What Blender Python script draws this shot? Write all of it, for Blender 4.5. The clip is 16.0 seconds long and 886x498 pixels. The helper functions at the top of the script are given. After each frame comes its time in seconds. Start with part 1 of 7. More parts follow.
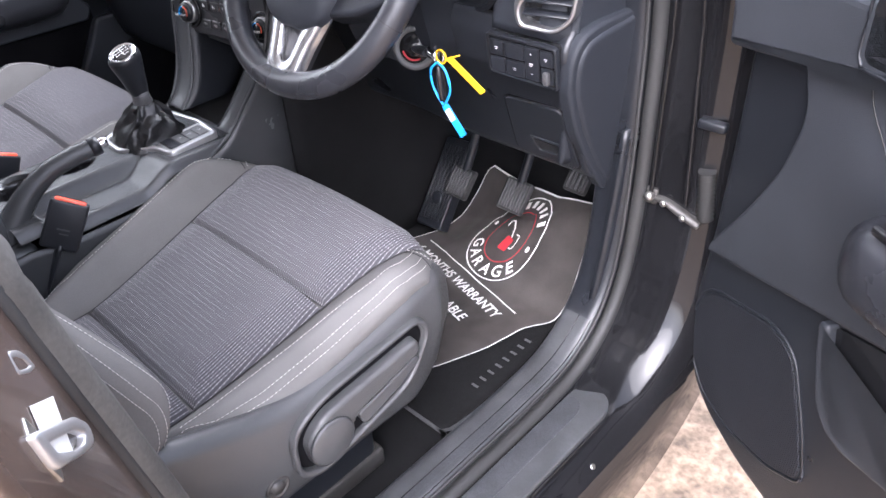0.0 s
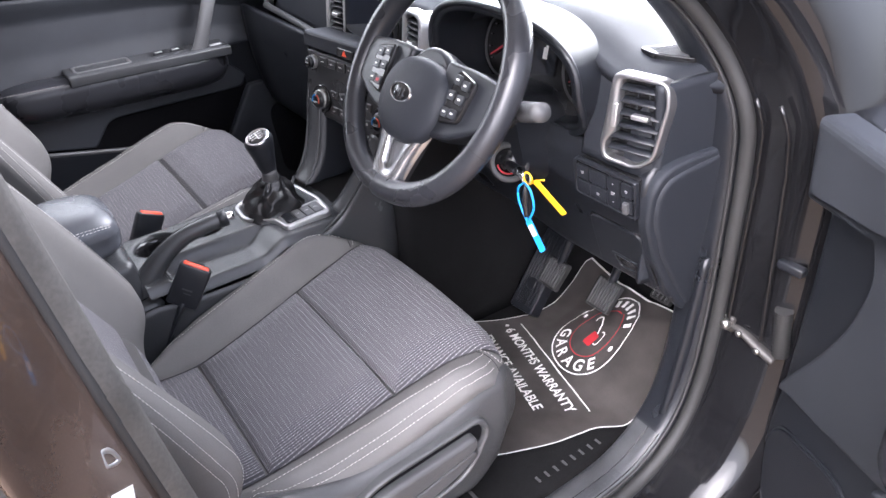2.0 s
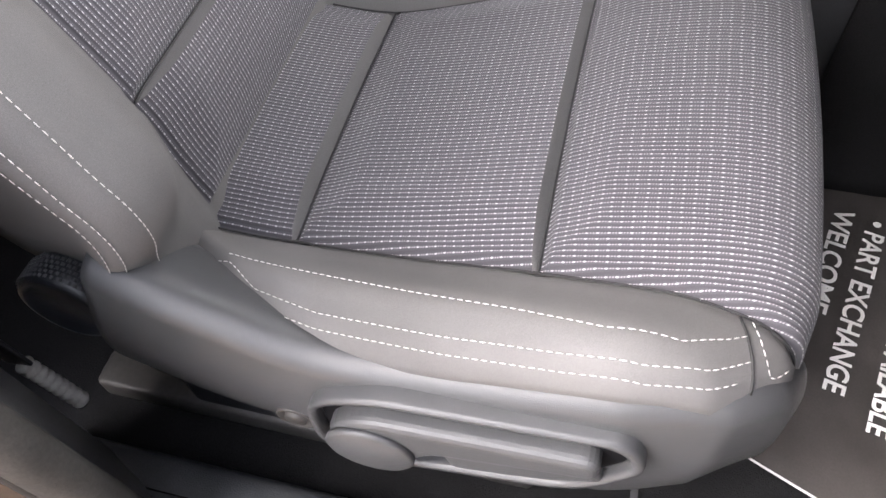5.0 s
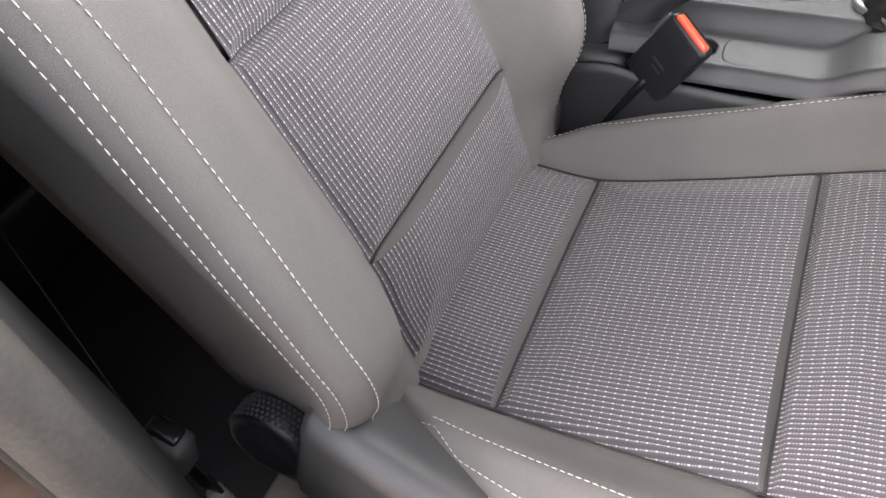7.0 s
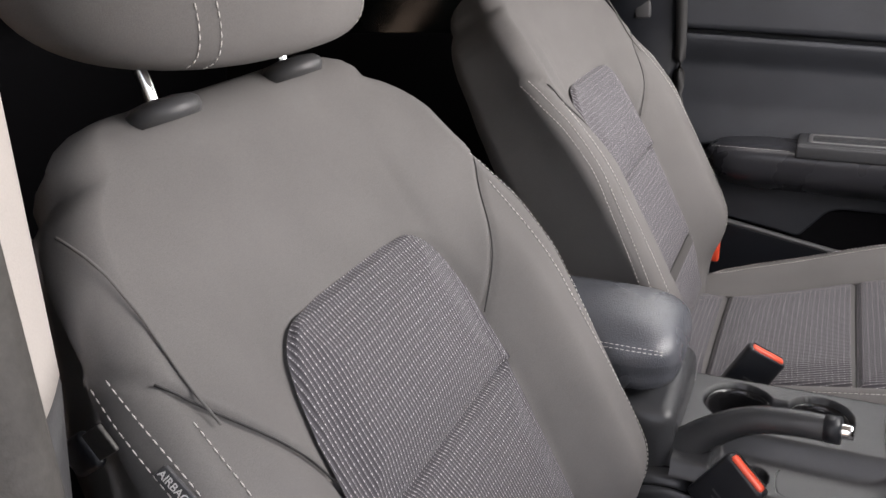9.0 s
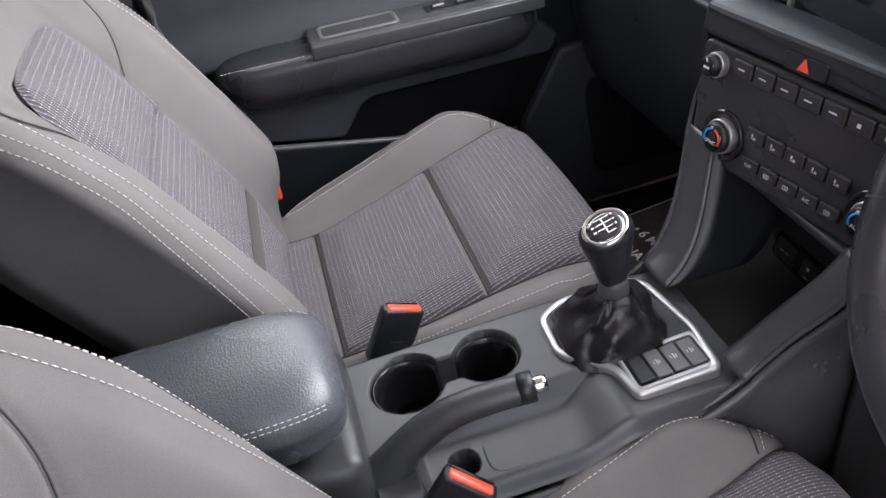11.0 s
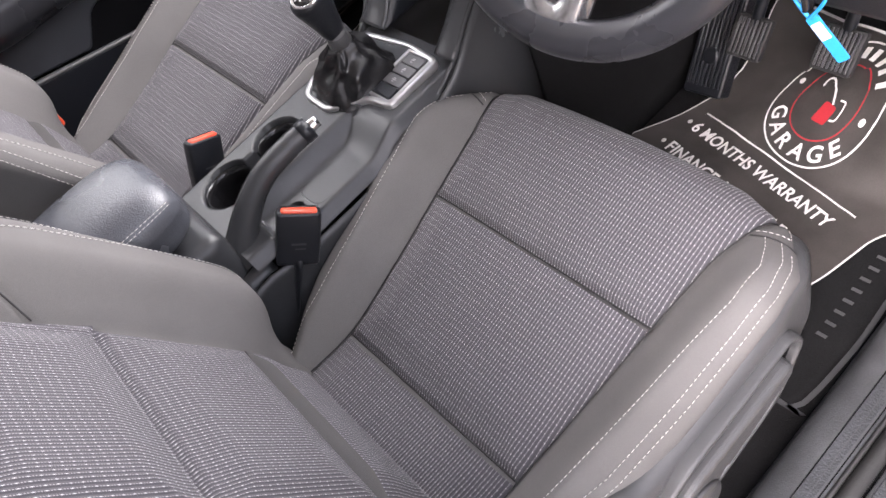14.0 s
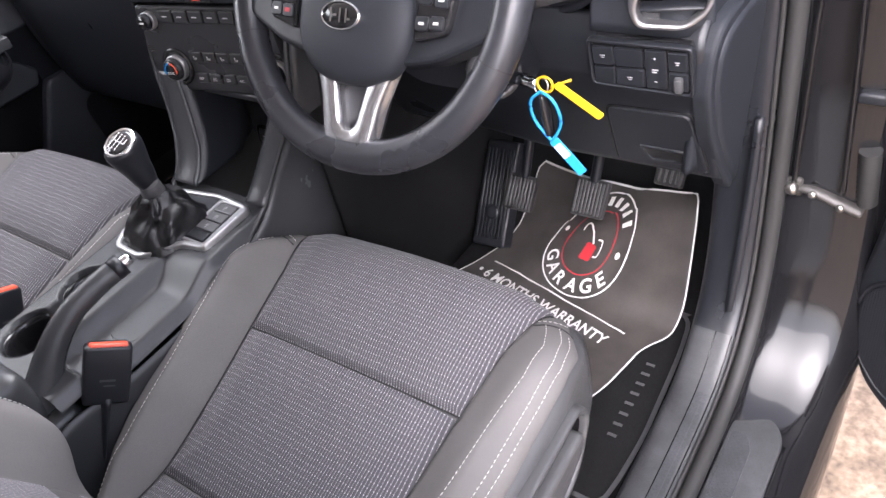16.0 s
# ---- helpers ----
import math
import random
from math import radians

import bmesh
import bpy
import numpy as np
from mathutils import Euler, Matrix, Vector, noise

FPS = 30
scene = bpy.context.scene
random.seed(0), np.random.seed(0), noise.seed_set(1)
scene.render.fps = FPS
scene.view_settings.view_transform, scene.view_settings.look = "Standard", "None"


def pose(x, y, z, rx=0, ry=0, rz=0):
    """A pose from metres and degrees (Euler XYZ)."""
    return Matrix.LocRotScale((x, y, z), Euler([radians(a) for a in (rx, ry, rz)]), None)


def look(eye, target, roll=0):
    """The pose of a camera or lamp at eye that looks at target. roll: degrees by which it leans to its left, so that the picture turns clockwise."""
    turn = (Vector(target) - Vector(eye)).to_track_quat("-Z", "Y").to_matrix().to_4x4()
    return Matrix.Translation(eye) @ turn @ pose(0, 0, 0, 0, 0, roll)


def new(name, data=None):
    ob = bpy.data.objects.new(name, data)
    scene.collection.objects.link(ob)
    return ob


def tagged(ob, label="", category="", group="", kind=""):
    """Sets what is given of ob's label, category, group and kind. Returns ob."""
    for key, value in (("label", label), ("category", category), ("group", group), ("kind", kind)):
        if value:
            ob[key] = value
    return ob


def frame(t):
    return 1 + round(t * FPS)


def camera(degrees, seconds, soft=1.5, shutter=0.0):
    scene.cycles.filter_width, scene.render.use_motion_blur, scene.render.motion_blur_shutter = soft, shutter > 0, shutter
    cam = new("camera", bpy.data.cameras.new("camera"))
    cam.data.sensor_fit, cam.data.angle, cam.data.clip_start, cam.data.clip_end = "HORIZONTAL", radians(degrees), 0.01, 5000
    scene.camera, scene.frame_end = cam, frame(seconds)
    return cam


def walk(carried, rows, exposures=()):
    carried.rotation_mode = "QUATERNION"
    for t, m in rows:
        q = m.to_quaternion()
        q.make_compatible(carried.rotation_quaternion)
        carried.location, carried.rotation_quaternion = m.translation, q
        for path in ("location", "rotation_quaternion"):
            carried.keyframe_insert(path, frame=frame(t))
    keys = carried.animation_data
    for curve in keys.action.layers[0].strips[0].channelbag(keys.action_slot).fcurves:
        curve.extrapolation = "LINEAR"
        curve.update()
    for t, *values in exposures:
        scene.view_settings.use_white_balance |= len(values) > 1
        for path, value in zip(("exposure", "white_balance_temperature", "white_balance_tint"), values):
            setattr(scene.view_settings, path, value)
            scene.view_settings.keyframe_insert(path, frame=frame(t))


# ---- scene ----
cam = camera(61.1, 16.0)
PATH = [
    (0, (1.197, -0.114, 1.332), (0.029, 1.017, 0.167), -4.2),
    (0.5, (1.22, -0.099, 1.351), (-0.036, 0.948, 0.199), -5.3),
    (1, (1.225, -0.09, 1.406), (-0.068, 0.915, 0.257), -5.0),
    (1.5, (1.235, -0.081, 1.43), (-0.116, 0.871, 0.304), -5.0),
    (2, (1.256, -0.061, 1.449), (-0.171, 0.854, 0.387), -4.1),
    (2.5, (1.243, -0.013, 1.441), (-0.279, 0.82, 0.446), -3.0),
    (3, (1.132, 0.096, 1.369), (-0.452, 0.646, 0.279), -1.7),
    (3.5, (1.061, 0.235, 1.292), (-0.433, 0.393, -0.029), -0.4),
    (3.7, (1.027, 0.261, 1.228), (-0.438, 0.204, -0.132), -0.6),
    (5.8, (0.749, 0.35, 1.108), (-0.261, -0.014, -0.58), -5.6),
    (6, (0.777, 0.321, 1.1), (-0.317, -0.067, -0.528), -5.3),
    (6.5, (0.779, 0.289, 1.133), (-0.381, -0.23, -0.412), -6.3),
    (7, (0.788, 0.246, 1.174), (-0.406, -0.43, -0.281), -6.9),
    (7.5, (0.8, 0.211, 1.208), (-0.498, -0.631, -0.059), -6.8),
    (8, (0.806, 0.195, 1.25), (-0.603, -0.741, 0.183), -5.5),
    (8.5, (0.81, 0.193, 1.301), (-0.686, -0.801, 0.421), -5.0),
    (9, (0.814, 0.192, 1.338), (-0.799, -0.667, 0.526), -4.4),
    (9.5, (0.774, 0.17, 1.351), (-0.989, -0.275, 0.518), -5.4),
    (9.7, (0.733, 0.163, 1.348), (-1.054, -0.114, 0.494), -4.7),
    (11.8, (0.47, 0.087, 1.362), (-0.895, 0.531, -0.031), -14.5),
    (12, (0.465, 0.08, 1.373), (-0.851, 0.556, -0.056), -15.6),
    (12.5, (0.508, 0.069, 1.393), (-0.729, 0.494, -0.12), -21.8),
    (13, (0.589, 0.066, 1.4), (-0.644, 0.453, -0.127), -26.1),
    (13.5, (0.712, 0.091, 1.406), (-0.529, 0.476, -0.115), -30.3),
    (14, (0.808, 0.06, 1.38), (-0.414, 0.492, -0.143), -30.4),
    (14.5, (0.85, 0.009, 1.363), (-0.325, 0.736, -0.083), -23.1),
    (15, (0.878, -0.037, 1.359), (-0.25, 0.906, 0.004), -18.2),
    (15.5, (0.889, -0.047, 1.349), (-0.194, 1.013, 0.045), -15.7),
    (16, (0.893, -0.04, 1.356), (-0.164, 1.072, 0.073), -14.8),
]
EXPOSURES = [(0.0, 2.64, 5900, 19), (2.0, 2.47, 6000, 19), (2.5, 2.41, 6100, 19), (3.0, 2.14, 6200, 18), (3.5, 2.42, 6300, 17), (6.0, 2.69, 6500, 16), (7.5, 2.69, 6700, 15), (8.3, 2.02, 6700, 16), (9.0, 1.77, 6700, 17), (9.7, 1.80, 6300, 16), (12.0, 2.42, 6300, 19), (13.5, 2.44, 6400, 20), (14.5, 2.37, 6500, 21), (16.0, 2.48, 6200, 20)]
walk(cam, [(t, look(eye, target, roll)) for t, eye, target, roll in PATH], EXPOSURES)

# ---- light ----
world = bpy.data.worlds.new("sky")
scene.world = world
world.use_nodes = True
wn = world.node_tree.nodes
sky = wn.new("ShaderNodeTexSky")
sky.sky_type = "NISHITA"
sky.sun_disc = False
sky.sun_elevation, sky.sun_rotation = radians(48), radians(151)
sky.air_density, sky.dust_density, sky.ozone_density = 1.0, 4.0, 1.0
soften = wn.new("ShaderNodeHueSaturation")
soften.inputs["Saturation"].default_value = 0.35
world.node_tree.links.new(sky.outputs[0], soften.inputs["Color"])
world.node_tree.links.new(soften.outputs[0], wn["Background"].inputs[0])
wn["Background"].inputs[1].default_value = 0.15
sun = new("sun", bpy.data.lights.new("sun", "SUN"))
sun.data.energy, sun.data.angle, sun.data.color = 0.78, radians(60), (1.0, 0.96, 0.90)
sun.matrix_world = look((2.4, -4.4, 5.6), (0, 0, 0))


def window_light(name, at, towards, wide, high, watts):
    """The sky's light through a glazed opening."""
    lamp = new(name, bpy.data.lights.new(name, "AREA"))
    lamp.data.shape, lamp.data.size, lamp.data.size_y = "RECTANGLE", wide, high
    lamp.data.energy, lamp.data.color = watts, (1.0, 0.985, 0.96)
    lamp.matrix_world = look(at, towards)


window_light("windscreen_light", (0.0, 1.02, 1.36), (0.0, 0.2, 0.75), 1.15, 0.6, 9.5)
window_light("side_window_light", (-0.70, 0.15, 1.32), (0.1, 0.15, 0.6), 0.7, 0.30, 1.2)


# ---- materials ----
def material(name, color, rough=0.6, metal=0.0, grain=0.0, scale=400.0, bump=0.0, blotch=0.0, blotch_scale=8.0, coat=0.0, spec=0.5):
    """A painted, moulded or woven surface: base colour with two scales of variation and fine relief."""
    m = bpy.data.materials.new(name)
    m.use_nodes = True
    nt = m.node_tree
    b = nt.nodes["Principled BSDF"]
    b.inputs["Roughness"].default_value = rough
    b.inputs["Metallic"].default_value = metal
    b.inputs["Coat Weight"].default_value = coat
    b.inputs["Coat Roughness"].default_value = 0.04
    b.inputs["Specular IOR Level"].default_value = spec
    tc = nt.nodes.new("ShaderNodeTexCoord")
    rgb = nt.nodes.new("ShaderNodeMix")
    rgb.data_type = "RGBA"
    rgb.inputs[6].default_value = (*[c * (1 - grain) for c in color], 1)
    rgb.inputs[7].default_value = (*[min(1, c * (1 + grain)) for c in color], 1)
    fine = nt.nodes.new("ShaderNodeTexNoise")
    fine.inputs["Scale"].default_value = scale
    fine.inputs["Detail"].default_value = 3
    nt.links.new(tc.outputs["Object"], fine.inputs["Vector"])
    nt.links.new(fine.outputs["Fac"], rgb.inputs[0])
    out = rgb.outputs[2]
    wide = nt.nodes.new("ShaderNodeTexNoise")
    wide.inputs["Scale"].default_value = blotch_scale
    wide.inputs["Detail"].default_value = 5
    nt.links.new(tc.outputs["Object"], wide.inputs["Vector"])
    if blotch:
        mul = nt.nodes.new("ShaderNodeMix")
        mul.data_type, mul.blend_type = "RGBA", "MULTIPLY"
        mul.inputs[0].default_value = 1
        ramp = nt.nodes.new("ShaderNodeMapRange")
        ramp.inputs["From Min"].default_value, ramp.inputs["From Max"].default_value = 0.3, 0.7
        ramp.inputs["To Min"].default_value, ramp.inputs["To Max"].default_value = 1 - blotch, 1 + blotch
        nt.links.new(wide.outputs["Fac"], ramp.inputs["Value"])
        nt.links.new(out, mul.inputs[6])
        nt.links.new(ramp.outputs[0], mul.inputs[7])
        out = mul.outputs[2]
    nt.links.new(out, b.inputs["Base Color"])
    rr = nt.nodes.new("ShaderNodeMapRange")
    rr.inputs["To Min"].default_value, rr.inputs["To Max"].default_value = max(0.02, rough - 0.08), min(1, rough + 0.08)
    nt.links.new(wide.outputs["Fac"], rr.inputs["Value"])
    nt.links.new(rr.outputs[0], b.inputs["Roughness"])
    if bump:
        bp = nt.nodes.new("ShaderNodeBump")
        bp.inputs["Strength"].default_value = bump
        bp.inputs["Distance"].default_value = 0.001
        nt.links.new(fine.outputs["Fac"], bp.inputs["Height"])
        nt.links.new(bp.outputs[0], b.inputs["Normal"])
    return m


def ribbed_fabric(name, dark, thread, rib=0.0039, dash=0.0076):
    """Raised cords that run along the seat, each with a pale thread that shows as a bright dash once in every 8 mm; laid out in metres by UV."""
    m = bpy.data.materials.new(name)
    m.use_nodes = True
    nt = m.node_tree
    N, L = nt.nodes.new, nt.links.new
    b = nt.nodes["Principled BSDF"]
    b.inputs["Roughness"].default_value = 0.85
    b.inputs["Specular IOR Level"].default_value = 0.25
    b.inputs["Sheen Weight"].default_value = 0.12
    uv = N("ShaderNodeUVMap")
    uv.uv_map = "metres"
    sep = N("ShaderNodeSeparateXYZ")
    L(uv.outputs[0], sep.inputs[0])

    def math_(op, a, b_=0.0):
        n = N("ShaderNodeMath")
        n.operation = op
        for i, v in enumerate((a, b_)):
            if isinstance(v, (int, float)):
                n.inputs[i].default_value = v
            else:
                L(v, n.inputs[i])
        return n.outputs[0]

    def ramp(v, a, b_, c=0.0, d=1.0):
        n = N("ShaderNodeMapRange")
        n.interpolation_type = "SMOOTHSTEP"
        for key, q in (("From Min", a), ("From Max", b_), ("To Min", c), ("To Max", d)):
            n.inputs[key].default_value = q
        L(v, n.inputs["Value"])
        return n.outputs[0]

    noise_ = N("ShaderNodeTexNoise")
    noise_.inputs["Scale"].default_value = 60
    L(uv.outputs[0], noise_.inputs["Vector"])
    wob = math_("MULTIPLY", math_("SUBTRACT", noise_.outputs["Fac"], 0.5), 0.0007)
    x = math_("DIVIDE", math_("ADD", sep.outputs[0], wob), rib)
    col = math_("FRACT", x)
    off = math_("ABSOLUTE", math_("SUBTRACT", col, 0.5))           # 0 on the cord's crest, 0.5 in the valley
    cell = N("ShaderNodeTexWhiteNoise")
    cell.noise_dimensions = "1D"
    L(math_("FLOOR", x), cell.inputs["W"])
    row = math_("ADD", math_("DIVIDE", math_("ADD", sep.outputs[1], wob), dash), math_("MULTIPLY", cell.outputs["Value"], 0.16))
    row = math_("ADD", row, math_("MULTIPLY", col, 0.22))                        # the dashes lie a little aslant
    fr = math_("ABSOLUTE", math_("SUBTRACT", math_("FRACT", row), 0.5))
    thread_line = ramp(off, 0.03, 0.15, 1.0, 0.0)
    bright = ramp(fr, 0.03, 0.13, 1.0, 0.0)
    turns = math_("ABSOLUTE", math_("SUBTRACT", math_("FRACT", math_("MULTIPLY", row, 4.0)), 0.5))
    twist = ramp(turns, 0.12, 0.38, 0.44, 0.08)                                   # the thread half hidden between the bright dashes
    fine = N("ShaderNodeTexNoise")
    fine.inputs["Scale"].default_value = 1500
    L(uv.outputs[0], fine.inputs["Vector"])
    on = math_("MULTIPLY", thread_line, math_("MAXIMUM", bright, twist))
    fade = math_("MULTIPLY", on, math_("ADD", math_("MULTIPLY", fine.outputs["Fac"], 0.6), 0.6))
    # Valleys are coloured darker, to paint the shade between the cords.
    shade = math_("MULTIPLY", ramp(off, 0.20, 0.5, 1.03, 0.88), math_("ADD", math_("MULTIPLY", fine.outputs["Fac"], 0.5), 0.75))
    base = N("ShaderNodeMix")
    base.data_type, base.blend_type = "RGBA", "MULTIPLY"
    base.inputs[0].default_value = 1
    base.inputs[6].default_value = (*dark, 1)
    L(shade, base.inputs[7])
    mix = N("ShaderNodeMix")
    mix.data_type = "RGBA"
    L(fade, mix.inputs[0])
    L(base.outputs[2], mix.inputs[6])
    mix.inputs[7].default_value = (*thread, 1)
    L(mix.outputs[2], b.inputs["Base Color"])
    h = math_("ADD", ramp(off, 0.10, 0.46, 1.0, 0.0), math_("MULTIPLY", fine.outputs["Fac"], 0.18))
    bp = N("ShaderNodeBump")
    bp.inputs["Strength"].default_value, bp.inputs["Distance"].default_value = 0.7, 0.0007
    L(h, bp.inputs["Height"])
    L(bp.outputs[0], b.inputs["Normal"])
    return m


def glass_material():
    m = bpy.data.materials.new("window glass")
    m.use_nodes = True
    nt = m.node_tree
    nt.nodes.remove(nt.nodes["Principled BSDF"])
    tr, gl, mx, fr = (nt.nodes.new("ShaderNode" + n) for n in ("BsdfTransparent", "BsdfGlossy", "MixShader", "Fresnel"))
    tr.inputs[0].default_value = (0.86, 0.9, 0.88, 1)
    gl.inputs["Roughness"].default_value = 0.01
    nt.links.new(fr.outputs[0], mx.inputs[0])
    nt.links.new(tr.outputs[0], mx.inputs[1])
    nt.links.new(gl.outputs[0], mx.inputs[2])
    nt.links.new(mx.outputs[0], nt.nodes["Material Output"].inputs[0])
    return m


FABRIC = material("plain seat cloth", (0.141, 0.137, 0.133), 0.92, grain=0.42, scale=1900, bump=0.4, blotch=0.12, blotch_scale=7, spec=0.25)
RIBBED = ribbed_fabric("ribbed seat cloth", (0.076, 0.073, 0.081), (0.68, 0.67, 0.68))
# Band cloth paler than the ribs' ground: light on the slope, put into colour.
LIT_BAND = material("seam band cloth paled as if lit", (0.135, 0.132, 0.13), 0.9, grain=0.3, scale=1300, bump=0.5, spec=0.2)
THREAD = material("white stitching thread", (0.62, 0.60, 0.57), 0.8, grain=0.15, scale=900)
# Blue cast of PLASTIC and SOFT: sky reflection put into the base colours.
PLASTIC = material("black grained plastic", (0.013, 0.0145, 0.018), 0.30, grain=0.25, scale=1400, bump=0.30, blotch=0.10)
SOFT = material("soft charcoal dashboard skin", (0.020, 0.0225, 0.028), 0.54, grain=0.2, scale=1200, bump=0.4, blotch=0.08, spec=0.3)
DOORSKIN = material("charcoal door skin", (0.029, 0.032, 0.038), 0.50, grain=0.3, scale=900, bump=0.7, blotch=0.22)
TRIM = material("dark grey seat side plastic", (0.064, 0.065, 0.067), 0.34, grain=0.2, scale=1300, bump=0.3, blotch=0.10)
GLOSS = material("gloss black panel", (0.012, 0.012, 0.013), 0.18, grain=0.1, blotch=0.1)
GAITER = material("creased gaiter leather", (0.011, 0.011, 0.012), 0.24, grain=0.2, scale=700, bump=0.4, blotch=0.1)
LEATHER = material("black leather", (0.023, 0.024, 0.028), 0.28, grain=0.1, scale=900, bump=0.18, blotch=0.12)
# Paler copy of the black plastic: the console's sheen is put into its colour.
CONSOLE = material("console plastic lightened for sheen", (0.046, 0.048, 0.051), 0.25, grain=0.25, scale=1300, bump=0.3, blotch=0.10)
VINYL = material("smooth armrest vinyl", (0.080, 0.086, 0.098), 0.27, grain=0.25, scale=520, bump=0.7, blotch=0.06, spec=0.8)
FASCIA = material("semi-gloss black fascia", (0.025, 0.026, 0.028), 0.30, grain=0.2, scale=1300, bump=0.15, blotch=0.08)
GREYSATIN = material("satin grey trim paint", (0.15, 0.15, 0.152), 0.40, metal=0.35, grain=0.1, scale=900, blotch=0.08)
SATIN = material("dull satin metal paint", (0.56, 0.56, 0.57), 0.26, metal=0.9, grain=0.05, blotch=0.06)
# Darker copy of SILVER: the colour offsets the windscreen's glare on this vent.
VENTSILVER = material("vent silver darkened against glare", (0.30, 0.30, 0.305), 0.36, metal=0.85, grain=0.05, blotch=0.06)
SILVER = material("satin silver paint", (0.50, 0.50, 0.50), 0.40, metal=0.85, grain=0.05, blotch=0.05)
CHROME = material("bright chrome", (0.80, 0.80, 0.80), 0.12, metal=1.0)
CAP = material("gloss black cap", (0.020, 0.020, 0.022), 0.06, spec=0.8, coat=0.6)
STEEL = material("worn steel", (0.45, 0.44, 0.42), 0.35, metal=1.0, grain=0.2, scale=300, blotch=0.2)
RUSTY = material("dull stained steel", (0.060, 0.057, 0.054), 0.5, metal=0.4, grain=0.3, scale=200, blotch=0.4)
PAINT = material("black gloss car paint", (0.008, 0.008, 0.009), 0.07, grain=0.1, scale=2500, coat=0.25, spec=0.3, blotch=0.1)
SILL = material("scuffed sill plastic", (0.050, 0.052, 0.055), 0.36, grain=0.35, scale=600, bump=0.5, blotch=0.30, blotch_scale=22)
GRAINED = material("coarse grained sill plastic", (0.038, 0.040, 0.044), 0.42, grain=0.6, scale=420, bump=1.0, blotch=0.35, blotch_scale=22)
RUBBER = material("black rubber seal", (0.022, 0.022, 0.022), 0.62, grain=0.25, scale=900, bump=0.3, blotch=0.15)
CARPET = material("black looped carpet", (0.0115, 0.0115, 0.012), 0.96, grain=0.6, scale=700, bump=1.0, blotch=0.25, spec=0.1)
MATBLACK = material("black printed floor film", (0.052, 0.047, 0.044), 0.38, grain=0.2, scale=500, bump=0.2, blotch=0.25, blotch_scale=14)
WHITE = material("white print", (0.72, 0.71, 0.69), 0.55, grain=0.08, blotch=0.08)
REDPRINT = material("red print", (0.45, 0.03, 0.04), 0.5, grain=0.1)
ORANGE = material("orange red button", (0.80, 0.09, 0.04), 0.35, grain=0.08)
BLUE = material("blue plastic tag", (0.02, 0.30, 0.75), 0.35, grain=0.06)
YELLOW = material("yellow plastic tag", (0.85, 0.44, 0.01), 0.4, grain=0.06)
GLASS = glass_material()
BEIGE = material("light grey headlining trim", (0.46, 0.43, 0.40), 0.85, grain=0.1, scale=900, bump=0.3)
CONCRETE = material("stained gritty concrete", (0.30, 0.22, 0.155), 0.9, grain=0.8, scale=70, bump=1.0, blotch=0.45, blotch_scale=16)
TINT = material("dark tinted glass", (0.006, 0.008, 0.008), 0.12, grain=0.1)
# Black paint coloured brown for the ground mirrored in the jamb.
JAMB = material("black jamb paint with painted ground reflection", (0.060, 0.041, 0.032), 0.22, grain=0.15, scale=600, coat=0.6, blotch=0.35)
DUSTY = material("dusty grey pillar plastic", (0.062, 0.059, 0.054), 0.7, grain=0.35, scale=260, bump=0.4, blotch=0.35, blotch_scale=14)
# Near-black for dark trim, and for shade painted into recesses and the rear bench.
DARKTRIM_SHADE = material("dark cabin trim and painted shade", (0.005, 0.005, 0.006), 0.95, grain=0.2, bump=0.2, spec=0.1)
WEBBING = material("black belt webbing", (0.004, 0.004, 0.0045), 0.8, grain=0.3, scale=900, bump=0.4, spec=0.15)


# ---- builders ----
def link(name, mesh, mat, parent=None, label=""):
    ob = new(name, mesh)
    if mat is not None:
        mesh.materials.clear()
        mesh.materials.append(mat)
    if parent is not None:
        ob.parent = parent
        ob.matrix_parent_inverse = parent.matrix_world.inverted()
    if label:
        ob["label"] = label
    return ob


def thing(name, at, label, category, group="", kind=""):
    ob = new(name)
    ob.empty_display_size = 0.02
    ob.location = at
    ob.matrix_world = Matrix.Translation(at)
    return tagged(ob, label, category, group, kind)


def shell(name, verts, faces, mat, parent=None, label="", smooth=True, uvs=None, fix=True):
    me = bpy.data.meshes.new(name)
    me.from_pydata([tuple(map(float, v)) for v in verts], [], faces)
    if uvs is not None:
        lay = me.uv_layers.new(name="metres")
        for lp in me.loops:
            lay.data[lp.index].uv = uvs[lp.vertex_index]
    if fix:
        bm = bmesh.new()
        bm.from_mesh(me)
        bmesh.ops.recalc_face_normals(bm, faces=bm.faces)
        bm.to_mesh(me)
        bm.free()
    me.polygons.foreach_set("use_smooth", [smooth] * len(me.polygons))
    return link(name, me, mat, parent, label)


def sheet(name, f, nu, nv, mat, parent=None, label="", loop=False, uv=None, thick=0.0, smooth=True):
    """A surface f(u, v), u and v in 0..1; with loop, u closes on itself; thick gives it a back."""
    us, vs = np.linspace(0, 1, nu, endpoint=not loop), np.linspace(0, 1, nv)
    verts = [f(u, v) for v in vs for u in us]
    uvs = [uv(u, v) for v in vs for u in us] if uv else None
    n = nu if loop else nu - 1
    faces = [(j * nu + i, j * nu + (i + 1) % nu, (j + 1) * nu + (i + 1) % nu, (j + 1) * nu + i) for j in range(nv - 1) for i in range(n)]
    ob = shell(name, verts, faces, mat, parent, label, smooth, uvs, fix=False)
    if thick:
        md = ob.modifiers.new("thickness", "SOLIDIFY")
        md.thickness, md.offset = thick, -1
    return ob


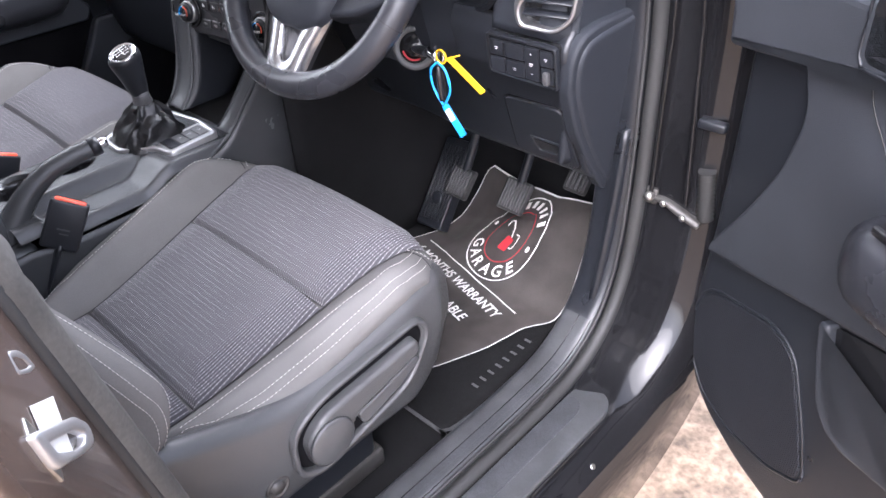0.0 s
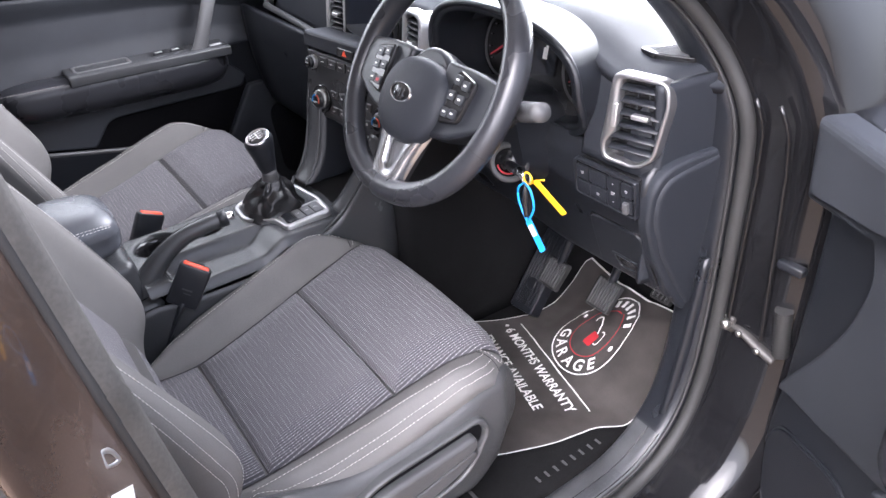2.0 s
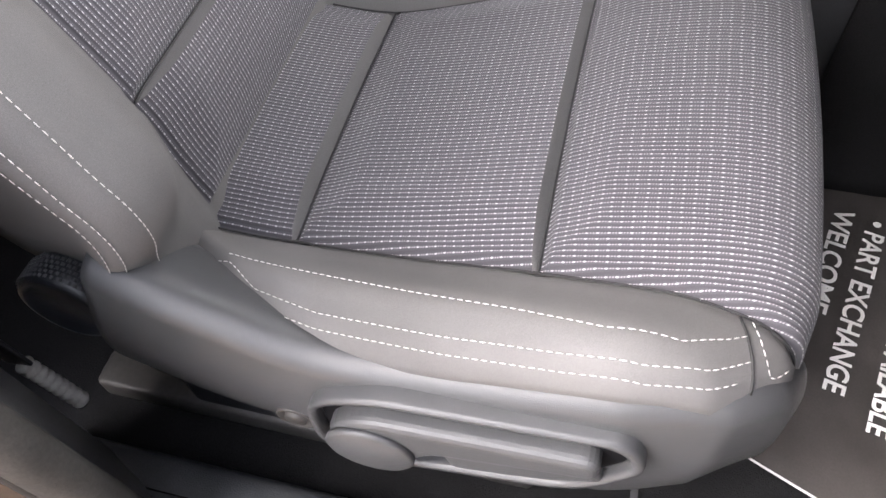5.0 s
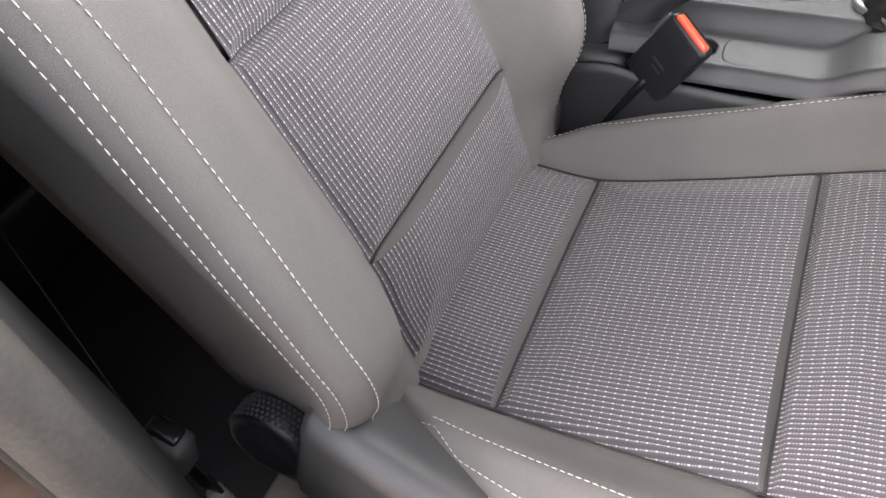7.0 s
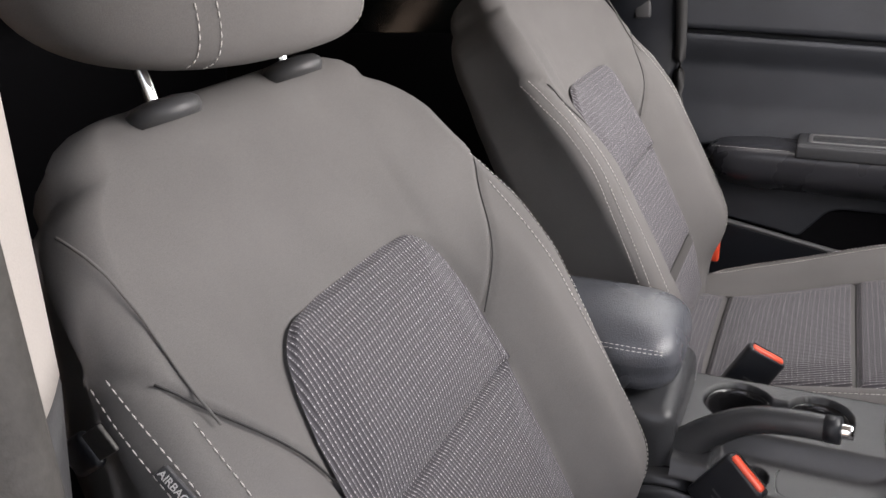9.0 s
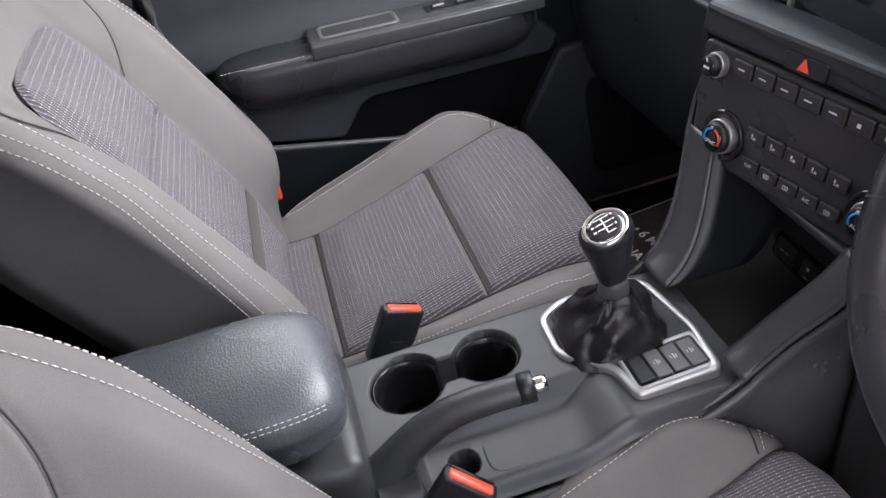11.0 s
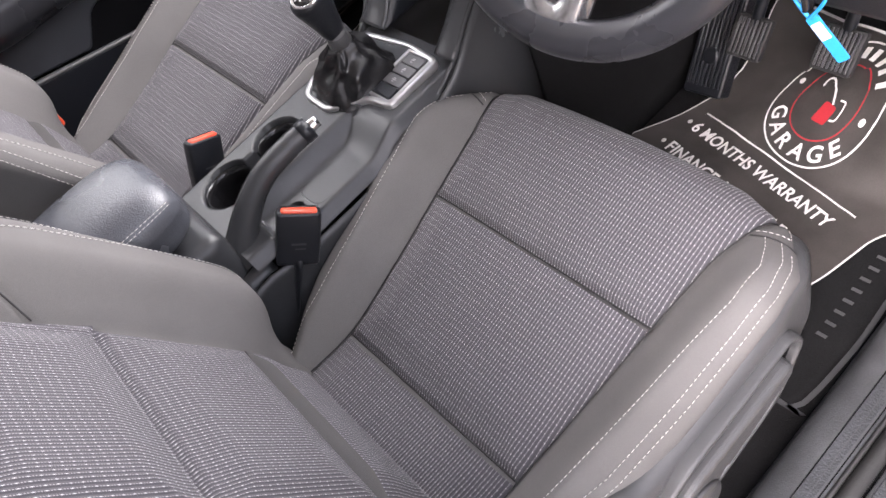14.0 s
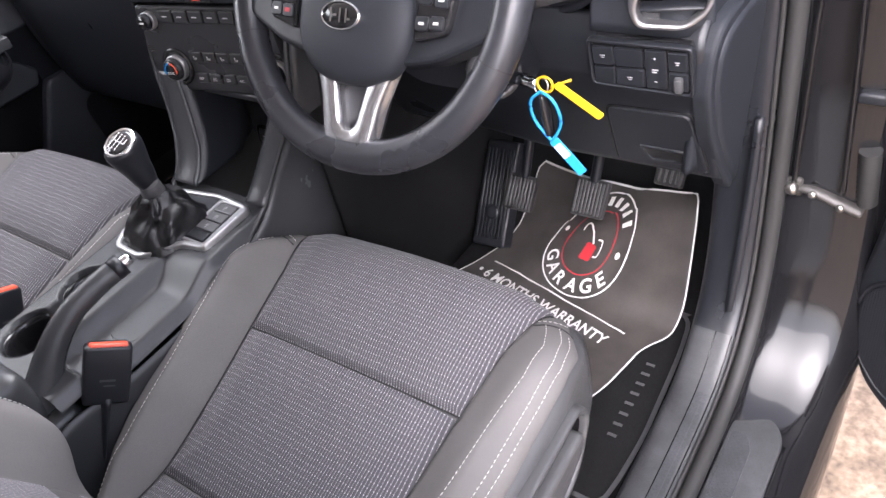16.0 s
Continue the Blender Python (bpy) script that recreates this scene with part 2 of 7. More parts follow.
def rbox(name, size, at, mat, parent=None, label="", r=0.004, seg=3, turn=(0, 0, 0), taper=None):
    """A box with rounded edges, at its centre; taper: scale of the top face in x and y."""
    bm = bmesh.new()
    bmesh.ops.create_cube(bm, size=1)
    for v in bm.verts:
        k = taper if taper and v.co.z > 0 else (1, 1)
        v.co = Vector((v.co.x * size[0] * k[0], v.co.y * size[1] * k[1], v.co.z * size[2]))
    if r:
        bmesh.ops.bevel(bm, geom=bm.edges[:], offset=min(r, 0.49 * min(size)), segments=seg, profile=0.5, affect="EDGES")
    bm.transform(pose(*at, *turn))
    me = bpy.data.meshes.new(name)
    bm.to_mesh(me)
    bm.free()
    me.polygons.foreach_set("use_smooth", [True] * len(me.polygons))
    return link(name, me, mat, parent, label)


def slab(name, outline, depth, m, mat, parent=None, label="", r=0.002, seg=2):
    """A flat outline (x, y) given depth along local z (from 0 down to -depth), edges rounded, laid by the pose m."""
    bm = bmesh.new()
    top = [bm.verts.new((x, y, 0)) for x, y in outline]
    f = bm.faces.new(top)
    ext = bmesh.ops.extrude_face_region(bm, geom=[f])
    for v in ext["geom"]:
        if isinstance(v, bmesh.types.BMVert):
            v.co.z = -depth
    bmesh.ops.recalc_face_normals(bm, faces=bm.faces)
    if r:
        rim = [e for e in bm.edges if all(abs(v.co.z) < 1e-7 for v in e.verts)]
        bmesh.ops.bevel(bm, geom=rim, offset=r, segments=seg, profile=0.5, affect="EDGES")
    bm.transform(m)
    me = bpy.data.meshes.new(name)
    bm.to_mesh(me)
    bm.free()
    return link(name, me, mat, parent, label)


def round_outline(w, h, r, n=6, cx=0.0, cy=0.0):
    out = []
    for sx, sy, a0 in ((1, 1, 0), (-1, 1, 90), (-1, -1, 180), (1, -1, 270)):
        for k in range(n + 1):
            a = radians(a0 + 90 * k / n)
            out.append((cx + sx * (w / 2 - r) + r * math.cos(a), cy + sy * (h / 2 - r) + r * math.sin(a)))
    return out


def soft_outline(pts, r, n=5):
    """A polygon with its corners rounded by r."""
    out = []
    for i, p in enumerate(pts):
        p, a, b = Vector(p), Vector(pts[i - 1]), Vector(pts[(i + 1) % len(pts)])
        k = min(r, 0.45 * (a - p).length, 0.45 * (b - p).length)
        s, e = p + (a - p).normalized() * k, p + (b - p).normalized() * k
        for j in range(n + 1):
            t = j / n
            out.append(tuple(s * (1 - t) ** 2 + p * 2 * t * (1 - t) + e * t * t))
    return out


def spline(pts, n):
    """n points evenly along a smooth curve through pts."""
    p = np.array(pts, float)
    q = np.vstack([2 * p[0] - p[1], p, 2 * p[-1] - p[-2]])
    out = []
    for i in range(len(p) - 1):
        a, b, c, d = q[i:i + 4]
        for t in np.linspace(0, 1, 24, endpoint=False):
            out.append(0.5 * (2 * b + (c - a) * t + (2 * a - 5 * b + 4 * c - d) * t * t + (3 * b - a - 3 * c + d) * t ** 3))
    out.append(p[-1])
    out = np.array(out)
    s = np.r_[0, np.cumsum(np.linalg.norm(np.diff(out, axis=0), axis=1))]
    t = np.linspace(0, s[-1], n)
    return np.stack([np.interp(t, s, out[:, k]) for k in range(out.shape[1])], 1)


def tube(name, pts, radius, mat, parent=None, label="", n=12, steps=24, flat=1.0, up=(0, 0, 1), closed=False, smooth_path=True):
    """A round or flattened bar along pts; radius: one, or one for each of pts; flat: its thickness across up."""
    rad = np.atleast_1d(np.array(radius, float))
    if len(rad) == 1:
        rad = np.repeat(rad, len(pts))
    src = [tuple(p) + (r,) for p, r in zip(pts, rad)]
    if closed:
        src = src + src[:1]
    c = spline(src, steps) if smooth_path else np.array(src)
    if closed:
        c = c[:-1]
    steps = len(c)
    verts, faces = [], []
    up = Vector(up)
    for i in range(steps):
        a, b = (c[(i - 1) % steps], c[(i + 1) % steps]) if closed else (c[max(i - 1, 0)], c[min(i + 1, steps - 1)])
        d = Vector(b[:3] - a[:3]).normalized()
        s = d.cross(up)
        s = s.normalized() if s.length > 1e-5 else Vector((1, 0, 0))
        w = s.cross(d).normalized()
        for k in range(n):
            an = 2 * math.pi * k / n
            verts.append(Vector(c[i][:3]) + (s * math.cos(an) + w * math.sin(an) * flat) * c[i][3])
    m = steps if closed else steps - 1
    for i in range(m):
        for k in range(n):
            j = (i + 1) % steps
            faces.append((i * n + k, i * n + (k + 1) % n, j * n + (k + 1) % n, j * n + k))
    if not closed:
        faces.append(tuple(range(n - 1, -1, -1)))
        faces.append(tuple((steps - 1) * n + k for k in range(n)))
    return shell(name, verts, faces, mat, parent, label)


def lathe(name, prof, m, mat, parent=None, label="", n=32, cap=True, squash=1.0):
    """A turned shape: prof of (radius, height) along local z, laid by the pose m."""
    verts = [m @ Vector((r * math.cos(2 * math.pi * k / n), squash * r * math.sin(2 * math.pi * k / n), h)) for r, h in prof for k in range(n)]
    faces = [(i * n + k, i * n + (k + 1) % n, (i + 1) * n + (k + 1) % n, (i + 1) * n + k) for i in range(len(prof) - 1) for k in range(n)]
    if cap:
        faces += [tuple(range(n - 1, -1, -1)), tuple((len(prof) - 1) * n + k for k in range(n))]
    ob = shell(name, verts, faces, mat, parent, label)
    ob.data.polygons.foreach_set("use_smooth", [len(p.vertices) == 4 for p in ob.data.polygons])
    return ob


def frame_matrix(origin, xdir, ydir):
    """A pose with local x along xdir and local y near ydir."""
    x = Vector(xdir).normalized()
    z = x.cross(Vector(ydir)).normalized()
    y = z.cross(x)
    m = Matrix((x, y, z)).transposed().to_4x4()
    m.translation = Vector(origin)
    return m


def stitches(name, pts, parent, pitch=0.0062, size=0.0042, thick=0.00042, label="white stitching"):
    """Short thread stitches laid end to end along a path."""
    p = spline(pts, max(8, 10 * len(pts)))
    s = np.r_[0, np.cumsum(np.linalg.norm(np.diff(p, axis=0), axis=1))]
    n = int(s[-1] / pitch)
    verts, faces = [], []
    for i in range(n):
        a, b = i * pitch, i * pitch + size
        A, B = (Vector([np.interp(t, s, p[:, k]) for k in range(3)]) for t in (a, b))
        d = (B - A).normalized()
        q = d.orthogonal().normalized()
        w = d.cross(q)
        o = len(verts)
        for c, f in ((A, 0.6), (A + (B - A) * 0.5, 1.15), (B, 0.6)):
            for k in range(5):
                an = 2 * math.pi * k / 5
                verts.append(c + (q * math.cos(an) + w * math.sin(an)) * thick * f)
        for r_ in (0, 5):
            faces += [(o + r_ + k, o + r_ + (k + 1) % 5, o + r_ + 5 + (k + 1) % 5, o + r_ + 5 + k) for k in range(5)]
        faces += [tuple(o + k for k in range(4, -1, -1)), tuple(o + 10 + k for k in range(5))]
    ob = shell(name, verts, faces, THREAD, parent, label, fix=False)
    ob["kind"] = "stuff"
    return ob


def put_text(words, size, m, mat, parent, label="white print"):
    """Letters centred on the plane of a matrix."""
    me = flat_text(words, size)
    xs = [v.co.x for v in me.vertices]
    me.transform(m @ Matrix.Translation((-(min(xs) + max(xs)) / 2, 0, 0)))
    return link("lettering", me, mat, parent, label)


def flat_text(body, size):
    cu = bpy.data.curves.new("lettering", "FONT")
    cu.body, cu.size, cu.align_x, cu.align_y = body, size, "LEFT", "CENTER"
    cu.offset = 0.02 * size
    ob = bpy.data.objects.new("lettering", cu)
    scene.collection.objects.link(ob)
    bpy.context.view_layer.update()
    me = bpy.data.meshes.new_from_object(ob.evaluated_get(bpy.context.evaluated_depsgraph_get()))
    bpy.data.objects.remove(ob)
    bm = bmesh.new()
    bm.from_mesh(me)
    bmesh.ops.subdivide_edges(bm, edges=[e for e in bm.edges if e.calc_length() > 0.012], cuts=2)
    bm.to_mesh(me)
    bm.free()
    return me


def bump_(x, a, b):
    """0 below a, 1 above b, smooth between."""
    t = min(max((x - a) / (b - a), 0), 1)
    return t * t * (3 - 2 * t)


def ring_slab(name, outer, inner, depth, m, mat, parent, label="", lift=0.0015):
    """A flat frame between two outlines with as many points each, with rounded shoulders."""
    n = len(outer)
    o, i = np.array(outer), np.array(inner)
    rows = [np.c_[o, np.full(n, -depth)], np.c_[o, np.full(n, -lift)], np.c_[o * 0.85 + i * 0.15, np.zeros(n)], np.c_[o * 0.15 + i * 0.85, np.zeros(n)], np.c_[i, np.full(n, -lift)], np.c_[i, np.full(n, -depth)]]
    verts = [m @ Vector(p) for r in rows for p in r]
    faces = [(a * n + k, a * n + (k + 1) % n, (a + 1) * n + (k + 1) % n, (a + 1) * n + k) for a in range(5) for k in range(n)]
    return shell(name, verts, faces, mat, parent, label)




# ---- ground and car shell ----
def ground_height(x, y):
    return 0.012 * noise.noise((x * 1.7, y * 1.7, 0)) + 0.004 * noise.noise((x * 11, y * 11, 3))


def build_ground():
    xs = np.r_[-400, -60, -12, np.linspace(-4, 4, 60), 12, 60, 400]
    ys = np.r_[-400, -60, -12, np.linspace(-4, 4, 60), 12, 60, 400]
    verts = [(x, y, ground_height(x, y) if max(abs(x), abs(y)) < 4 else 0) for y in ys for x in xs]
    n = len(xs)
    faces = [(j * n + i, j * n + i + 1, (j + 1) * n + i + 1, (j + 1) * n + i) for j in range(len(ys) - 1) for i in range(n - 1)]
    tagged(shell("ground", verts, faces, CONCRETE, fix=False), "stained sandy concrete yard outside the car", "ground", kind="structure")


build_ground()

FLOOR_Z = 0.395


FLOOR_Y = np.array([0.84, 0.87, 0.90, 0.93, 0.96, 1.00, 1.05, 1.10, 1.20])
FLOOR_RISE = np.array([0.0, 0.002, 0.010, 0.030, 0.058, 0.105, 0.165, 0.23, 0.36])


def floor_z(y):
    """Cabin floor: level, then up the toe board."""
    return FLOOR_Z + float(np.interp(y, FLOOR_Y, FLOOR_RISE))


def build_shell():
    # carpeted floor pan, one sheet from the rear to the toe board
    ob = sheet("car_floor", lambda u, v: (-0.72 + 1.40 * u, -1.2 + 2.4 * v, floor_z(-1.2 + 2.4 * v)), 20, 60, CARPET, thick=0.03)
    tagged(ob, "black carpeted cabin floor of the car", "floor", kind="structure")
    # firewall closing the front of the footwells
    tagged(rbox("wall_front", (1.5, 0.04, 0.75), (0, 1.22, 0.78), DARKTRIM_SHADE), "black firewall behind the footwells", "wall", kind="structure")
    tagged(rbox("wall_rear", (1.5, 0.06, 1.20), (0, -2.2, 0.98), DARKTRIM_SHADE), "dark tailgate trim closing the cabin", "wall", kind="structure")
    # roof skin with headlining
    def roof(u, v):
        x, y = -0.62 + 1.24 * u, -2.1 + 2.65 * v
        return (x, y, 1.60 - 0.10 * (x / 0.62) ** 4 - 0.05 * ((y + 0.75) / 1.35) ** 2)
    tagged(sheet("ceiling", roof, 24, 24, BEIGE, thick=-0.04), "pale headlining under the car roof", "ceiling", kind="structure")
    # windscreen
    def screen(u, v):
        a = -1 + 2 * u
        x = a * (0.66 - 0.08 * v)
        return (x, 1.28 - 0.75 * v - 0.10 * a * a, 1.09 + 0.44 * v)
    ob = sheet("window_1", screen, 16, 8, GLASS)
    ob.visible_shadow = False
    tagged(ob, "clear raked windscreen glass", "window", kind="structure")


build_shell()


# ---- seats ----
class Pad:
    """An upholstered pad: a centre line in y and z swept sideways, with bolsters, closed at the back."""

    def __init__(self, line, half, bolster, deep, cx, m, samples=120):
        self.c = spline(line, samples)
        self.s = np.r_[0, np.cumsum(np.linalg.norm(np.diff(self.c, axis=0), axis=1))]
        self.v = self.s / self.s[-1]
        self.length = self.s[-1]
        d = np.gradient(self.c, axis=0)
        d /= np.linalg.norm(d, axis=1)[:, None]
        self.n = np.stack([-d[:, 1], d[:, 0]], 1)
        self.half, self.bolster, self.deep, self.cx, self.m = half, bolster, deep, cx, m
        self.grooves = []
        self.flip = 1
        self.round = 0.02

    def mid(self, v):
        return [np.interp(v, self.v, a) for a in (self.c[:, 0], self.c[:, 1], self.n[:, 0], self.n[:, 1])]

    def at_z(self, z):
        return float(np.interp(z, self.c[:, 1], self.v))

    def at_y(self, y):
        return float(np.interp(y, self.c[:, 0], self.v))

    def on(self, x, v, off=0.0):
        y, z, ny, nz = self.mid(v)
        r = 0.028
        xe = self.half(v) - r
        k = self.bolster(max(-xe, min(xe, x)), v) + off
        if abs(x) > xe:                       # past the rounded edge the way goes on down the side
            s = 1 if x > 0 else -1
            e = abs(x) - xe
            a = min(e / r, math.pi / 2)
            k += -r * (1 - math.cos(a)) - max(0.0, e - r * math.pi / 2) - off * (1 - math.cos(a))
            x = s * (xe + r * math.sin(a) + off * math.sin(a))
        return Vector((self.cx + self.m * x, y + ny * k * self.flip, z + nz * k * self.flip))

    def section(self, v, nf=92, inset=0.0):
        """Points (x, offset) round the pad at v."""
        hw, D, r = self.half(v) - inset, self.deep(v), 0.028
        xe = hw - r
        pts = [(x, self.bolster(x, v)) for x in np.linspace(-xe, xe, nf)]
        top = self.bolster(xe, v)
        low = self.bolster(-xe, v)
        for k in range(1, 7):
            a = math.pi / 2 * k / 6
            pts.append((xe + r * math.sin(a), top - r * (1 - math.cos(a))))
        for k in range(1, 6):
            pts.append((hw - 0.003 - 0.020 * (k / 5) ** 0.6, top - r + (-D - top + r) * k / 5))
        for k in range(1, 8):
            pts.append((hw - 0.023 - (2 * hw - 0.046) * k / 8, -D - 0.01 * math.sin(math.pi * k / 8)))
        for k in range(0, 6):
            pts.append((-hw + 0.003 + 0.020 * (1 - k / 5) ** 0.6, -D + (low - r + D) * k / 5))
        for k in range(5, 0, -1):
            a = math.pi / 2 * k / 6
            pts.append((-xe - r * math.sin(a), low - r * (1 - math.cos(a))))
        return pts

    def build(self, name, mat, parent, nv=110, nf=92, caps=(0.0, 0.03), label=""):
        rings, uvs = [], []
        vs = np.linspace(0, 1, nv)
        for v in vs:
            y, z, ny, nz = self.mid(v)
            ring = []
            for x, k in self.section(v, nf):
                if k > -0.02:
                    for g in self.grooves:
                        k -= g(x, v)
                ring.append((self.cx + self.m * x, y + self.flip * ny * k, z + self.flip * nz * k))
            rings.append(ring)
        # rounded end: rings shrink towards the pad's middle while they go on along it
        y, z, ny, nz = self.mid(1)
        ty, tz = self.c[-1] - self.c[-3]
        q = math.hypot(ty, tz)
        ty, tz = ty / q, tz / q
        r = caps[1]
        ck = -self.deep(1) / 2
        for k in range(1, 7):
            a = math.pi / 2 * k / 6
            ring = []
            for x, o in self.section(1, nf):
                w, h = self.half(1), self.deep(1)
                fx, fo = 1 - (self.round / w) * (1 - math.cos(a)), 1 - min(0.9, r / max(h / 2, 0.01)) * (1 - math.cos(a))
                xx, oo = x * fx, ck + (o - ck) * fo
                ring.append((self.cx + self.m * xx, y + self.flip * ny * oo + ty * r * math.sin(a), z + self.flip * nz * oo + tz * r * math.sin(a)))
            rings.append(ring)
        n = len(rings[0])
        verts = [p for ring in rings for p in ring]
        faces = [(j * n + i, j * n + (i + 1) % n, (j + 1) * n + (i + 1) % n, (j + 1) * n + i) for j in range(len(rings) - 1) for i in range(n)]
        faces += [tuple(range(n)), tuple((len(rings) - 1) * n + i for i in range(n))]
        return shell(name, verts, faces, mat, parent, label)

    def patch(self, name, v0, v1, left, right, mat, parent, nu=64, nv=56, lift=0.0035, tuck=0.0075, label="", band=0.0):
        """A sewn-in panel between v0 and v1, from left(v) to right(v), its edges tucked into the seams; with band, its end
        rolls over a plain strip of that length down to the next seam."""
        verts, uvs = [], []
        for j in range(nv):
            t = j / (nv - 1)
            v = v0 + (v1 - v0) * t
            a, b = left(v), right(v)
            for i in range(nu):
                u = i / (nu - 1)
                x = a + (b - a) * u
                e = min(u * (b - a), (1 - u) * (b - a), t * (v1 - v0) * self.length, (1 - t) * (v1 - v0) * self.length if not band else 9)
                k = lift - tuck * (1 - bump_(e, 0, 0.009)) + 0.010 * bump_(e, 0.0, 0.050)
                verts.append(self.on(x, v, k))
                uvs.append((x, v * self.length))
        faces = [(j * nu + i, j * nu + i + 1, (j + 1) * nu + i + 1, (j + 1) * nu + i) for j in range(nv - 1) for i in range(nu - 1)]
        if self.m * self.flip < 0:
            faces = [f[::-1] for f in faces]
        ob = shell(name, verts, faces, mat, parent, label, uvs=uvs, fix=False)
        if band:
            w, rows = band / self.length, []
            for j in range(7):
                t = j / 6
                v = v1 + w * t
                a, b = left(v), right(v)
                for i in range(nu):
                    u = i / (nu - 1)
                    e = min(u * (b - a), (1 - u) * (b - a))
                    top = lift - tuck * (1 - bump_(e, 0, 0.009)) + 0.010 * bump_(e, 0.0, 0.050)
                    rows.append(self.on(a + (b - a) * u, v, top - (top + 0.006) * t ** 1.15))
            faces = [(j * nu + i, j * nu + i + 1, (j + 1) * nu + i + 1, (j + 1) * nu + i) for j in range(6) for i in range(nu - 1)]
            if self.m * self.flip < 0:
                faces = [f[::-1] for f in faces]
            shell("seam_band", rows, faces, LIT_BAND, parent, "plain strip rolled into the seam, light put into its grey", fix=False)
        return ob


SEAT_X = 0.35


def groove_along(fx, wide=0.005, depth=0.005, v0=0.0, v1=1.0):
    """A seam that runs up the pad at x = fx(v)."""
    return lambda x, v: depth * math.exp(-((abs(x) - fx(v)) / wide) ** 2) if v0 <= v <= v1 else 0.0


def build_seat(m, driver):
    cx = m * SEAT_X
    seat = thing("driver_seat" if driver else "passenger_seat", (cx, 0.2, FLOOR_Z),
                 "dark grey cloth front seat with ribbed centre panels and white stitching", "car seat", "front seats")

    # cushion: the ribbed middle widens to the whole front edge, the side bolsters end in a point behind it
    dy, dz = (0.0, 0.0) if driver else (-0.031, 0.020)
    line = [(y + dy, z + dz) for y, z in ((-0.10, 0.655), (-0.03, 0.648), (0.05, 0.640), (0.12, 0.641), (0.22, 0.664), (0.311, 0.690), (0.39, 0.710), (0.435, 0.717),
            (0.464, 0.713), (0.482, 0.692), (0.488, 0.650), (0.480, 0.600))]
    cv = lambda v: float(np.interp(v, cush.v, cush.c[:, 0])) - dy if v < v_nose else 0.49
    EDGE_Y = [0.0, 0.03, 0.115, 0.311, 0.40, 0.446, 0.482]
    edge_y = lambda y: float(np.interp(y, EDGE_Y, [0.147, 0.147, 0.146, 0.167, 0.178, 0.190, 0.200]))
    half_y = lambda y: float(np.interp(y, [-0.02, 0.02, 0.045, 0.07, 0.105, 0.145, 0.19, 0.271, 0.38, 0.425, 0.455, 0.49], [0.168, 0.180, 0.194, 0.208, 0.226, 0.241, 0.250, 0.258, 0.264, 0.256, 0.240, 0.224]))
    crest_y = lambda y: float(np.interp(y, [0.02, 0.06, 0.147, 0.246, 0.315, 0.369, 0.409, 0.433, 0.45], [0.160, 0.182, 0.196, 0.211, 0.221, 0.230, 0.229, 0.216, 0.204]))
    c_half = lambda v: half_y(cv(v))
    def c_bol(x, v):
        a, y = abs(x), cv(v)
        e, q, h = edge_y(y), crest_y(y), half_y(y)
        k = (0.024 + 0.012 * bump_(y, 0.02, 0.16)) * bump_(a, e - 0.004, q + 0.006) - 0.016 * bump_(a, q + 0.004, h)
        k *= 1 - bump_(y, 0.375, 0.468)
        return k - 0.006 * bump_(a, e, h) * bump_(y, 0.42, 0.48) + 0.006 * (1 - (a / 0.17) ** 2 if a < 0.17 else 0)
    v_nose = 1.0
    cush = Pad(line, lambda v: 0.2, c_bol, lambda v: 0.10 + 0.02 * v - 0.05 * bump_(v, 0.75, 1.0), cx, m)
    v_nose = float(cush.v[int(np.argmax(cush.c[:, 0]))])
    cush.half = c_half
    cush.flip = 1
    vB, vA, vF = cush.at_y(0.111 + dy), cush.at_y(0.311 + dy), 0.93
    edge = lambda v: edge_y(cv(v))
    across = lambda x, v: sum(0.012 * math.exp(-((v - q) * cush.length / 0.006) ** 2) for q in (vA, vB)) if abs(x) < edge(v) else 0.0
    cush.grooves = [groove_along(edge, 0.005, 0.006), across]
    cush.build("cushion", FABRIC, seat, caps=(0, 0.02))
    L, R = (lambda v: -edge(v)), (lambda v: edge(v))
    strip = 0.005 / cush.length
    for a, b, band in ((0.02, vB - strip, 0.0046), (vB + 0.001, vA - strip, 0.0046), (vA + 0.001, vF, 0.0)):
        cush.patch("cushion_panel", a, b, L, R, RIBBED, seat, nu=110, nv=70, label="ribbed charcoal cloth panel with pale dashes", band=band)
    # Dark tubes put the crease's shade into the grooves between panels.
    for q in (vB, vA):
        tube("panel_seam", [cush.on(x, q, -0.0030) for x in np.linspace(-edge(q), edge(q), 15)], 0.0009, RUBBER, seat, "sewn seam, darkened with its crease shade", n=6, steps=40)
    for k in (-1, 1):
        tube("panel_seam", [cush.on(k * (edge(v) + 0.001), v, -0.0022) for v in np.linspace(0.12, 0.90, 60)], 0.0010, RUBBER, seat, "sewn seam, darkened with its crease shade", n=6, steps=90)
    def bolster_stitch(fx, y0, y1, k):
        stitches("stitching", [cush.on(k * fx(y), cush.at_y(y + dy), 0.0008) for y in np.linspace(y0, y1, 48)], seat)
    outer_y = lambda y: float(np.interp(y, [0.08, 0.112, 0.173, 0.271, 0.344, 0.392, 0.425, 0.449], [0.192, 0.212, 0.228, 0.241, 0.248, 0.250, 0.240, 0.222]))
    bolster_stitch(crest_y, 0.075, 0.448, 1)
    bolster_stitch(lambda y: outer_y(y) - 0.16 * max(0.0, 0.08 - y), 0.045, 0.449, 1)
    bolster_stitch(lambda y: outer_y(y) + 0.011, 0.075, 0.446, 1)
    bolster_stitch(lambda y: crest_y(y) + 0.012, 0.03, 0.440, -1)
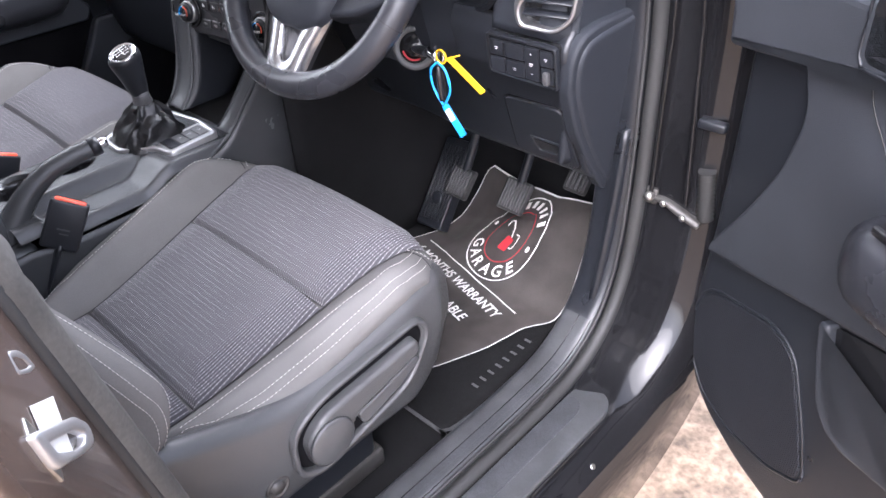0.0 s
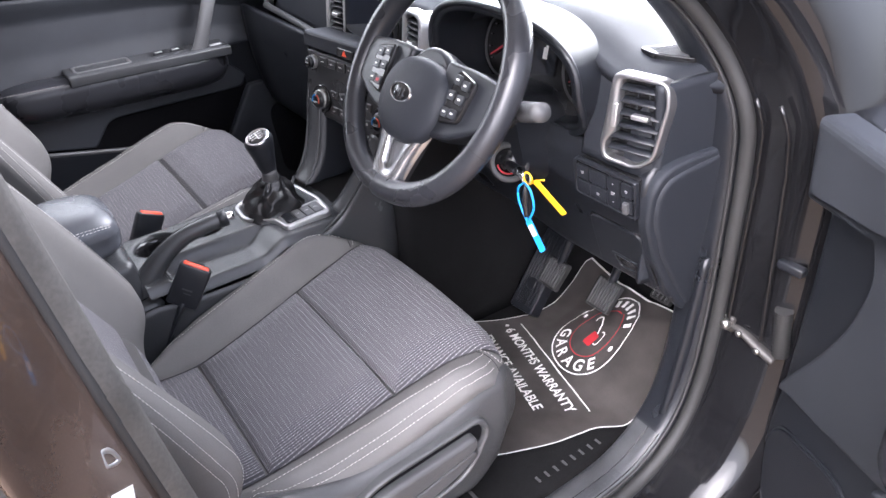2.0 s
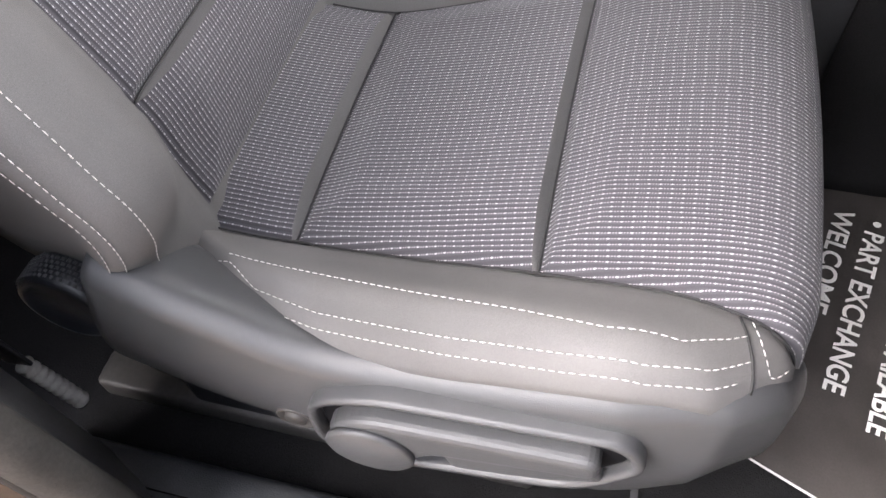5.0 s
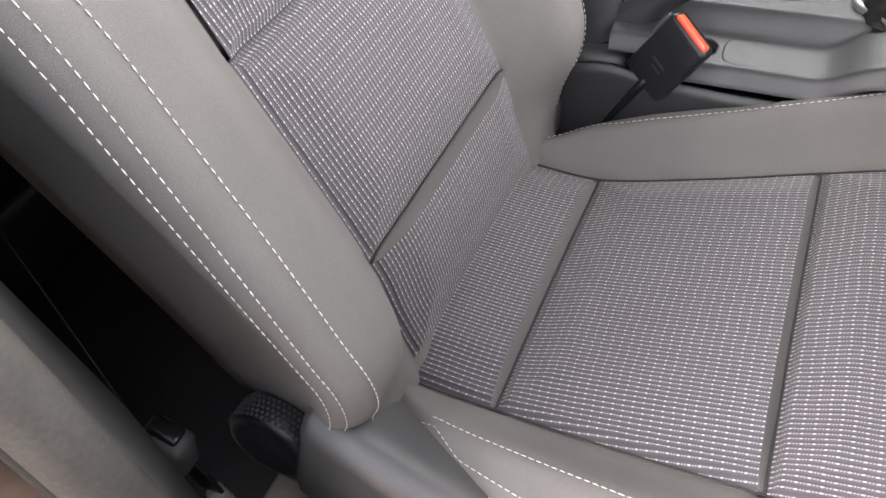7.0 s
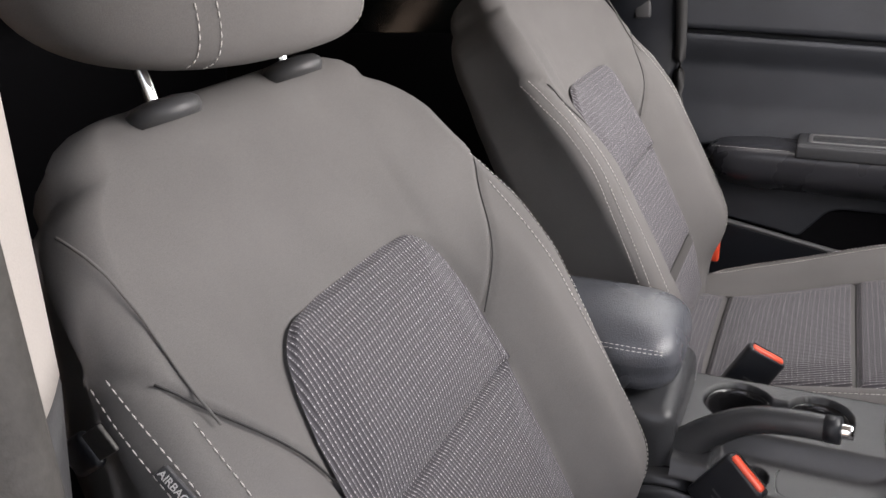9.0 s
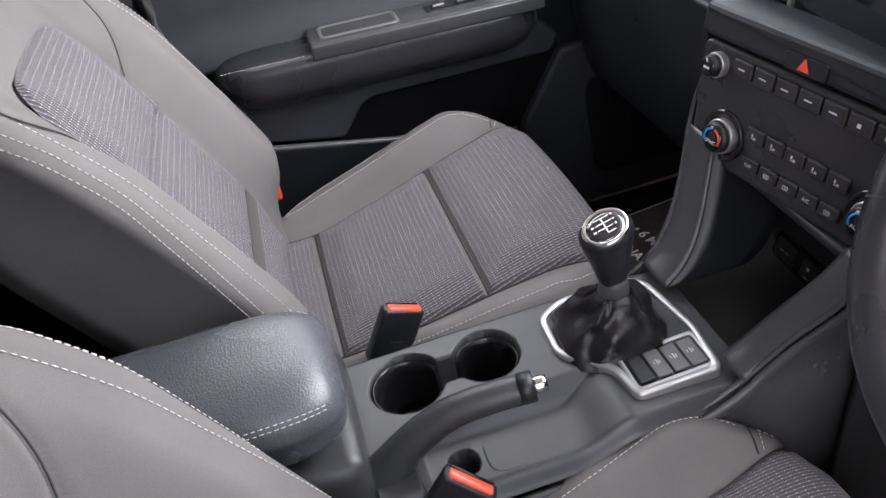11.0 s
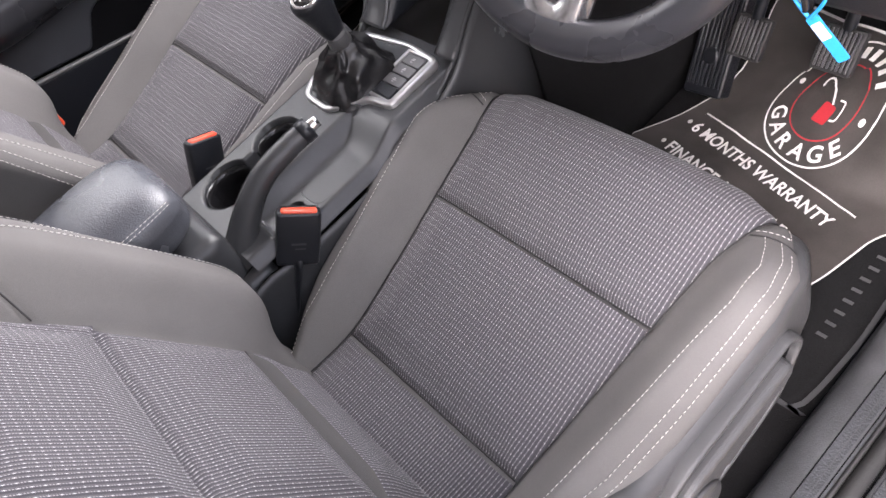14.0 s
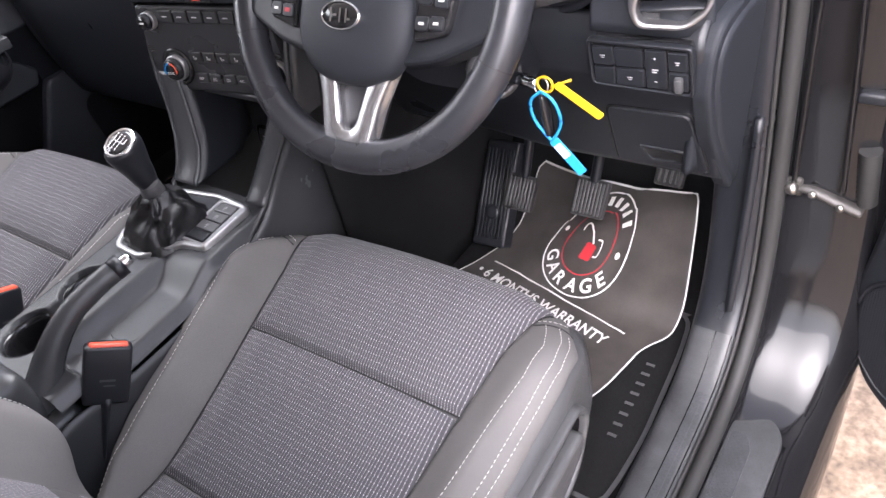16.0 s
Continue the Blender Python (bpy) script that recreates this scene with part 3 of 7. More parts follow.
    for k in (-1, 1):
        tube("bolster_end_seam", [cush.on(k * (0.194 + 0.048 * t), cush.at_y(0.440 + 0.012 * t + dy), 0.0004) for t in np.linspace(0, 1, 8)], 0.0010, RUBBER, seat, "dark seam across the bolster's end", n=6, steps=20)
        stitches("stitching", [cush.on(k * (0.196 + 0.030 * math.sin(2.6 * t)), cush.at_y(0.447 + 0.030 * t + dy), 0.0008) for t in np.linspace(0, 1, 14)], seat)

    # backrest
    dy, dz = (0.0, 0.0) if driver else (-0.006, 0.020)
    line = [(y + dy, z + dz) for y, z in ((0.045, 0.640), (0.026, 0.70), (0.012, 0.76), (-0.030, 0.85), (-0.075, 0.938), (-0.118, 1.02), (-0.160, 1.09), (-0.196, 1.150), (-0.222, 1.196))]
    HALF_Z = [0.64, 0.72, 0.98, 1.04, 1.08, 1.115, 1.145, 1.160, 1.173, 1.185, 1.196]
    b_half = lambda v: float(np.interp(np.interp(v, back.v, back.c[:, 1]) - dz, HALF_Z, [0.224, 0.246, 0.262, 0.257, 0.247, 0.234, 0.226, 0.219, 0.210, 0.197, 0.178]))
    def b_bol(x, v):
        a = abs(x)
        k = 0.055 * bump_(a, 0.10 + 0.03 * (1 - v), 0.195) * bump_(v, 0.0, 0.22) * (1 - bump_(v, 0.55, 0.80)) + 0.036 * (a / 0.22) ** 2.5 * bump_(v, 0.55, 0.80) * (1 - 0.6 * bump_(v, 0.90, 1.05))
        return k + 0.004 * (1 - (a / 0.2) ** 2) * bump_(v, 0.6, 0.9)
    back = Pad(line, lambda v: 0.25, b_bol, lambda v: 0.115 - 0.030 * v, cx, m)
    back.flip, back.half, back.round = -1, b_half, 0.085
    bz = lambda z: back.at_z(z + dz)
    v1, v2, v3 = bz(0.763), bz(0.922), bz(1.070)
    w = lambda v: float(np.interp(v, [0, v1, v2, bz(1.0), bz(1.04), 1], [0.140, 0.133, 0.134, 0.127, 0.117, 0.110]))
    def arch(v):
        """The panel's half width: straight sides, then rounded top corners and a nearly straight top."""
        t = min(1.0, max(0.0, (v - bz(1.026)) / (v3 - bz(1.026))))
        return w(v) - 0.048 * (1 - math.sqrt(max(0.0, 1 - t ** 2.2))) - 0.020 * bump_(t, 0.93, 1.0)
    shoulder = lambda x: 0.968 + dz + 1.30 * (abs(x) - 0.130)
    def sh_groove(x, v):
        z = np.interp(v, back.v, back.c[:, 1])
        dz = z - shoulder(x)
        return 0.0035 * math.exp(-((dz + 0.002) / 0.0045) ** 2) - 0.0035 * bump_(dz, 0.0, 0.008) * (1 - bump_(v, 0.80, 0.95)) * bump_(abs(x), w(v) - 0.004, w(v) + 0.02)
    across_b = lambda x, v: sum(0.012 * math.exp(-((v - q) * back.length / 0.006) ** 2) for q in (v1, v2)) if abs(x) < w(v) else 0.0
    back.grooves = [groove_along(arch, 0.008, 0.0035, 0, v3), sh_groove, across_b]
    back.build("backrest", FABRIC, seat, nv=230, nf=150, caps=(0, 0.046))
    # Crease shade across the backrest, again laid in as dark tubes.
    for q in (v1, v2):
        tube("panel_seam", [back.on(x, q, -0.0022) for x in np.linspace(-w(q), w(q), 15)], 0.0010, RUBBER, seat, "sewn seam, darkened with its crease shade", n=6, steps=40)
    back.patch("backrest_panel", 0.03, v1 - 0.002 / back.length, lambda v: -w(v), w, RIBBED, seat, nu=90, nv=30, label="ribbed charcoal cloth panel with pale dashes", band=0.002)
    back.patch("backrest_panel", v1 + 0.001, v2 - 0.001, lambda v: -w(v), w, RIBBED, seat, nu=90, label="ribbed charcoal cloth panel with pale dashes")
    back.patch("backrest_panel", v2 + 0.001, v3, lambda v: -arch(v), arch, RIBBED, seat, nu=90, nv=120, lift=0.0065, tuck=0.0055, label="ribbed charcoal cloth panel with pale dashes")
    for xo in (0.248, 0.260, 0.224, -0.248, -0.260, -0.224):
        k = 1 if xo > 0 else -1
        pts = [back.on(xo + k * (0.013 - 0.026 * v - 0.022 * (1 - bump_(v, 0.0, 0.25))), v, 0.001) for v in np.linspace(0.05, 0.755 if abs(xo) < 0.23 else 0.835, 36)]
        stitches("stitching", pts, seat)
    tube("piping", [back.on(0.205, v, 0.0050) for v in np.linspace(bz(1.052), bz(1.176), 24)], 0.0011, FABRIC, seat, "grey seam piping", n=6, steps=70)
    for k in (-1, 1):
        tube("shoulder_seam", [back.on(k * x, back.at_z(shoulder(x)), 0.0005) for x in np.linspace(0.132, 0.222, 16)], 0.0009, RUBBER, seat, "sewn seam, darkened with its crease shade", n=6, steps=40)
    # sewn-in tag on the outer bolster
    v = bz(1.045)
    p, up, out = back.on(0.248, v, 0.002), back.on(0.248, v - 0.02, 0.002), back.on(0.260, v, 0.002)
    tm = frame_matrix(p, up - p, p - out)
    tag = slab("airbag_tag", round_outline(0.030, 0.009, 0.002), 0.003, tm @ pose(0.004, 0, 0.004), TRIM, seat, "grey sewn-in tag with white letters", r=0.0008)
    me = flat_text("AIRBAG", 0.0064)
    me.transform(tm @ pose(-0.010, 0, 0.0046))
    link("lettering", me, WHITE, tag, "white letters")
    return seat, cush, back


SEATS = {1: build_seat(1, True), -1: build_seat(-1, False)}


def build_headrest(cx, dy, dz):
    hr = thing("headrest", (cx, dy - 0.25, dz + 1.23), "dark grey cloth headrest on two chrome posts above the seat", "headrest", "headrests")
    def f(u, v):
        a, b = 2 * math.pi * u, math.pi * (v - 0.5)
        def se(c, p):
            return math.copysign(abs(c) ** p, c)
        x = 0.158 * se(math.cos(b), 0.55) * se(math.cos(a), 0.55) * (1 - 0.12 * math.sin(b))
        y = 0.058 * se(math.cos(b), 0.55) * se(math.sin(a), 0.7)
        z = 0.10 * se(math.sin(b), 0.75)
        return (cx + x, dy - 0.205 + y - 0.25 * z - 0.35 * x * x / 0.145, dz + 1.352 + z)
    sheet("pad", f, 64, 36, FABRIC, hr, loop=True)
    for s in (-0.078, 0.076):
        tube("post", [(cx + s, dy - 0.235, dz + 1.19), (cx + s, dy - 0.262, dz + 1.31)], 0.0055, CHROME, hr, "chrome post", steps=4)
        lathe("guide", [(0.001, -0.006), (0.025, -0.006), (0.028, 0.000), (0.027, 0.005), (0.022, 0.009), (0.010, 0.011)], pose(cx + s, dy - 0.234, dz + 1.221, 14), TRIM, hr, "dark grey plastic guide collar")
    for s in (-0.098, -0.086, 0.086, 0.098):
        pts = []
        for v in np.linspace(0.07, 0.90, 26):
            b = math.pi * (v - 0.5)
            q = abs(s) / (0.158 * math.cos(b) ** 0.55 * (1 - 0.12 * math.sin(b)))
            if q < 0.97:
                u = math.acos(math.copysign(q ** (1 / 0.55), s)) / (2 * math.pi)
                pts.append(Vector(f(u, v)) + Vector((0, 0.0008, 0)))
        stitches("stitching", pts, hr)
    return hr


for m in (1, -1):
    build_headrest(m * SEAT_X, *((0.0, 0.0) if m > 0 else (-0.006, 0.020)))


# ---- driver's sill, door frame and pillars ----
FRAME_LINE = [(-0.14, 0.425), (0.10, 0.425), (0.35, 0.425), (0.55, 0.428), (0.65, 0.445), (0.725, 0.50), (0.765, 0.58), (0.785, 0.70), (0.792, 0.85),
              (0.790, 1.00), (0.755, 1.15), (0.64, 1.27), (0.40, 1.41), (0.10, 1.50), (-0.14, 1.52)]


class Frame:
    """The door opening's line in y and z, with the way out of the opening at each point."""
    c = spline(FRAME_LINE, 120)
    d = np.gradient(c, axis=0)
    d /= np.linalg.norm(d, axis=1)[:, None]
    n = np.stack([-d[:, 1], d[:, 0]], 1)

    @classmethod
    def at(cls, s, x, h):
        k = s * 119
        y, z, ny, nz = (np.interp(k, range(120), a) for a in (cls.c[:, 0], cls.c[:, 1], cls.n[:, 0], cls.n[:, 1]))
        return Vector((x, y + ny * h, z + nz * h))


def sweep_frame(name, section, s0, s1, mat, parent, label="", n=110, m=1, lean=0.0):
    """A strip with the given section (x, h) swept round the door opening from s0 to s1."""
    sec = spline(section, 28) if len(section) > 2 else np.array(section)
    k = len(sec)
    def f(u, v):
        x, h = sec[int(round(u * (k - 1)))]
        p = Frame.at(s0 + (s1 - s0) * v, x, h)
        p.x -= lean * max(0.0, p.z - 1.05)
        return (m * p.x, p.y, p.z)
    return sheet(name, f, k, n, mat, parent, label)


def build_frame():
    fr = thing("door_frame", (0.75, 0.4, 0.42), "black painted door opening with rubber seals and sill trim", "door frame", kind="structure")
    lean = 0.42
    trim_section = [(0.628, -0.03), (0.631, -0.005), (0.638, 0.012), (0.652, 0.019), (0.672, 0.0205), (0.692, 0.020), (0.701, 0.010), (0.703, -0.02)]
    sweep_frame("sill_trim", trim_section, 0.0, 0.34, SILL, fr, "grained black plastic inner sill trim")
    sweep_frame("pillar_trim", trim_section, 0.34, 0.70, PLASTIC, fr, "black plastic trim up the windscreen pillar", lean=lean)
    tube("door_seal", [Frame.at(s, 0.714, 0.007) - Vector((lean * max(0, Frame.at(s, 0, 0).z - 1.05), 0, 0)) for s in np.linspace(0, 1, 60)], 0.0110, RUBBER, fr, "black rubber door seal", n=10, steps=160, up=(1, 0, 0))
    tube("door_seal", [Frame.at(s, 0.7005, 0.0165) - Vector((lean * max(0, Frame.at(s, 0, 0).z - 1.05), 0, 0)) for s in np.linspace(0, 1, 60)], 0.0032, RUBBER, fr, "thin rubber lip", n=8, steps=140, up=(1, 0, 0))
    sweep_frame("painted_frame", [(0.700, -0.02), (0.712, 0.002), (0.73, 0.004), (0.765, 0.0), (0.80, -0.004), (0.825, -0.014), (0.842, -0.04), (0.850, -0.09), (0.845, -0.20)], 0.0, 1.0, PAINT, fr, "gloss black painted metal", lean=lean)
    # tread plate with its raised panel
    slab("tread_plate", soft_outline([(0.728, -0.14), (0.796, -0.14), (0.796, 0.600), (0.786, 0.622), (0.740, 0.652), (0.728, 0.652)], 0.014), 0.014, pose(0, 0, 0.4375), SILL, fr, "black plastic tread plate", r=0.003, seg=3)
    slab("tread_panel", soft_outline([(0.7325, -0.13), (0.764, -0.13), (0.764, 0.570), (0.752, 0.592), (0.7325, 0.592)], 0.008), 0.004, pose(0, 0, 0.4393), GRAINED, fr, "grained raised panel on the tread plate", r=0.0012)
    tube("plate_gap", [(0.7985, y, 0.4285) for y in np.linspace(-0.14, 0.60, 12)], 0.0022, GLOSS, fr, "dark joint beside the plate", n=6, steps=30)
    sweep_frame("grained_strip", [(0.6725, 0.0212), (0.690, 0.0208)], 0.0, 0.30, GRAINED, fr, "coarse grained strip along the trim")
    for x, h in ((0.6715, 0.0206), (0.6935, 0.0198)):
        tube("trim_groove", [Frame.at(q, x, h) for q in np.linspace(0, 0.34, 40)], 0.0009, GLOSS, fr, "moulded line along the trim", n=5, steps=90)
    for y in (0.18, 0.36, 0.52):
        lathe("clip", [(0.001, 0), (0.006, 0), (0.006, 0.002), (0.003, 0.004)], pose(0.825, y, 0.408, 0, 40), STEEL, fr, n=12)
    # kick panel between the dashboard's end and the seal
    def kick(u, v):
        z = 0.40 + 0.42 * v
        x = 0.655 + 0.03 * u
        return (x - 0.02 * (1 - v) ** 2, 0.98 - 0.22 * u - 0.06 * (1 - v) * u, z)
    sheet("kick_panel", kick, 12, 24, PLASTIC, fr, "black plastic kick panel", thick=0.01)
    # door check arm and hinge parts on the painted jamb
    tube("check_arm", [(0.732, 0.786, 0.716), (0.757, 0.784, 0.715), (0.786, 0.784, 0.704), (0.813, 0.786, 0.693)], [0.008, 0.009, 0.010, 0.010], RUSTY, fr, "worn steel door check arm", flat=0.7)
    for x, z in ((0.757, 0.716), (0.790, 0.703)):
        lathe("rivet", [(0.001, 0.0), (0.005, 0.0), (0.005, 0.003), (0.003, 0.0045), (0.001, 0.005)], pose(x, 0.775, z, 90), STEEL, fr, n=12)
    rbox("check_bracket", (0.020, 0.026, 0.028), (0.733, 0.792, 0.718), RUSTY, fr, "stained steel check bracket", r=0.004)
    lathe("check_pin", [(0.001, 0), (0.008, 0), (0.008, 0.012), (0.005, 0.015), (0.001, 0.016)], pose(0.732, 0.784, 0.719, 90), STEEL, fr, n=14)
    for x0, x1 in ((0.737, 0.733), (0.772, 0.790)):
        tube("jamb_bead", [(x1 + (x0 - x1) * t - 0.42 * max(0.0, 0.72 + 0.36 * t - 1.05), 0.779 + 0.004 * t - 0.06 * max(0.0, t - 0.75), 0.72 + 0.36 * t) for t in np.linspace(0, 1, 12)], 0.0035, PAINT, fr, "pressed bead in the paint", n=8, steps=30)
    rbox("boot_clip", (0.040, 0.016, 0.014), (0.806, 0.792, 0.852), PLASTIC, fr, "black plastic cable clip", r=0.004)
    # corrugated cable boot
    prof = []
    for k in range(24):
        prof += [(0.010 + 0.003 * (k % 2), 0.0036 * k)]
    lathe("cable_boot", prof, pose(0.815, 0.796, 0.700, 4, -4), RUBBER, fr, "corrugated rubber cable boot", n=14)


build_frame()


def PILLAR_Y(z):
    return float(np.interp(z, [0.4, 0.75, 0.95, 1.08, 1.2, 1.5], [0.032, -0.006, -0.036, -0.054, -0.070, -0.115]))


def build_pillar():
    p = thing("pillar_b", (0.70, -0.1, 0.45), "black painted door pillar with grey inner trim and striker", "pillar", kind="structure")
    def jamb(u, v):
        z = 0.42 + 1.10 * v
        k = 0.16 * max(0, z - 1.05)
        return (0.716 + 0.117 * u - k, PILLAR_Y(z) - 0.004 - 0.065 * u ** 1.2, z)
    sheet("painted_jamb", jamb, 10, 30, JAMB, p, "black gloss paint, ground's brown reflection put into its colour", thick=0.004)
    tube("door_seal", [(0.712 - 0.16 * max(0, z - 1.05), PILLAR_Y(z), z) for z in np.linspace(0.44, 1.5, 20)], 0.019, DUSTY, p, "dusty grey-black rubber seal", steps=60)
    def trim(u, v, z0, z1):
        z = z0 + (z1 - z0) * v
        k = 0.16 * max(0, z - 1.05)
        y1 = float(np.interp(z, [0.42, 0.75, 0.87, 0.97, 1.05, 1.15, 1.3, 1.5], [-0.06, -0.09, -0.128, -0.138, -0.120, -0.112, -0.125, -0.16]))
        y0 = PILLAR_Y(z) - 0.010
        a, b = min(1, u / 0.6), max(0.0, (u - 0.6) / 0.4)
        return (0.702 - 0.052 * a - 0.012 * math.sin(b * math.pi / 2) - k, y0 + (y1 - y0) * a ** 1.5 - 0.06 * b ** 1.5, z)
    sheet("lower_trim", lambda u, v: trim(u, v, 0.42, 1.150), 14, 30, TRIM, p, "dark grey grained lower trim", thick=0.012)
    sheet("upper_trim", lambda u, v: trim(u, v, 1.154, 1.52), 14, 20, BEIGE, p, "pale beige upper trim", thick=0.012)
    # striker loop
    m = frame_matrix((0.757, -0.0575, 0.943), (-1, 0.58, 0), (0, -0.147, 1))
    slab("striker_plate", soft_outline([(-0.0378, 0.061), (-0.0476, 0.049), (-0.0502, 0.0275), (-0.0483, 0.0066), (-0.0395, 0.0133), (-0.0356, 0.045)], 0.003), 0.006, m @ pose(0, 0, 0.006), STEEL, p, "bare steel striker plate", r=0.001)
    ring_slab("striker_loop", soft_outline([(-0.0504, 0.0209), (-0.006, -0.0133), (0.0076, -0.0179), (0.0129, -0.0057), (0.0054, 0.0107), (-0.0484, 0.0543)], 0.006), soft_outline([(-0.0392, 0.0248), (-0.0223, 0.006), (-0.0087, -0.0037), (0.0006, -0.003), (-0.008, 0.0105), (-0.0397, 0.0353)], 0.003), 0.007, m @ pose(0, 0, 0.010), SILVER, p, "bright steel loop", 0.002)
    slab("sticker", [(-0.0255, 0.0562), (-0.0423, 0.0236), (-0.0209, -0.0015), (0.0031, 0.0353)], 0.0008, m @ pose(0, 0, 0.0060), WHITE, p, "white paper sticker", r=0)
    ring_slab("catch", soft_outline([(-0.0131, 0.0719), (0.0016, 0.0602), (0.0109, 0.0572), (0.0084, 0.0717), (0.0036, 0.0803), (-0.0066, 0.0879)], 0.003), soft_outline([(-0.0085, 0.0725), (0.0005, 0.0660), (0.0045, 0.0640), (0.0030, 0.0710), (-0.0010, 0.0765), (-0.0070, 0.0815)], 0.0015), 0.006, m @ pose(0, 0, 0.005), SILVER, p, "grey plastic catch", 0.002)
    tube("seal_lip", [(0.727 - 0.16 * max(0, z - 1.05), PILLAR_Y(z) - 0.003, z) for z in np.linspace(0.44, 1.5, 20)], 0.006, RUBBER, p, "black rubber lip", steps=60)


build_pillar()


PALE_SLEEVE = material("pale ribbed plastic", (0.42, 0.41, 0.38), 0.5, grain=0.2, scale=400, bump=0.3, blotch=0.2)


def build_belt():
    b = thing("seat_belt", (0.60, -0.14, 0.5), "black seat belt webbing hanging beside the pillar", "seat belt")
    def web(u, v):
        z = 0.60 + 0.85 * v
        return (0.596 + 0.019 * u + 0.004 * math.sin(5 * z) - 0.22 * max(0, z - 1.1), -0.218 + 0.044 * u - 0.02 * v * v, z)
    sheet("webbing", web, 6, 30, WEBBING, b, "black woven webbing", thick=0.0015)
    rbox("tongue", (0.008, 0.030, 0.024), (0.604, -0.164, 1.070), PLASTIC, b, "black latch tongue", r=0.004, turn=(35, 0, 0))
    rbox("tongue_plate", (0.003, 0.026, 0.018), (0.604, -0.146, 1.083), RUSTY, b, "dull metal latch plate", r=0.001, turn=(35, 0, 0))
    rbox("anchor_cover", (0.026, 0.040, 0.052), (0.632, -0.108, 0.658), TRIM, b, "grey plastic anchor cover", r=0.008, turn=(-18, 0, 0))
    rbox("anchor_slot", (0.016, 0.026, 0.008), (0.630, -0.102, 0.683), GLOSS, b, "dark slot in the cover", r=0.003, turn=(-18, 0, 0))
    rbox("anchor_strap", (0.004, 0.028, 0.06), (0.628, -0.104, 0.615), PLASTIC, b, "black strap", r=0.0015, turn=(14, 0, 0))
    ribs = [(0.001, 0.0)]
    for k in range(9):
        ribs += [(0.0065, 0.008 * k), (0.0080, 0.008 * k + 0.002), (0.0080, 0.008 * k + 0.005), (0.0060, 0.008 * k + 0.007)]
    lathe("sleeve", ribs, frame_matrix((0.628, -0.072, 0.520), (1, 0, 0), (0, 0.94, 0.34)), PALE_SLEEVE, b, "pale corrugated sleeve", n=18)


build_belt()


# ---- driver's door, standing open ----
DOOR_A = radians(58)
DOOR = Matrix(((math.sin(DOOR_A), 0, -math.cos(DOOR_A), 0.80), (-math.cos(DOOR_A), 0, -math.sin(DOOR_A), 0.80), (0, 1, 0, 0), (0, 0, 0, 1)))


def dotted(name, color, turn):
    """Perforated speaker grille."""
    m = material(name, color, 0.6, grain=0.1, spec=0.25)
    nt = m.node_tree
    tc, vo, bp = nt.nodes.new("ShaderNodeTexCoord"), nt.nodes.new("ShaderNodeTexVoronoi"), nt.nodes.new("ShaderNodeBump")
    mp, sp, cb = nt.nodes.new("ShaderNodeMapping"), nt.nodes.new("ShaderNodeSeparateXYZ"), nt.nodes.new("ShaderNodeCombineXYZ")
    mp.inputs["Rotation"].default_value = (0, 0, turn)
    vo.voronoi_dimensions = "2D"
    nt.links.new(tc.outputs["Object"], mp.inputs["Vector"])
    nt.links.new(mp.outputs[0], sp.inputs[0])
    nt.links.new(sp.outputs[0], cb.inputs[0])
    nt.links.new(sp.outputs[2], cb.inputs[1])
    vo.inputs["Scale"].default_value, vo.inputs["Randomness"].default_value = 260, 0.0
    nt.links.new(cb.outputs[0], vo.inputs["Vector"])
    st = nt.nodes.new("ShaderNodeMapRange")
    st.inputs["From Min"].default_value, st.inputs["From Max"].default_value = 0.25, 0.4
    nt.links.new(vo.outputs["Distance"], st.inputs["Value"])
    bp.inputs["Strength"].default_value, bp.inputs["Distance"].default_value = 1.0, 0.002
    nt.links.new(st.outputs[0], bp.inputs["Height"])
    nt.links.new(bp.outputs[0], nt.nodes["Principled BSDF"].inputs["Normal"])
    hole = nt.nodes.new("ShaderNodeMix")
    hole.data_type = "RGBA"
    hole.inputs[6].default_value, hole.inputs[7].default_value = (0.004, 0.004, 0.005, 1), (*color, 1)
    nt.links.new(st.outputs[0], hole.inputs[0])
    nt.links.new(hole.outputs[2], nt.nodes["Principled BSDF"].inputs["Base Color"])
    return m


GRILLE = dotted("perforated grille", (0.014, 0.016, 0.021), radians(32))


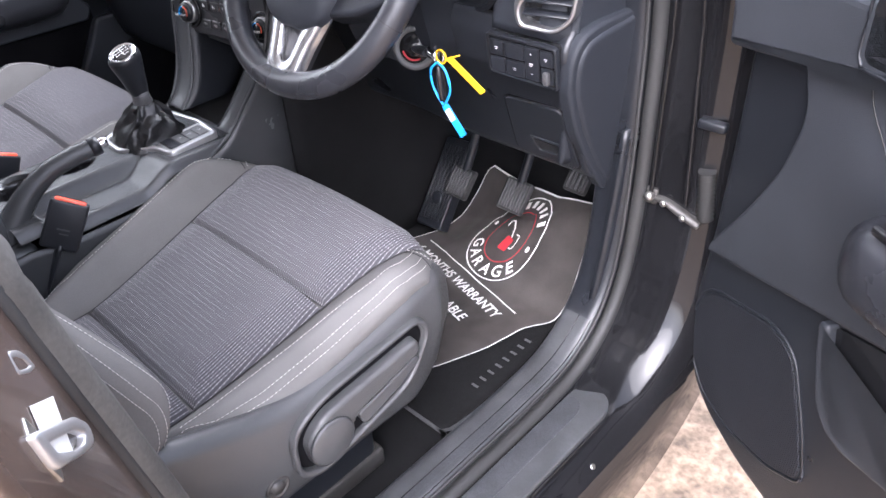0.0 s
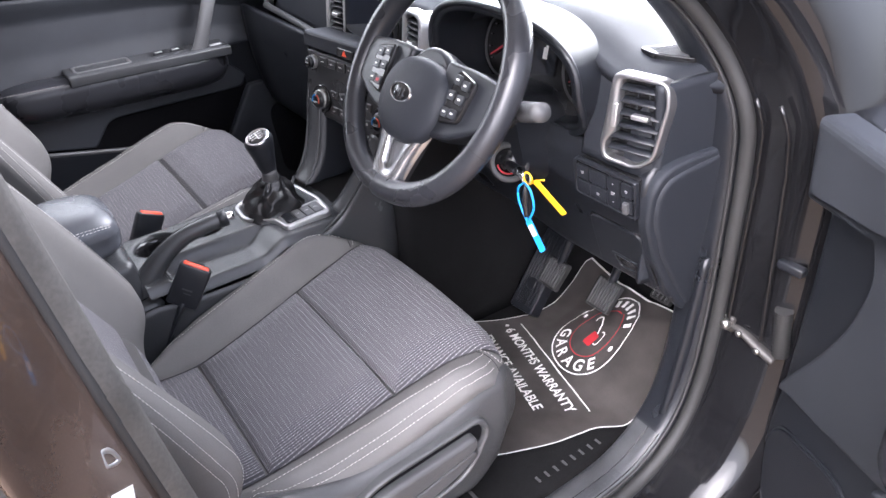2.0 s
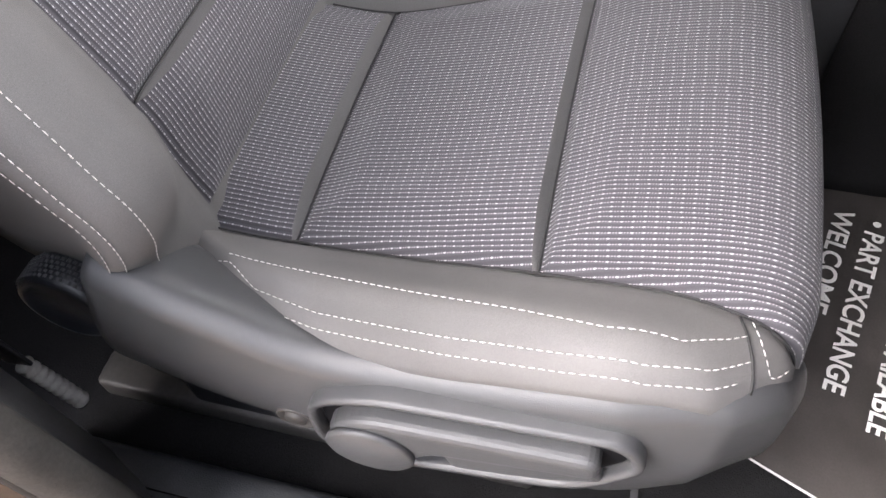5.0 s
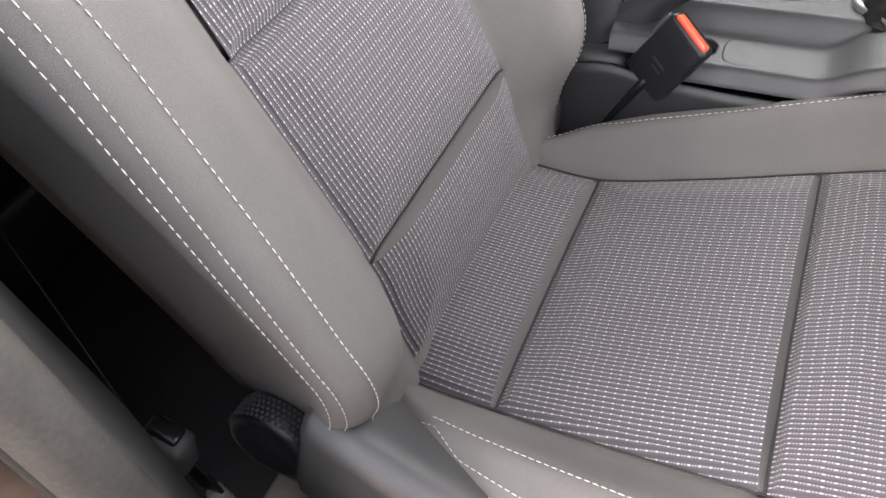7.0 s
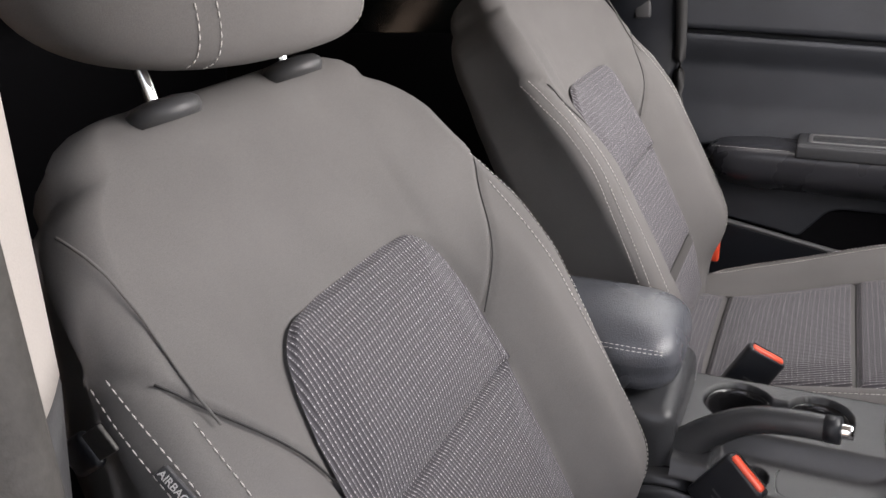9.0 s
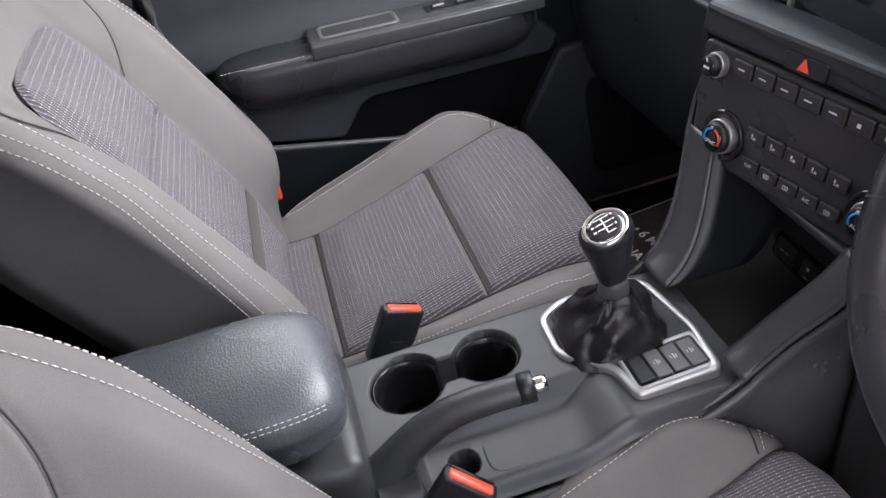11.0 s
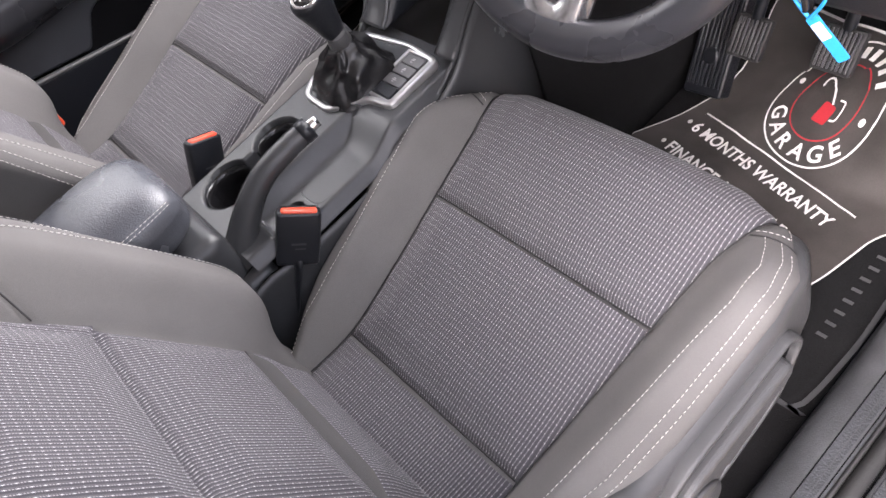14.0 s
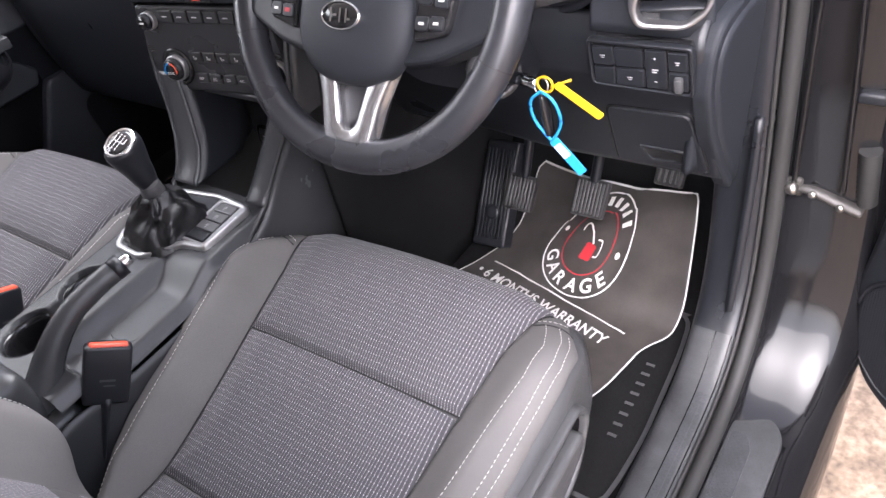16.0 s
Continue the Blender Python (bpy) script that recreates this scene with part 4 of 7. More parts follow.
def build_driver_door():
    d = thing("driver_door", (0.80, 0.80, 0.36), "open driver's door with charcoal inner panel", "car door")
    D = lambda off=0.0: DOOR @ pose(0, 0, off)
    # metal door behind the lining
    slab("door_shell", soft_outline([(0.02, 0.56), (0.09, 0.400), (0.98, 0.37), (1.05, 0.55), (1.05, 1.08), (-0.03, 1.08), (-0.03, 0.70)], 0.03), 0.13, D(-0.02), PAINT, d, "gloss black painted metal", r=0.01, seg=3)
    slab("lining", soft_outline([(0.022, 0.56), (0.034, 0.47), (0.060, 0.412), (0.115, 0.382), (0.20, 0.365), (0.95, 0.375), (1.0, 0.5), (1.02, 1.03), (0.053, 0.995), (0.050, 0.88), (0.040, 0.69)], 0.03), 0.034, D(0.0), PLASTIC, d, "black grained lower lining", r=0.016, seg=5)
    slab("upper_lining", soft_outline([(0.046, 0.982), (0.10, 0.990), (0.20, 1.008), (0.30, 1.028), (1.02, 1.040), (1.0, 1.12), (0.036, 1.09)], 0.010), 0.04, D(0.030), DOORSKIN, d, "soft charcoal upper lining", r=0.012, seg=4)
    slab("main_panel", soft_outline([(0.058, 0.694), (0.122, 0.789), (0.166, 0.87), (0.184, 0.934), (0.183, 0.962), (0.172, 0.985), (0.160, 1.02), (1.0, 1.045), (1.0, 0.84), (0.40, 0.772), (0.291, 0.742), (0.18, 0.710), (0.055, 0.676)], 0.016), 0.03, D(0.014), DOORSKIN, d, "soft charcoal panel", r=0.007, seg=4)
    tube("panel_seam", [DOOR @ Vector((x, z, 0.0142)) for x, z in ((0.262, 1.03), (0.273, 1.00), (0.296, 0.972), (0.325, 0.945), (0.40, 0.915))], 0.0011, RUBBER, d, "dark seam in the panel", n=5, steps=30)
    slab("speaker_grille", soft_outline([(0.040, 0.545), (0.054, 0.462), (0.093, 0.424), (0.167, 0.416), (0.259, 0.440), (0.322, 0.478), (0.300, 0.545), (0.255, 0.640), (0.212, 0.656), (0.075, 0.612), (0.050, 0.585)], 0.022), 0.012, D(0.004), GRILLE, d, "perforated black speaker grille", r=0.004, seg=3)
    tube("grille_rim", [DOOR @ Vector((x, z, 0.001)) for x, z in soft_outline([(0.037, 0.547), (0.051, 0.460), (0.091, 0.420), (0.167, 0.412), (0.261, 0.436), (0.327, 0.477), (0.304, 0.547), (0.257, 0.644), (0.212, 0.660), (0.073, 0.616), (0.047, 0.588)], 0.022)], 0.0022, PLASTIC, d, "moulded rim round the grille", n=6, steps=90, closed=True, smooth_path=False)
    # A flat near-black plate stands for the shade inside the pocket.
    slab("pocket_recess", soft_outline([(0.300, 0.735), (0.33, 0.65), (0.37, 0.622), (0.9, 0.66), (0.9, 0.83), (0.40, 0.765)], 0.012), 0.004, D(0.004), GLOSS, d, "door pocket, its shade a near-black plate", r=0.001)
    slab("pocket_edge", soft_outline([(0.286, 0.735), (0.296, 0.690), (0.316, 0.628), (0.340, 0.605), (0.372, 0.600), (0.45, 0.618), (0.62, 0.645), (0.62, 0.664), (0.45, 0.637), (0.376, 0.618), (0.352, 0.622), (0.332, 0.642), (0.314, 0.692), (0.303, 0.740)], 0.008), 0.022, D(0.016), DOORSKIN, d, "rounded pocket edge", r=0.006, seg=4)
    def arm(u, v):
        a = 2 * math.pi * u
        s = 0.322 + 0.55 * v
        e = math.sqrt(max(0.0, 1 - (1 - min(1, v / 0.10)) ** 2))
        w, h = 0.052 * e, 0.052 * e
        zc = 0.878 + 0.02 * v
        c, q = math.cos(a), math.sin(a)
        return DOOR @ Vector((s, zc + h * math.copysign(abs(q) ** 0.7, q), 0.03 + w * math.copysign(abs(c) ** 0.7, c)))
    sheet("armrest", arm, 40, 40, LEATHER, d, "padded black armrest", loop=True)
    rbox("switch_panel", (0.16, 0.012, 0.05), (0, 0, 0), GLOSS, d, "gloss window switch panel", r=0.004).data.transform(DOOR @ pose(0.45, 0.930, 0.050))
    for k in range(2):
        rbox("switch", (0.025, 0.012, 0.02), (0, 0, 0), TRIM, d, r=0.004).data.transform(DOOR @ pose(0.41 + 0.05 * k, 0.940, 0.050))
    slab("handle_recess", round_outline(0.16, 0.065, 0.012, cx=0.34, cy=1.072), 0.004, D(0.030), GLOSS, d, "dark handle recess", r=0.001)
    tube("recess_edge", [DOOR @ Vector((x, y, 0.030)) for x, y in round_outline(0.17, 0.075, 0.014, cx=0.34, cy=1.072)], 0.0018, PLASTIC, d, steps=60, closed=True)
    tube("door_seal", [DOOR @ Vector(q) for q in ((0.040, 1.07, -0.028), (0.040, 0.80, -0.028), (0.035, 0.52, -0.028), (0.075, 0.42, -0.028), (0.17, 0.378, -0.028), (0.9, 0.385, -0.028))], 0.010, RUBBER, d, "rubber door seal", steps=80)
    slab("window_glass", soft_outline([(0.10, 1.09), (1.0, 1.09), (0.85, 1.50), (0.55, 1.48)], 0.02), 0.004, D(-0.06), GLASS, d, "clear side glass", r=0).visible_shadow = False


build_driver_door()


# ---- passenger side ----
def build_passenger_door():
    d = thing("passenger_door", (-0.74, 0.3, 0.4), "closed passenger door with charcoal lining and silver handle", "car door")
    P = lambda x: frame_matrix((x, 0, 0), (0, 1, 0), (0, 0, 1))     # local x forward, y up, z towards the cabin
    slab("door_shell", [(-0.36, 0.32), (1.0, 0.32), (1.0, 1.17), (-0.36, 1.17)], 0.06, P(-0.745), PAINT, d, r=0.004)
    slab("lining", soft_outline([(-0.30, 0.40), (0.95, 0.40), (0.95, 1.11), (-0.30, 1.12)], 0.02), 0.02, P(-0.722), PLASTIC, d, "black grained lining", r=0.006)
    edge = lambda y: float(np.interp(y, [-0.30, -0.042, 0.159, 0.369, 0.513, 0.635, 0.95], [1.118, 1.105, 1.090, 1.074, 1.053, 1.012, 0.97]))
    # upper lining, rolled over at its foot
    def upper(u, v):
        y = -0.30 + 1.25 * u
        z = edge(y) + 0.003 + (1.215 - edge(y)) * v
        return (-0.690 - 0.010 * (1 - bump_(v, 0.0, 0.08)) - 0.030 * bump_(v, 0.7, 1.0), y, z)
    sheet("upper_lining", upper, 60, 24, DOORSKIN, d, "soft charcoal upper lining", thick=0.012)
    # hollow panel from a bright ledge under the seam down to the armrest
    def hollow(u, v):
        y = -0.28 + 0.98 * u
        top = edge(y) - 0.003
        z = top + (0.885 - top) * v
        return (-0.692 - 0.030 * bump_(v, 0.0, 0.30) + 0.014 * bump_(v, 0.6, 1.0), y, z)
    sheet("main_panel", hollow, 60, 30, DOORSKIN, d, "soft charcoal hollow panel", thick=0.008)
    # padded armrest with a satin top and a grab recess
    def arm(u, v):
        a = 2 * math.pi * u
        y = -0.008 + 0.565 * v
        e = max(0.02, (1 - abs(2 * v - 1) ** 9)) ** 0.5
        c, q = math.cos(a), math.sin(a)
        up = 0.42 if q > 0 else 0.75
        return (-0.705 + 0.080 * e * math.copysign(abs(c) ** 0.5, c) - 0.022 * (q < 0) * abs(q), y, 0.868 - 0.014 * v + (0.042 if q > 0 else 0.056) * e * math.copysign(abs(q) ** up, q))
    sheet("armrest", arm, 60, 60, LEATHER, d, "padded black armrest", loop=True)
    stitches("stitching", [Vector((-0.6315, y, 0.9062 - 0.025 * (y + 0.008))) for y in np.linspace(0.012, 0.150, 12)], d)
    tilt = -1.4
    top = rbox("armrest_trim", (0.086, 0.392, 0.012), (-0.672, 0.354, 0.9065), CONSOLE, d, "satin grey armrest top", r=0.005, turn=(tilt, 0, 0))
    rbox("trim_lip", (0.010, 0.392, 0.024), (-0.629, 0.354, 0.899), CONSOLE, d, "satin grey front lip", r=0.004, turn=(tilt, 0, 0))
    gm = pose(-0.674, 0.243, 0.9165, tilt)
    ring_slab("grab_rim", round_outline(0.058, 0.134, 0.010, 5), round_outline(0.044, 0.120, 0.007, 5), 0.010, gm, GREYSATIN, d, "grey rim of the grab recess", 0.001)
    # Shade in the shallow cup is painted as a near-black floor.
    slab("grab_cup", round_outline(0.046, 0.122, 0.007, 5), 0.002, gm @ pose(0, 0, -0.0035), DARKTRIM_SHADE, d, "grab recess, shade painted near black", r=0)
    sw = slab("switch_panel", round_outline(0.030, 0.086, 0.004, 4), 0.006, pose(-0.670, 0.400, 0.9135, tilt), GLOSS, d, "gloss window switch panel", r=0.002)
    for k in (-1, 1):
        rbox("switch", (0.014, 0.022, 0.006), (-0.670, 0.400 + 0.021 * k, 0.9150 - 0.0005 * k), FASCIA, sw, "black switch with a bright edge", r=0.002)
        rbox("switch_edge", (0.003, 0.018, 0.003), (-0.6635, 0.400 + 0.021 * k, 0.9175 - 0.0005 * k), SILVER, sw, "silver switch edge", r=0.001)
    rbox("lock_button", (0.012, 0.030, 0.006), (-0.655, 0.520, 0.9075), SILVER, d, "small silver button", r=0.002)
    tube("pull_bar", [(-0.650, 0.462, 0.885), (-0.648, 0.482, 0.920), (-0.650, 0.515, 0.995), (-0.656, 0.545, 1.060), (-0.664, 0.552, 1.074)], [0.020, 0.0175, 0.0165, 0.0185, 0.0190], GREYSATIN, d, "satin grey pull bar", flat=0.62, steps=40, n=16, up=(1, 0, 0))
    rbox("bar_foot", (0.034, 0.060, 0.014), (-0.664, 0.470, 0.898), GREYSATIN, d, "satin grey foot of the pull bar", r=0.005)
    rbox("bar_head", (0.050, 0.046, 0.026), (-0.676, 0.553, 1.071), GREYSATIN, d, "satin grey head of the pull bar", r=0.008, turn=(-6, 0, 0))
    ring_slab("handle_rim", round_outline(0.142, 0.052, 0.012, 5, 0.450, 1.098), round_outline(0.130, 0.042, 0.009, 5, 0.450, 1.098), 0.008, P(-0.6865), FASCIA, d, "dark rim of the handle recess", 0.001)
    slab("handle_recess", round_outline(0.132, 0.044, 0.009, 5, 0.450, 1.098), 0.003, P(-0.6885), FASCIA, d, "dark handle recess", r=0)
    slab("door_handle", soft_outline([(0.380, 1.079), (0.500, 1.077), (0.504, 1.086), (0.496, 1.092), (0.436, 1.091), (0.427, 1.101), (0.422, 1.117), (0.404, 1.119), (0.390, 1.097)], 0.006), 0.014, P(-0.674), SILVER, d, "silver release lever", r=0.005, seg=4)
    # lower trim, open pocket and its front
    slab("lower_trim", soft_outline([(-0.28, 0.86), (0.56, 0.84), (0.60, 0.80), (0.585, 0.769), (0.245, 0.771), (0.225, 0.764), (0.180, 0.708), (0.036, 0.738), (-0.28, 0.79)], 0.010), 0.020, P(-0.702), DOORSKIN, d, "charcoal trim above the pocket", r=0.006, seg=3)
    # The pocket's inner shade is put into this near-black backing.
    slab("pocket_recess", [(0.15, 0.64), (0.60, 0.60), (0.60, 0.79), (0.15, 0.79)], 0.004, P(-0.716), DARKTRIM_SHADE, d, "inside of the door pocket, shade put into its colour", r=0)
    slab("pocket_front", soft_outline([(-0.28, 0.788), (0.036, 0.730), (0.180, 0.700), (0.50, 0.634), (0.53, 0.42), (-0.28, 0.42)], 0.008), 0.020, P(-0.690), PLASTIC, d, "black front of the door pocket", r=0.004, seg=3)
    tube("pocket_edge", [(-0.6925, y, z) for y, z in ((-0.20, 0.776), (0.036, 0.7325), (0.180, 0.7025), (0.34, 0.669), (0.50, 0.636))], 0.0055, GREYSATIN, d, "grey pocket edge", steps=40, n=10)
    slab("front_lining", soft_outline([(0.600, 0.772), (0.95, 0.76), (0.95, 0.42), (0.545, 0.42), (0.515, 0.634)], 0.012), 0.022, P(-0.694), DOORSKIN, d, "charcoal speaker surround", r=0.008, seg=3)
    slab("speaker_grille", soft_outline([(0.66, 0.48), (0.64, 0.70), (0.86, 0.72), (0.88, 0.48)], 0.04), 0.006, P(-0.691), GRILLE, d, "perforated black speaker grille", r=0.003)
    ob = slab("window_glass", [(-0.30, 0.04), (0.80, 0.03), (0.45, 0.36), (-0.30, 0.38)], 0.004, frame_matrix((-0.735, 0, 1.15), (0, 1, 0), (0.30, 0, 1)), GLASS, d, "clear side glass", r=0)
    ob.visible_shadow = False


build_passenger_door()


def build_far_shell():
    p = thing("pillar_c", (-0.70, -0.2, 0.4), "dark passenger side pillar with grey trim", "pillar", kind="structure")
    def pil(u, v):
        z = 0.4 + 1.12 * v
        return (-0.690 + 0.40 * max(0, z - 1.12) + 0.03 * math.sin(math.pi * u), -0.06 - 0.22 * u, z)
    sheet("pillar_trim", pil, 10, 30, PLASTIC, p, "dark grey pillar trim", thick=-0.04)
    tube("door_seal", [(-0.680 + 0.40 * max(0, z - 1.12), -0.062, z) for z in np.linspace(0.45, 1.5, 16)], 0.010, RUBBER, p, steps=40)
    rbox("belt_height_slider", (0.012, 0.03, 0.05), (-0.655, -0.13, 1.16), TRIM, p, r=0.005)
    for s, nm in ((1, "wall_right"), (-1, "wall_left")):
        w = rbox(nm, (0.05, 1.95, 0.75), (s * 0.76, -1.25, 0.72), DARKTRIM_SHADE, r=0.01)
        g = thing("window_2" if s > 0 else "window_3", (s * 0.74, -1.2, 1.1), "dark tinted rear side window", "window", kind="structure")
        gm = frame_matrix((s * 0.745, -1.2, 1.09), (0, -s, 0), (-s * 0.22, 0, 1))
        slab("pane", [(-0.97, 0), (0.97, 0), (0.97, 0.50), (-0.97, 0.50)], 0.006, gm, TINT, g, r=0)
        for y in (-0.42, -0.95, -1.55):
            tube("window_frame", [(s * 0.735, y, 1.09), (s * 0.625, y - 0.06, 1.56)], 0.022, RUBBER, g, "black window frame", steps=4)
        tagged(w, "dark rear door and quarter trim", "wall", kind="structure")
    # windscreen pillar trims and roof rails
    for s in (1, -1):
        a = thing("pillar_a", (s * 0.69, 0.95, 1.1), "pale trimmed windscreen pillar", "pillar", kind="structure")
        def ap(u, v, s=s):
            x = s * (0.675 - 0.11 * v - 0.03 * u)
            return (x, 1.00 - 0.62 * v + 0.10 * u, 1.115 + 0.40 * v)
        sheet("trim", ap, 8, 24, BEIGE if s < 0 else TRIM, a, thick=0.02)
        r = thing("roof_rail", (s * 0.62, -0.6, 1.5), "black roof edge above the doors", "roof rail", kind="structure")
        tube("rail", [(s * 0.575, 0.42, 1.50), (s * 0.60, -0.1, 1.54), (s * 0.60, -1.0, 1.55), (s * 0.60, -2.2, 1.48)], 0.05, PAINT, r, steps=20)
    b = thing("rear_bench", (0, -0.95, FLOOR_Z), "dark grey cloth rear bench seat, shade put into its colour", "car seat")
    rbox("cushion", (1.25, 0.5, 0.16), (0, -0.85, 0.62), DARKTRIM_SHADE, b, r=0.05, seg=4)
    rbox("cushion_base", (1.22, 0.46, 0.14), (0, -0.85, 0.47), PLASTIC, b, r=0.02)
    rbox("backrest", (1.25, 0.14, 0.62), (0, -1.22, 0.92), DARKTRIM_SHADE, b, r=0.05, seg=4, turn=(-18, 0, 0))


build_far_shell()


# ---- dashboard ----
def louvre_vent(name, parent, m, w, h, slats=7, blades=0, frame_mat=None, edge=0.010, r=0.018):
    """An air vent as a part: dark throat, silver frame, slats and a tab."""
    body = slab(name, round_outline(w, h, r), 0.03, m @ pose(0, 0, -0.012), GLOSS, parent, "dark air vent throat", r=0)
    ring_slab("vent_frame", round_outline(w + edge, h + edge, r + edge / 2), round_outline(w - edge, h - edge, r - edge / 3), 0.02, m @ pose(0, 0, 0.004), frame_mat or SILVER, body, "satin silver frame", 0.003)
    for k in range(slats):
        y = (k + 0.5 - slats / 2) * (h - 0.02) / slats
        rbox("slat", (w - 0.012, 0.003, 0.012), (0, 0, 0), PLASTIC, body, r=0.001, seg=1).data.transform(m @ pose(0, y, -0.006, 25))
    for k in range(blades):
        x = (k + 0.5 - blades / 2) * (w - 0.02) / blades
        rbox("blade", (0.002, h - 0.02, 0.010), (0, 0, 0), PLASTIC, body, r=0.0008, seg=1).data.transform(m @ pose(x, 0, -0.016))
    rbox("tab", (0.022, 0.008, 0.010), (0, 0, 0), SILVER, body, "silver thumb tab", r=0.002).data.transform(m @ pose(0, 0.0, 0.002))
    return body


def marks(parent, m, spots, mat=None, name="symbol"):
    """Small pale bars for symbols: spots of (x, y, width, height)."""
    verts, faces = [], []
    for x, y, w, h in spots:
        o = len(verts)
        verts += [m @ Vector((x + a * w / 2, y + b * h / 2, 0)) for a, b in ((-1, -1), (1, -1), (1, 1), (-1, 1))]
        faces.append((o, o + 1, o + 2, o + 3))
    ob = shell(name, verts, faces, mat or WHITE, parent, "small white symbol bars", smooth=False, fix=False)
    ob["kind"] = "stuff"
    return ob


def build_dashboard():
    d = thing("dashboard", (0.0, 0.9, 0.8), "charcoal soft-touch dashboard with silver vents", "dashboard")
    # top pad towards the windscreen
    def top(u, v):
        x = -0.685 + 1.37 * u
        y0 = 0.690 - 0.02 * bump_(abs(x), 0.2, 0.6) + 0.085 * bump_(abs(x), 0.625, 0.685)
        y = y0 + (1.26 - 0.10 * (x / 0.7) ** 2 - y0) * v
        z = 1.108 + 0.022 * math.sin(math.pi * min(1, v * 1.3)) * (1 - 0.5 * (x / 0.7) ** 2) - 0.02 * v - 0.018 * (1 - bump_(v, 0, 0.10)) + 0.045 * math.exp(-((x - 0.37) / 0.17) ** 4) * (1 - bump_(v, 0.1, 0.7))
        return (x, y, z)
    sheet("top_pad", top, 80, 40, SOFT, d, "soft grained top pad", thick=0.015)
    tube("pad_seam", [(x, 0.775 - 0.03 * abs(x), 1.1365 - 0.012 * (x / 0.7) ** 2) for x in np.linspace(-0.66, 0.20, 12)], 0.0012, RUBBER, d, steps=40, n=5)
    # upper face, where the vents sit
    def face(u, v):
        x = -0.685 + 1.37 * u
        y = 0.655 + 0.022 * v + 0.02 * bump_(-x, 0.2, 0.5) + 0.05 * bump_(x, 0.62, 0.71) + 0.05 * bump_(-x, 0.62, 0.71)
        return (x, y, 0.975 + 0.118 * v + 0.01 * math.sin(math.pi * v))
    for a, b in ((0.0, 0.635), (0.888, 0.982)):
        sheet("upper_face", lambda u, v, a=a, b=b: face(a + (b - a) * u, v), 40, 14, SOFT, d, "soft charcoal face", thick=0.012)
    # ledge under the vents, then the driver's lower panel
    def lower(u, v):
        x = 0.135 + 0.522 * u
        z = 0.985 - 0.245 * v
        y = 0.667 + 0.40 * max(0.0, 0.925 - z) + 0.016 * (1 - bump_(v, 0.0, 0.10)) + 0.10 * bump_(v, 0.93, 1.0) + 0.020 * bump_(0.45 - x, 0.0, 0.2) * v
        return (x, y, z)
    sheet("lower_panel", lower, 60, 50, PLASTIC, d, "black grained knee panel", thick=0.012)
    def lower_p(u, v):
        x = -0.69 + 0.545 * u
        z = 0.985 - 0.30 * v
        y = 0.63 + 0.05 * v + 0.04 * math.sin(math.pi * v) * -0.4 + 0.16 * bump_(v, 0.88, 1.0)
        return (x, y, z)
    sheet("glovebox_panel", lower_p, 30, 40, PLASTIC, d, "black glovebox panel", thick=0.012)
    # hinged fuse lid with its grip
    m = frame_matrix((0.588, 0.6935, 0.815), (1, 0.0, 0), (0, -0.40, 1))
    slab("fuse_lid", soft_outline([(-0.052, 0.056), (0.050, 0.060), (0.058, -0.058), (-0.060, -0.058)], 0.012), 0.02, m, PLASTIC, d, "black hinged fuse lid", r=0.002)
    slab("lid_gap", soft_outline([(-0.055, 0.059), (0.053, 0.063), (0.061, -0.061), (-0.063, -0.061)], 0.013), 0.012, m @ pose(0, 0, -0.0026), GLOSS, d, "shadow gap", r=0)
    ring_slab("lid_grip", soft_outline([(-0.024, -0.012), (0.040, -0.012), (0.040, -0.040), (-0.012, -0.044)], 0.006), soft_outline([(-0.019, -0.016), (0.036, -0.016), (0.036, -0.036), (-0.010, -0.040)], 0.005), 0.005, m @ pose(0, 0, 0.0022), PLASTIC, d, "moulded edge of the finger pocket", 0.0015)
    slab("grip_pocket", soft_outline([(-0.019, -0.016), (0.036, -0.016), (0.036, -0.036), (-0.010, -0.040)], 0.005), 0.002, m @ pose(0, 0, 0.0006), GLOSS, d, "dark finger pocket", r=0)
    # switch panel
    m = frame_matrix((0.594, 0.6460, 0.944), (1, 0.03, 0), (0, -0.12, 1))
    sw = slab("switch_panel", soft_outline([(-0.056, 0.029), (0.054, 0.027), (0.054, -0.029), (-0.056, -0.025)], 0.006), 0.02, m @ pose(0, 0, 0.002), GLOSS, d, "gloss black switch panel", r=0.001)
    for x, y, w, h in ((-0.041, 0.012, 0.024, 0.022), (-0.012, 0.012, 0.032, 0.022), (-0.041, -0.013, 0.024, 0.022), (-0.012, -0.013, 0.032, 0.022), (0.017, 0, 0.022, 0.048), (0.041, 0.012, 0.020, 0.022), (0.041, -0.013, 0.020, 0.022)):
        slab("switch", round_outline(w, h, 0.002, 3, x, y), 0.006, m @ pose(0, 0, 0.0055), PLASTIC, sw, r=0.001)
    ring_slab("panel_frame", soft_outline([(-0.059, 0.032), (0.057, 0.030), (0.057, -0.032), (-0.059, -0.028)], 0.007), soft_outline([(-0.0555, 0.0285), (0.0535, 0.0265), (0.0535, -0.0285), (-0.0555, -0.0245)], 0.005), 0.008, m @ pose(0, 0, 0.0055), PLASTIC, sw, "black panel edge", 0.001)
    rbox("dimmer_wheel", (0.009, 0.018, 0.008), (0, 0, 0), TRIM, sw, r=0.002).data.transform(m @ pose(0.042, -0.014, 0.008))
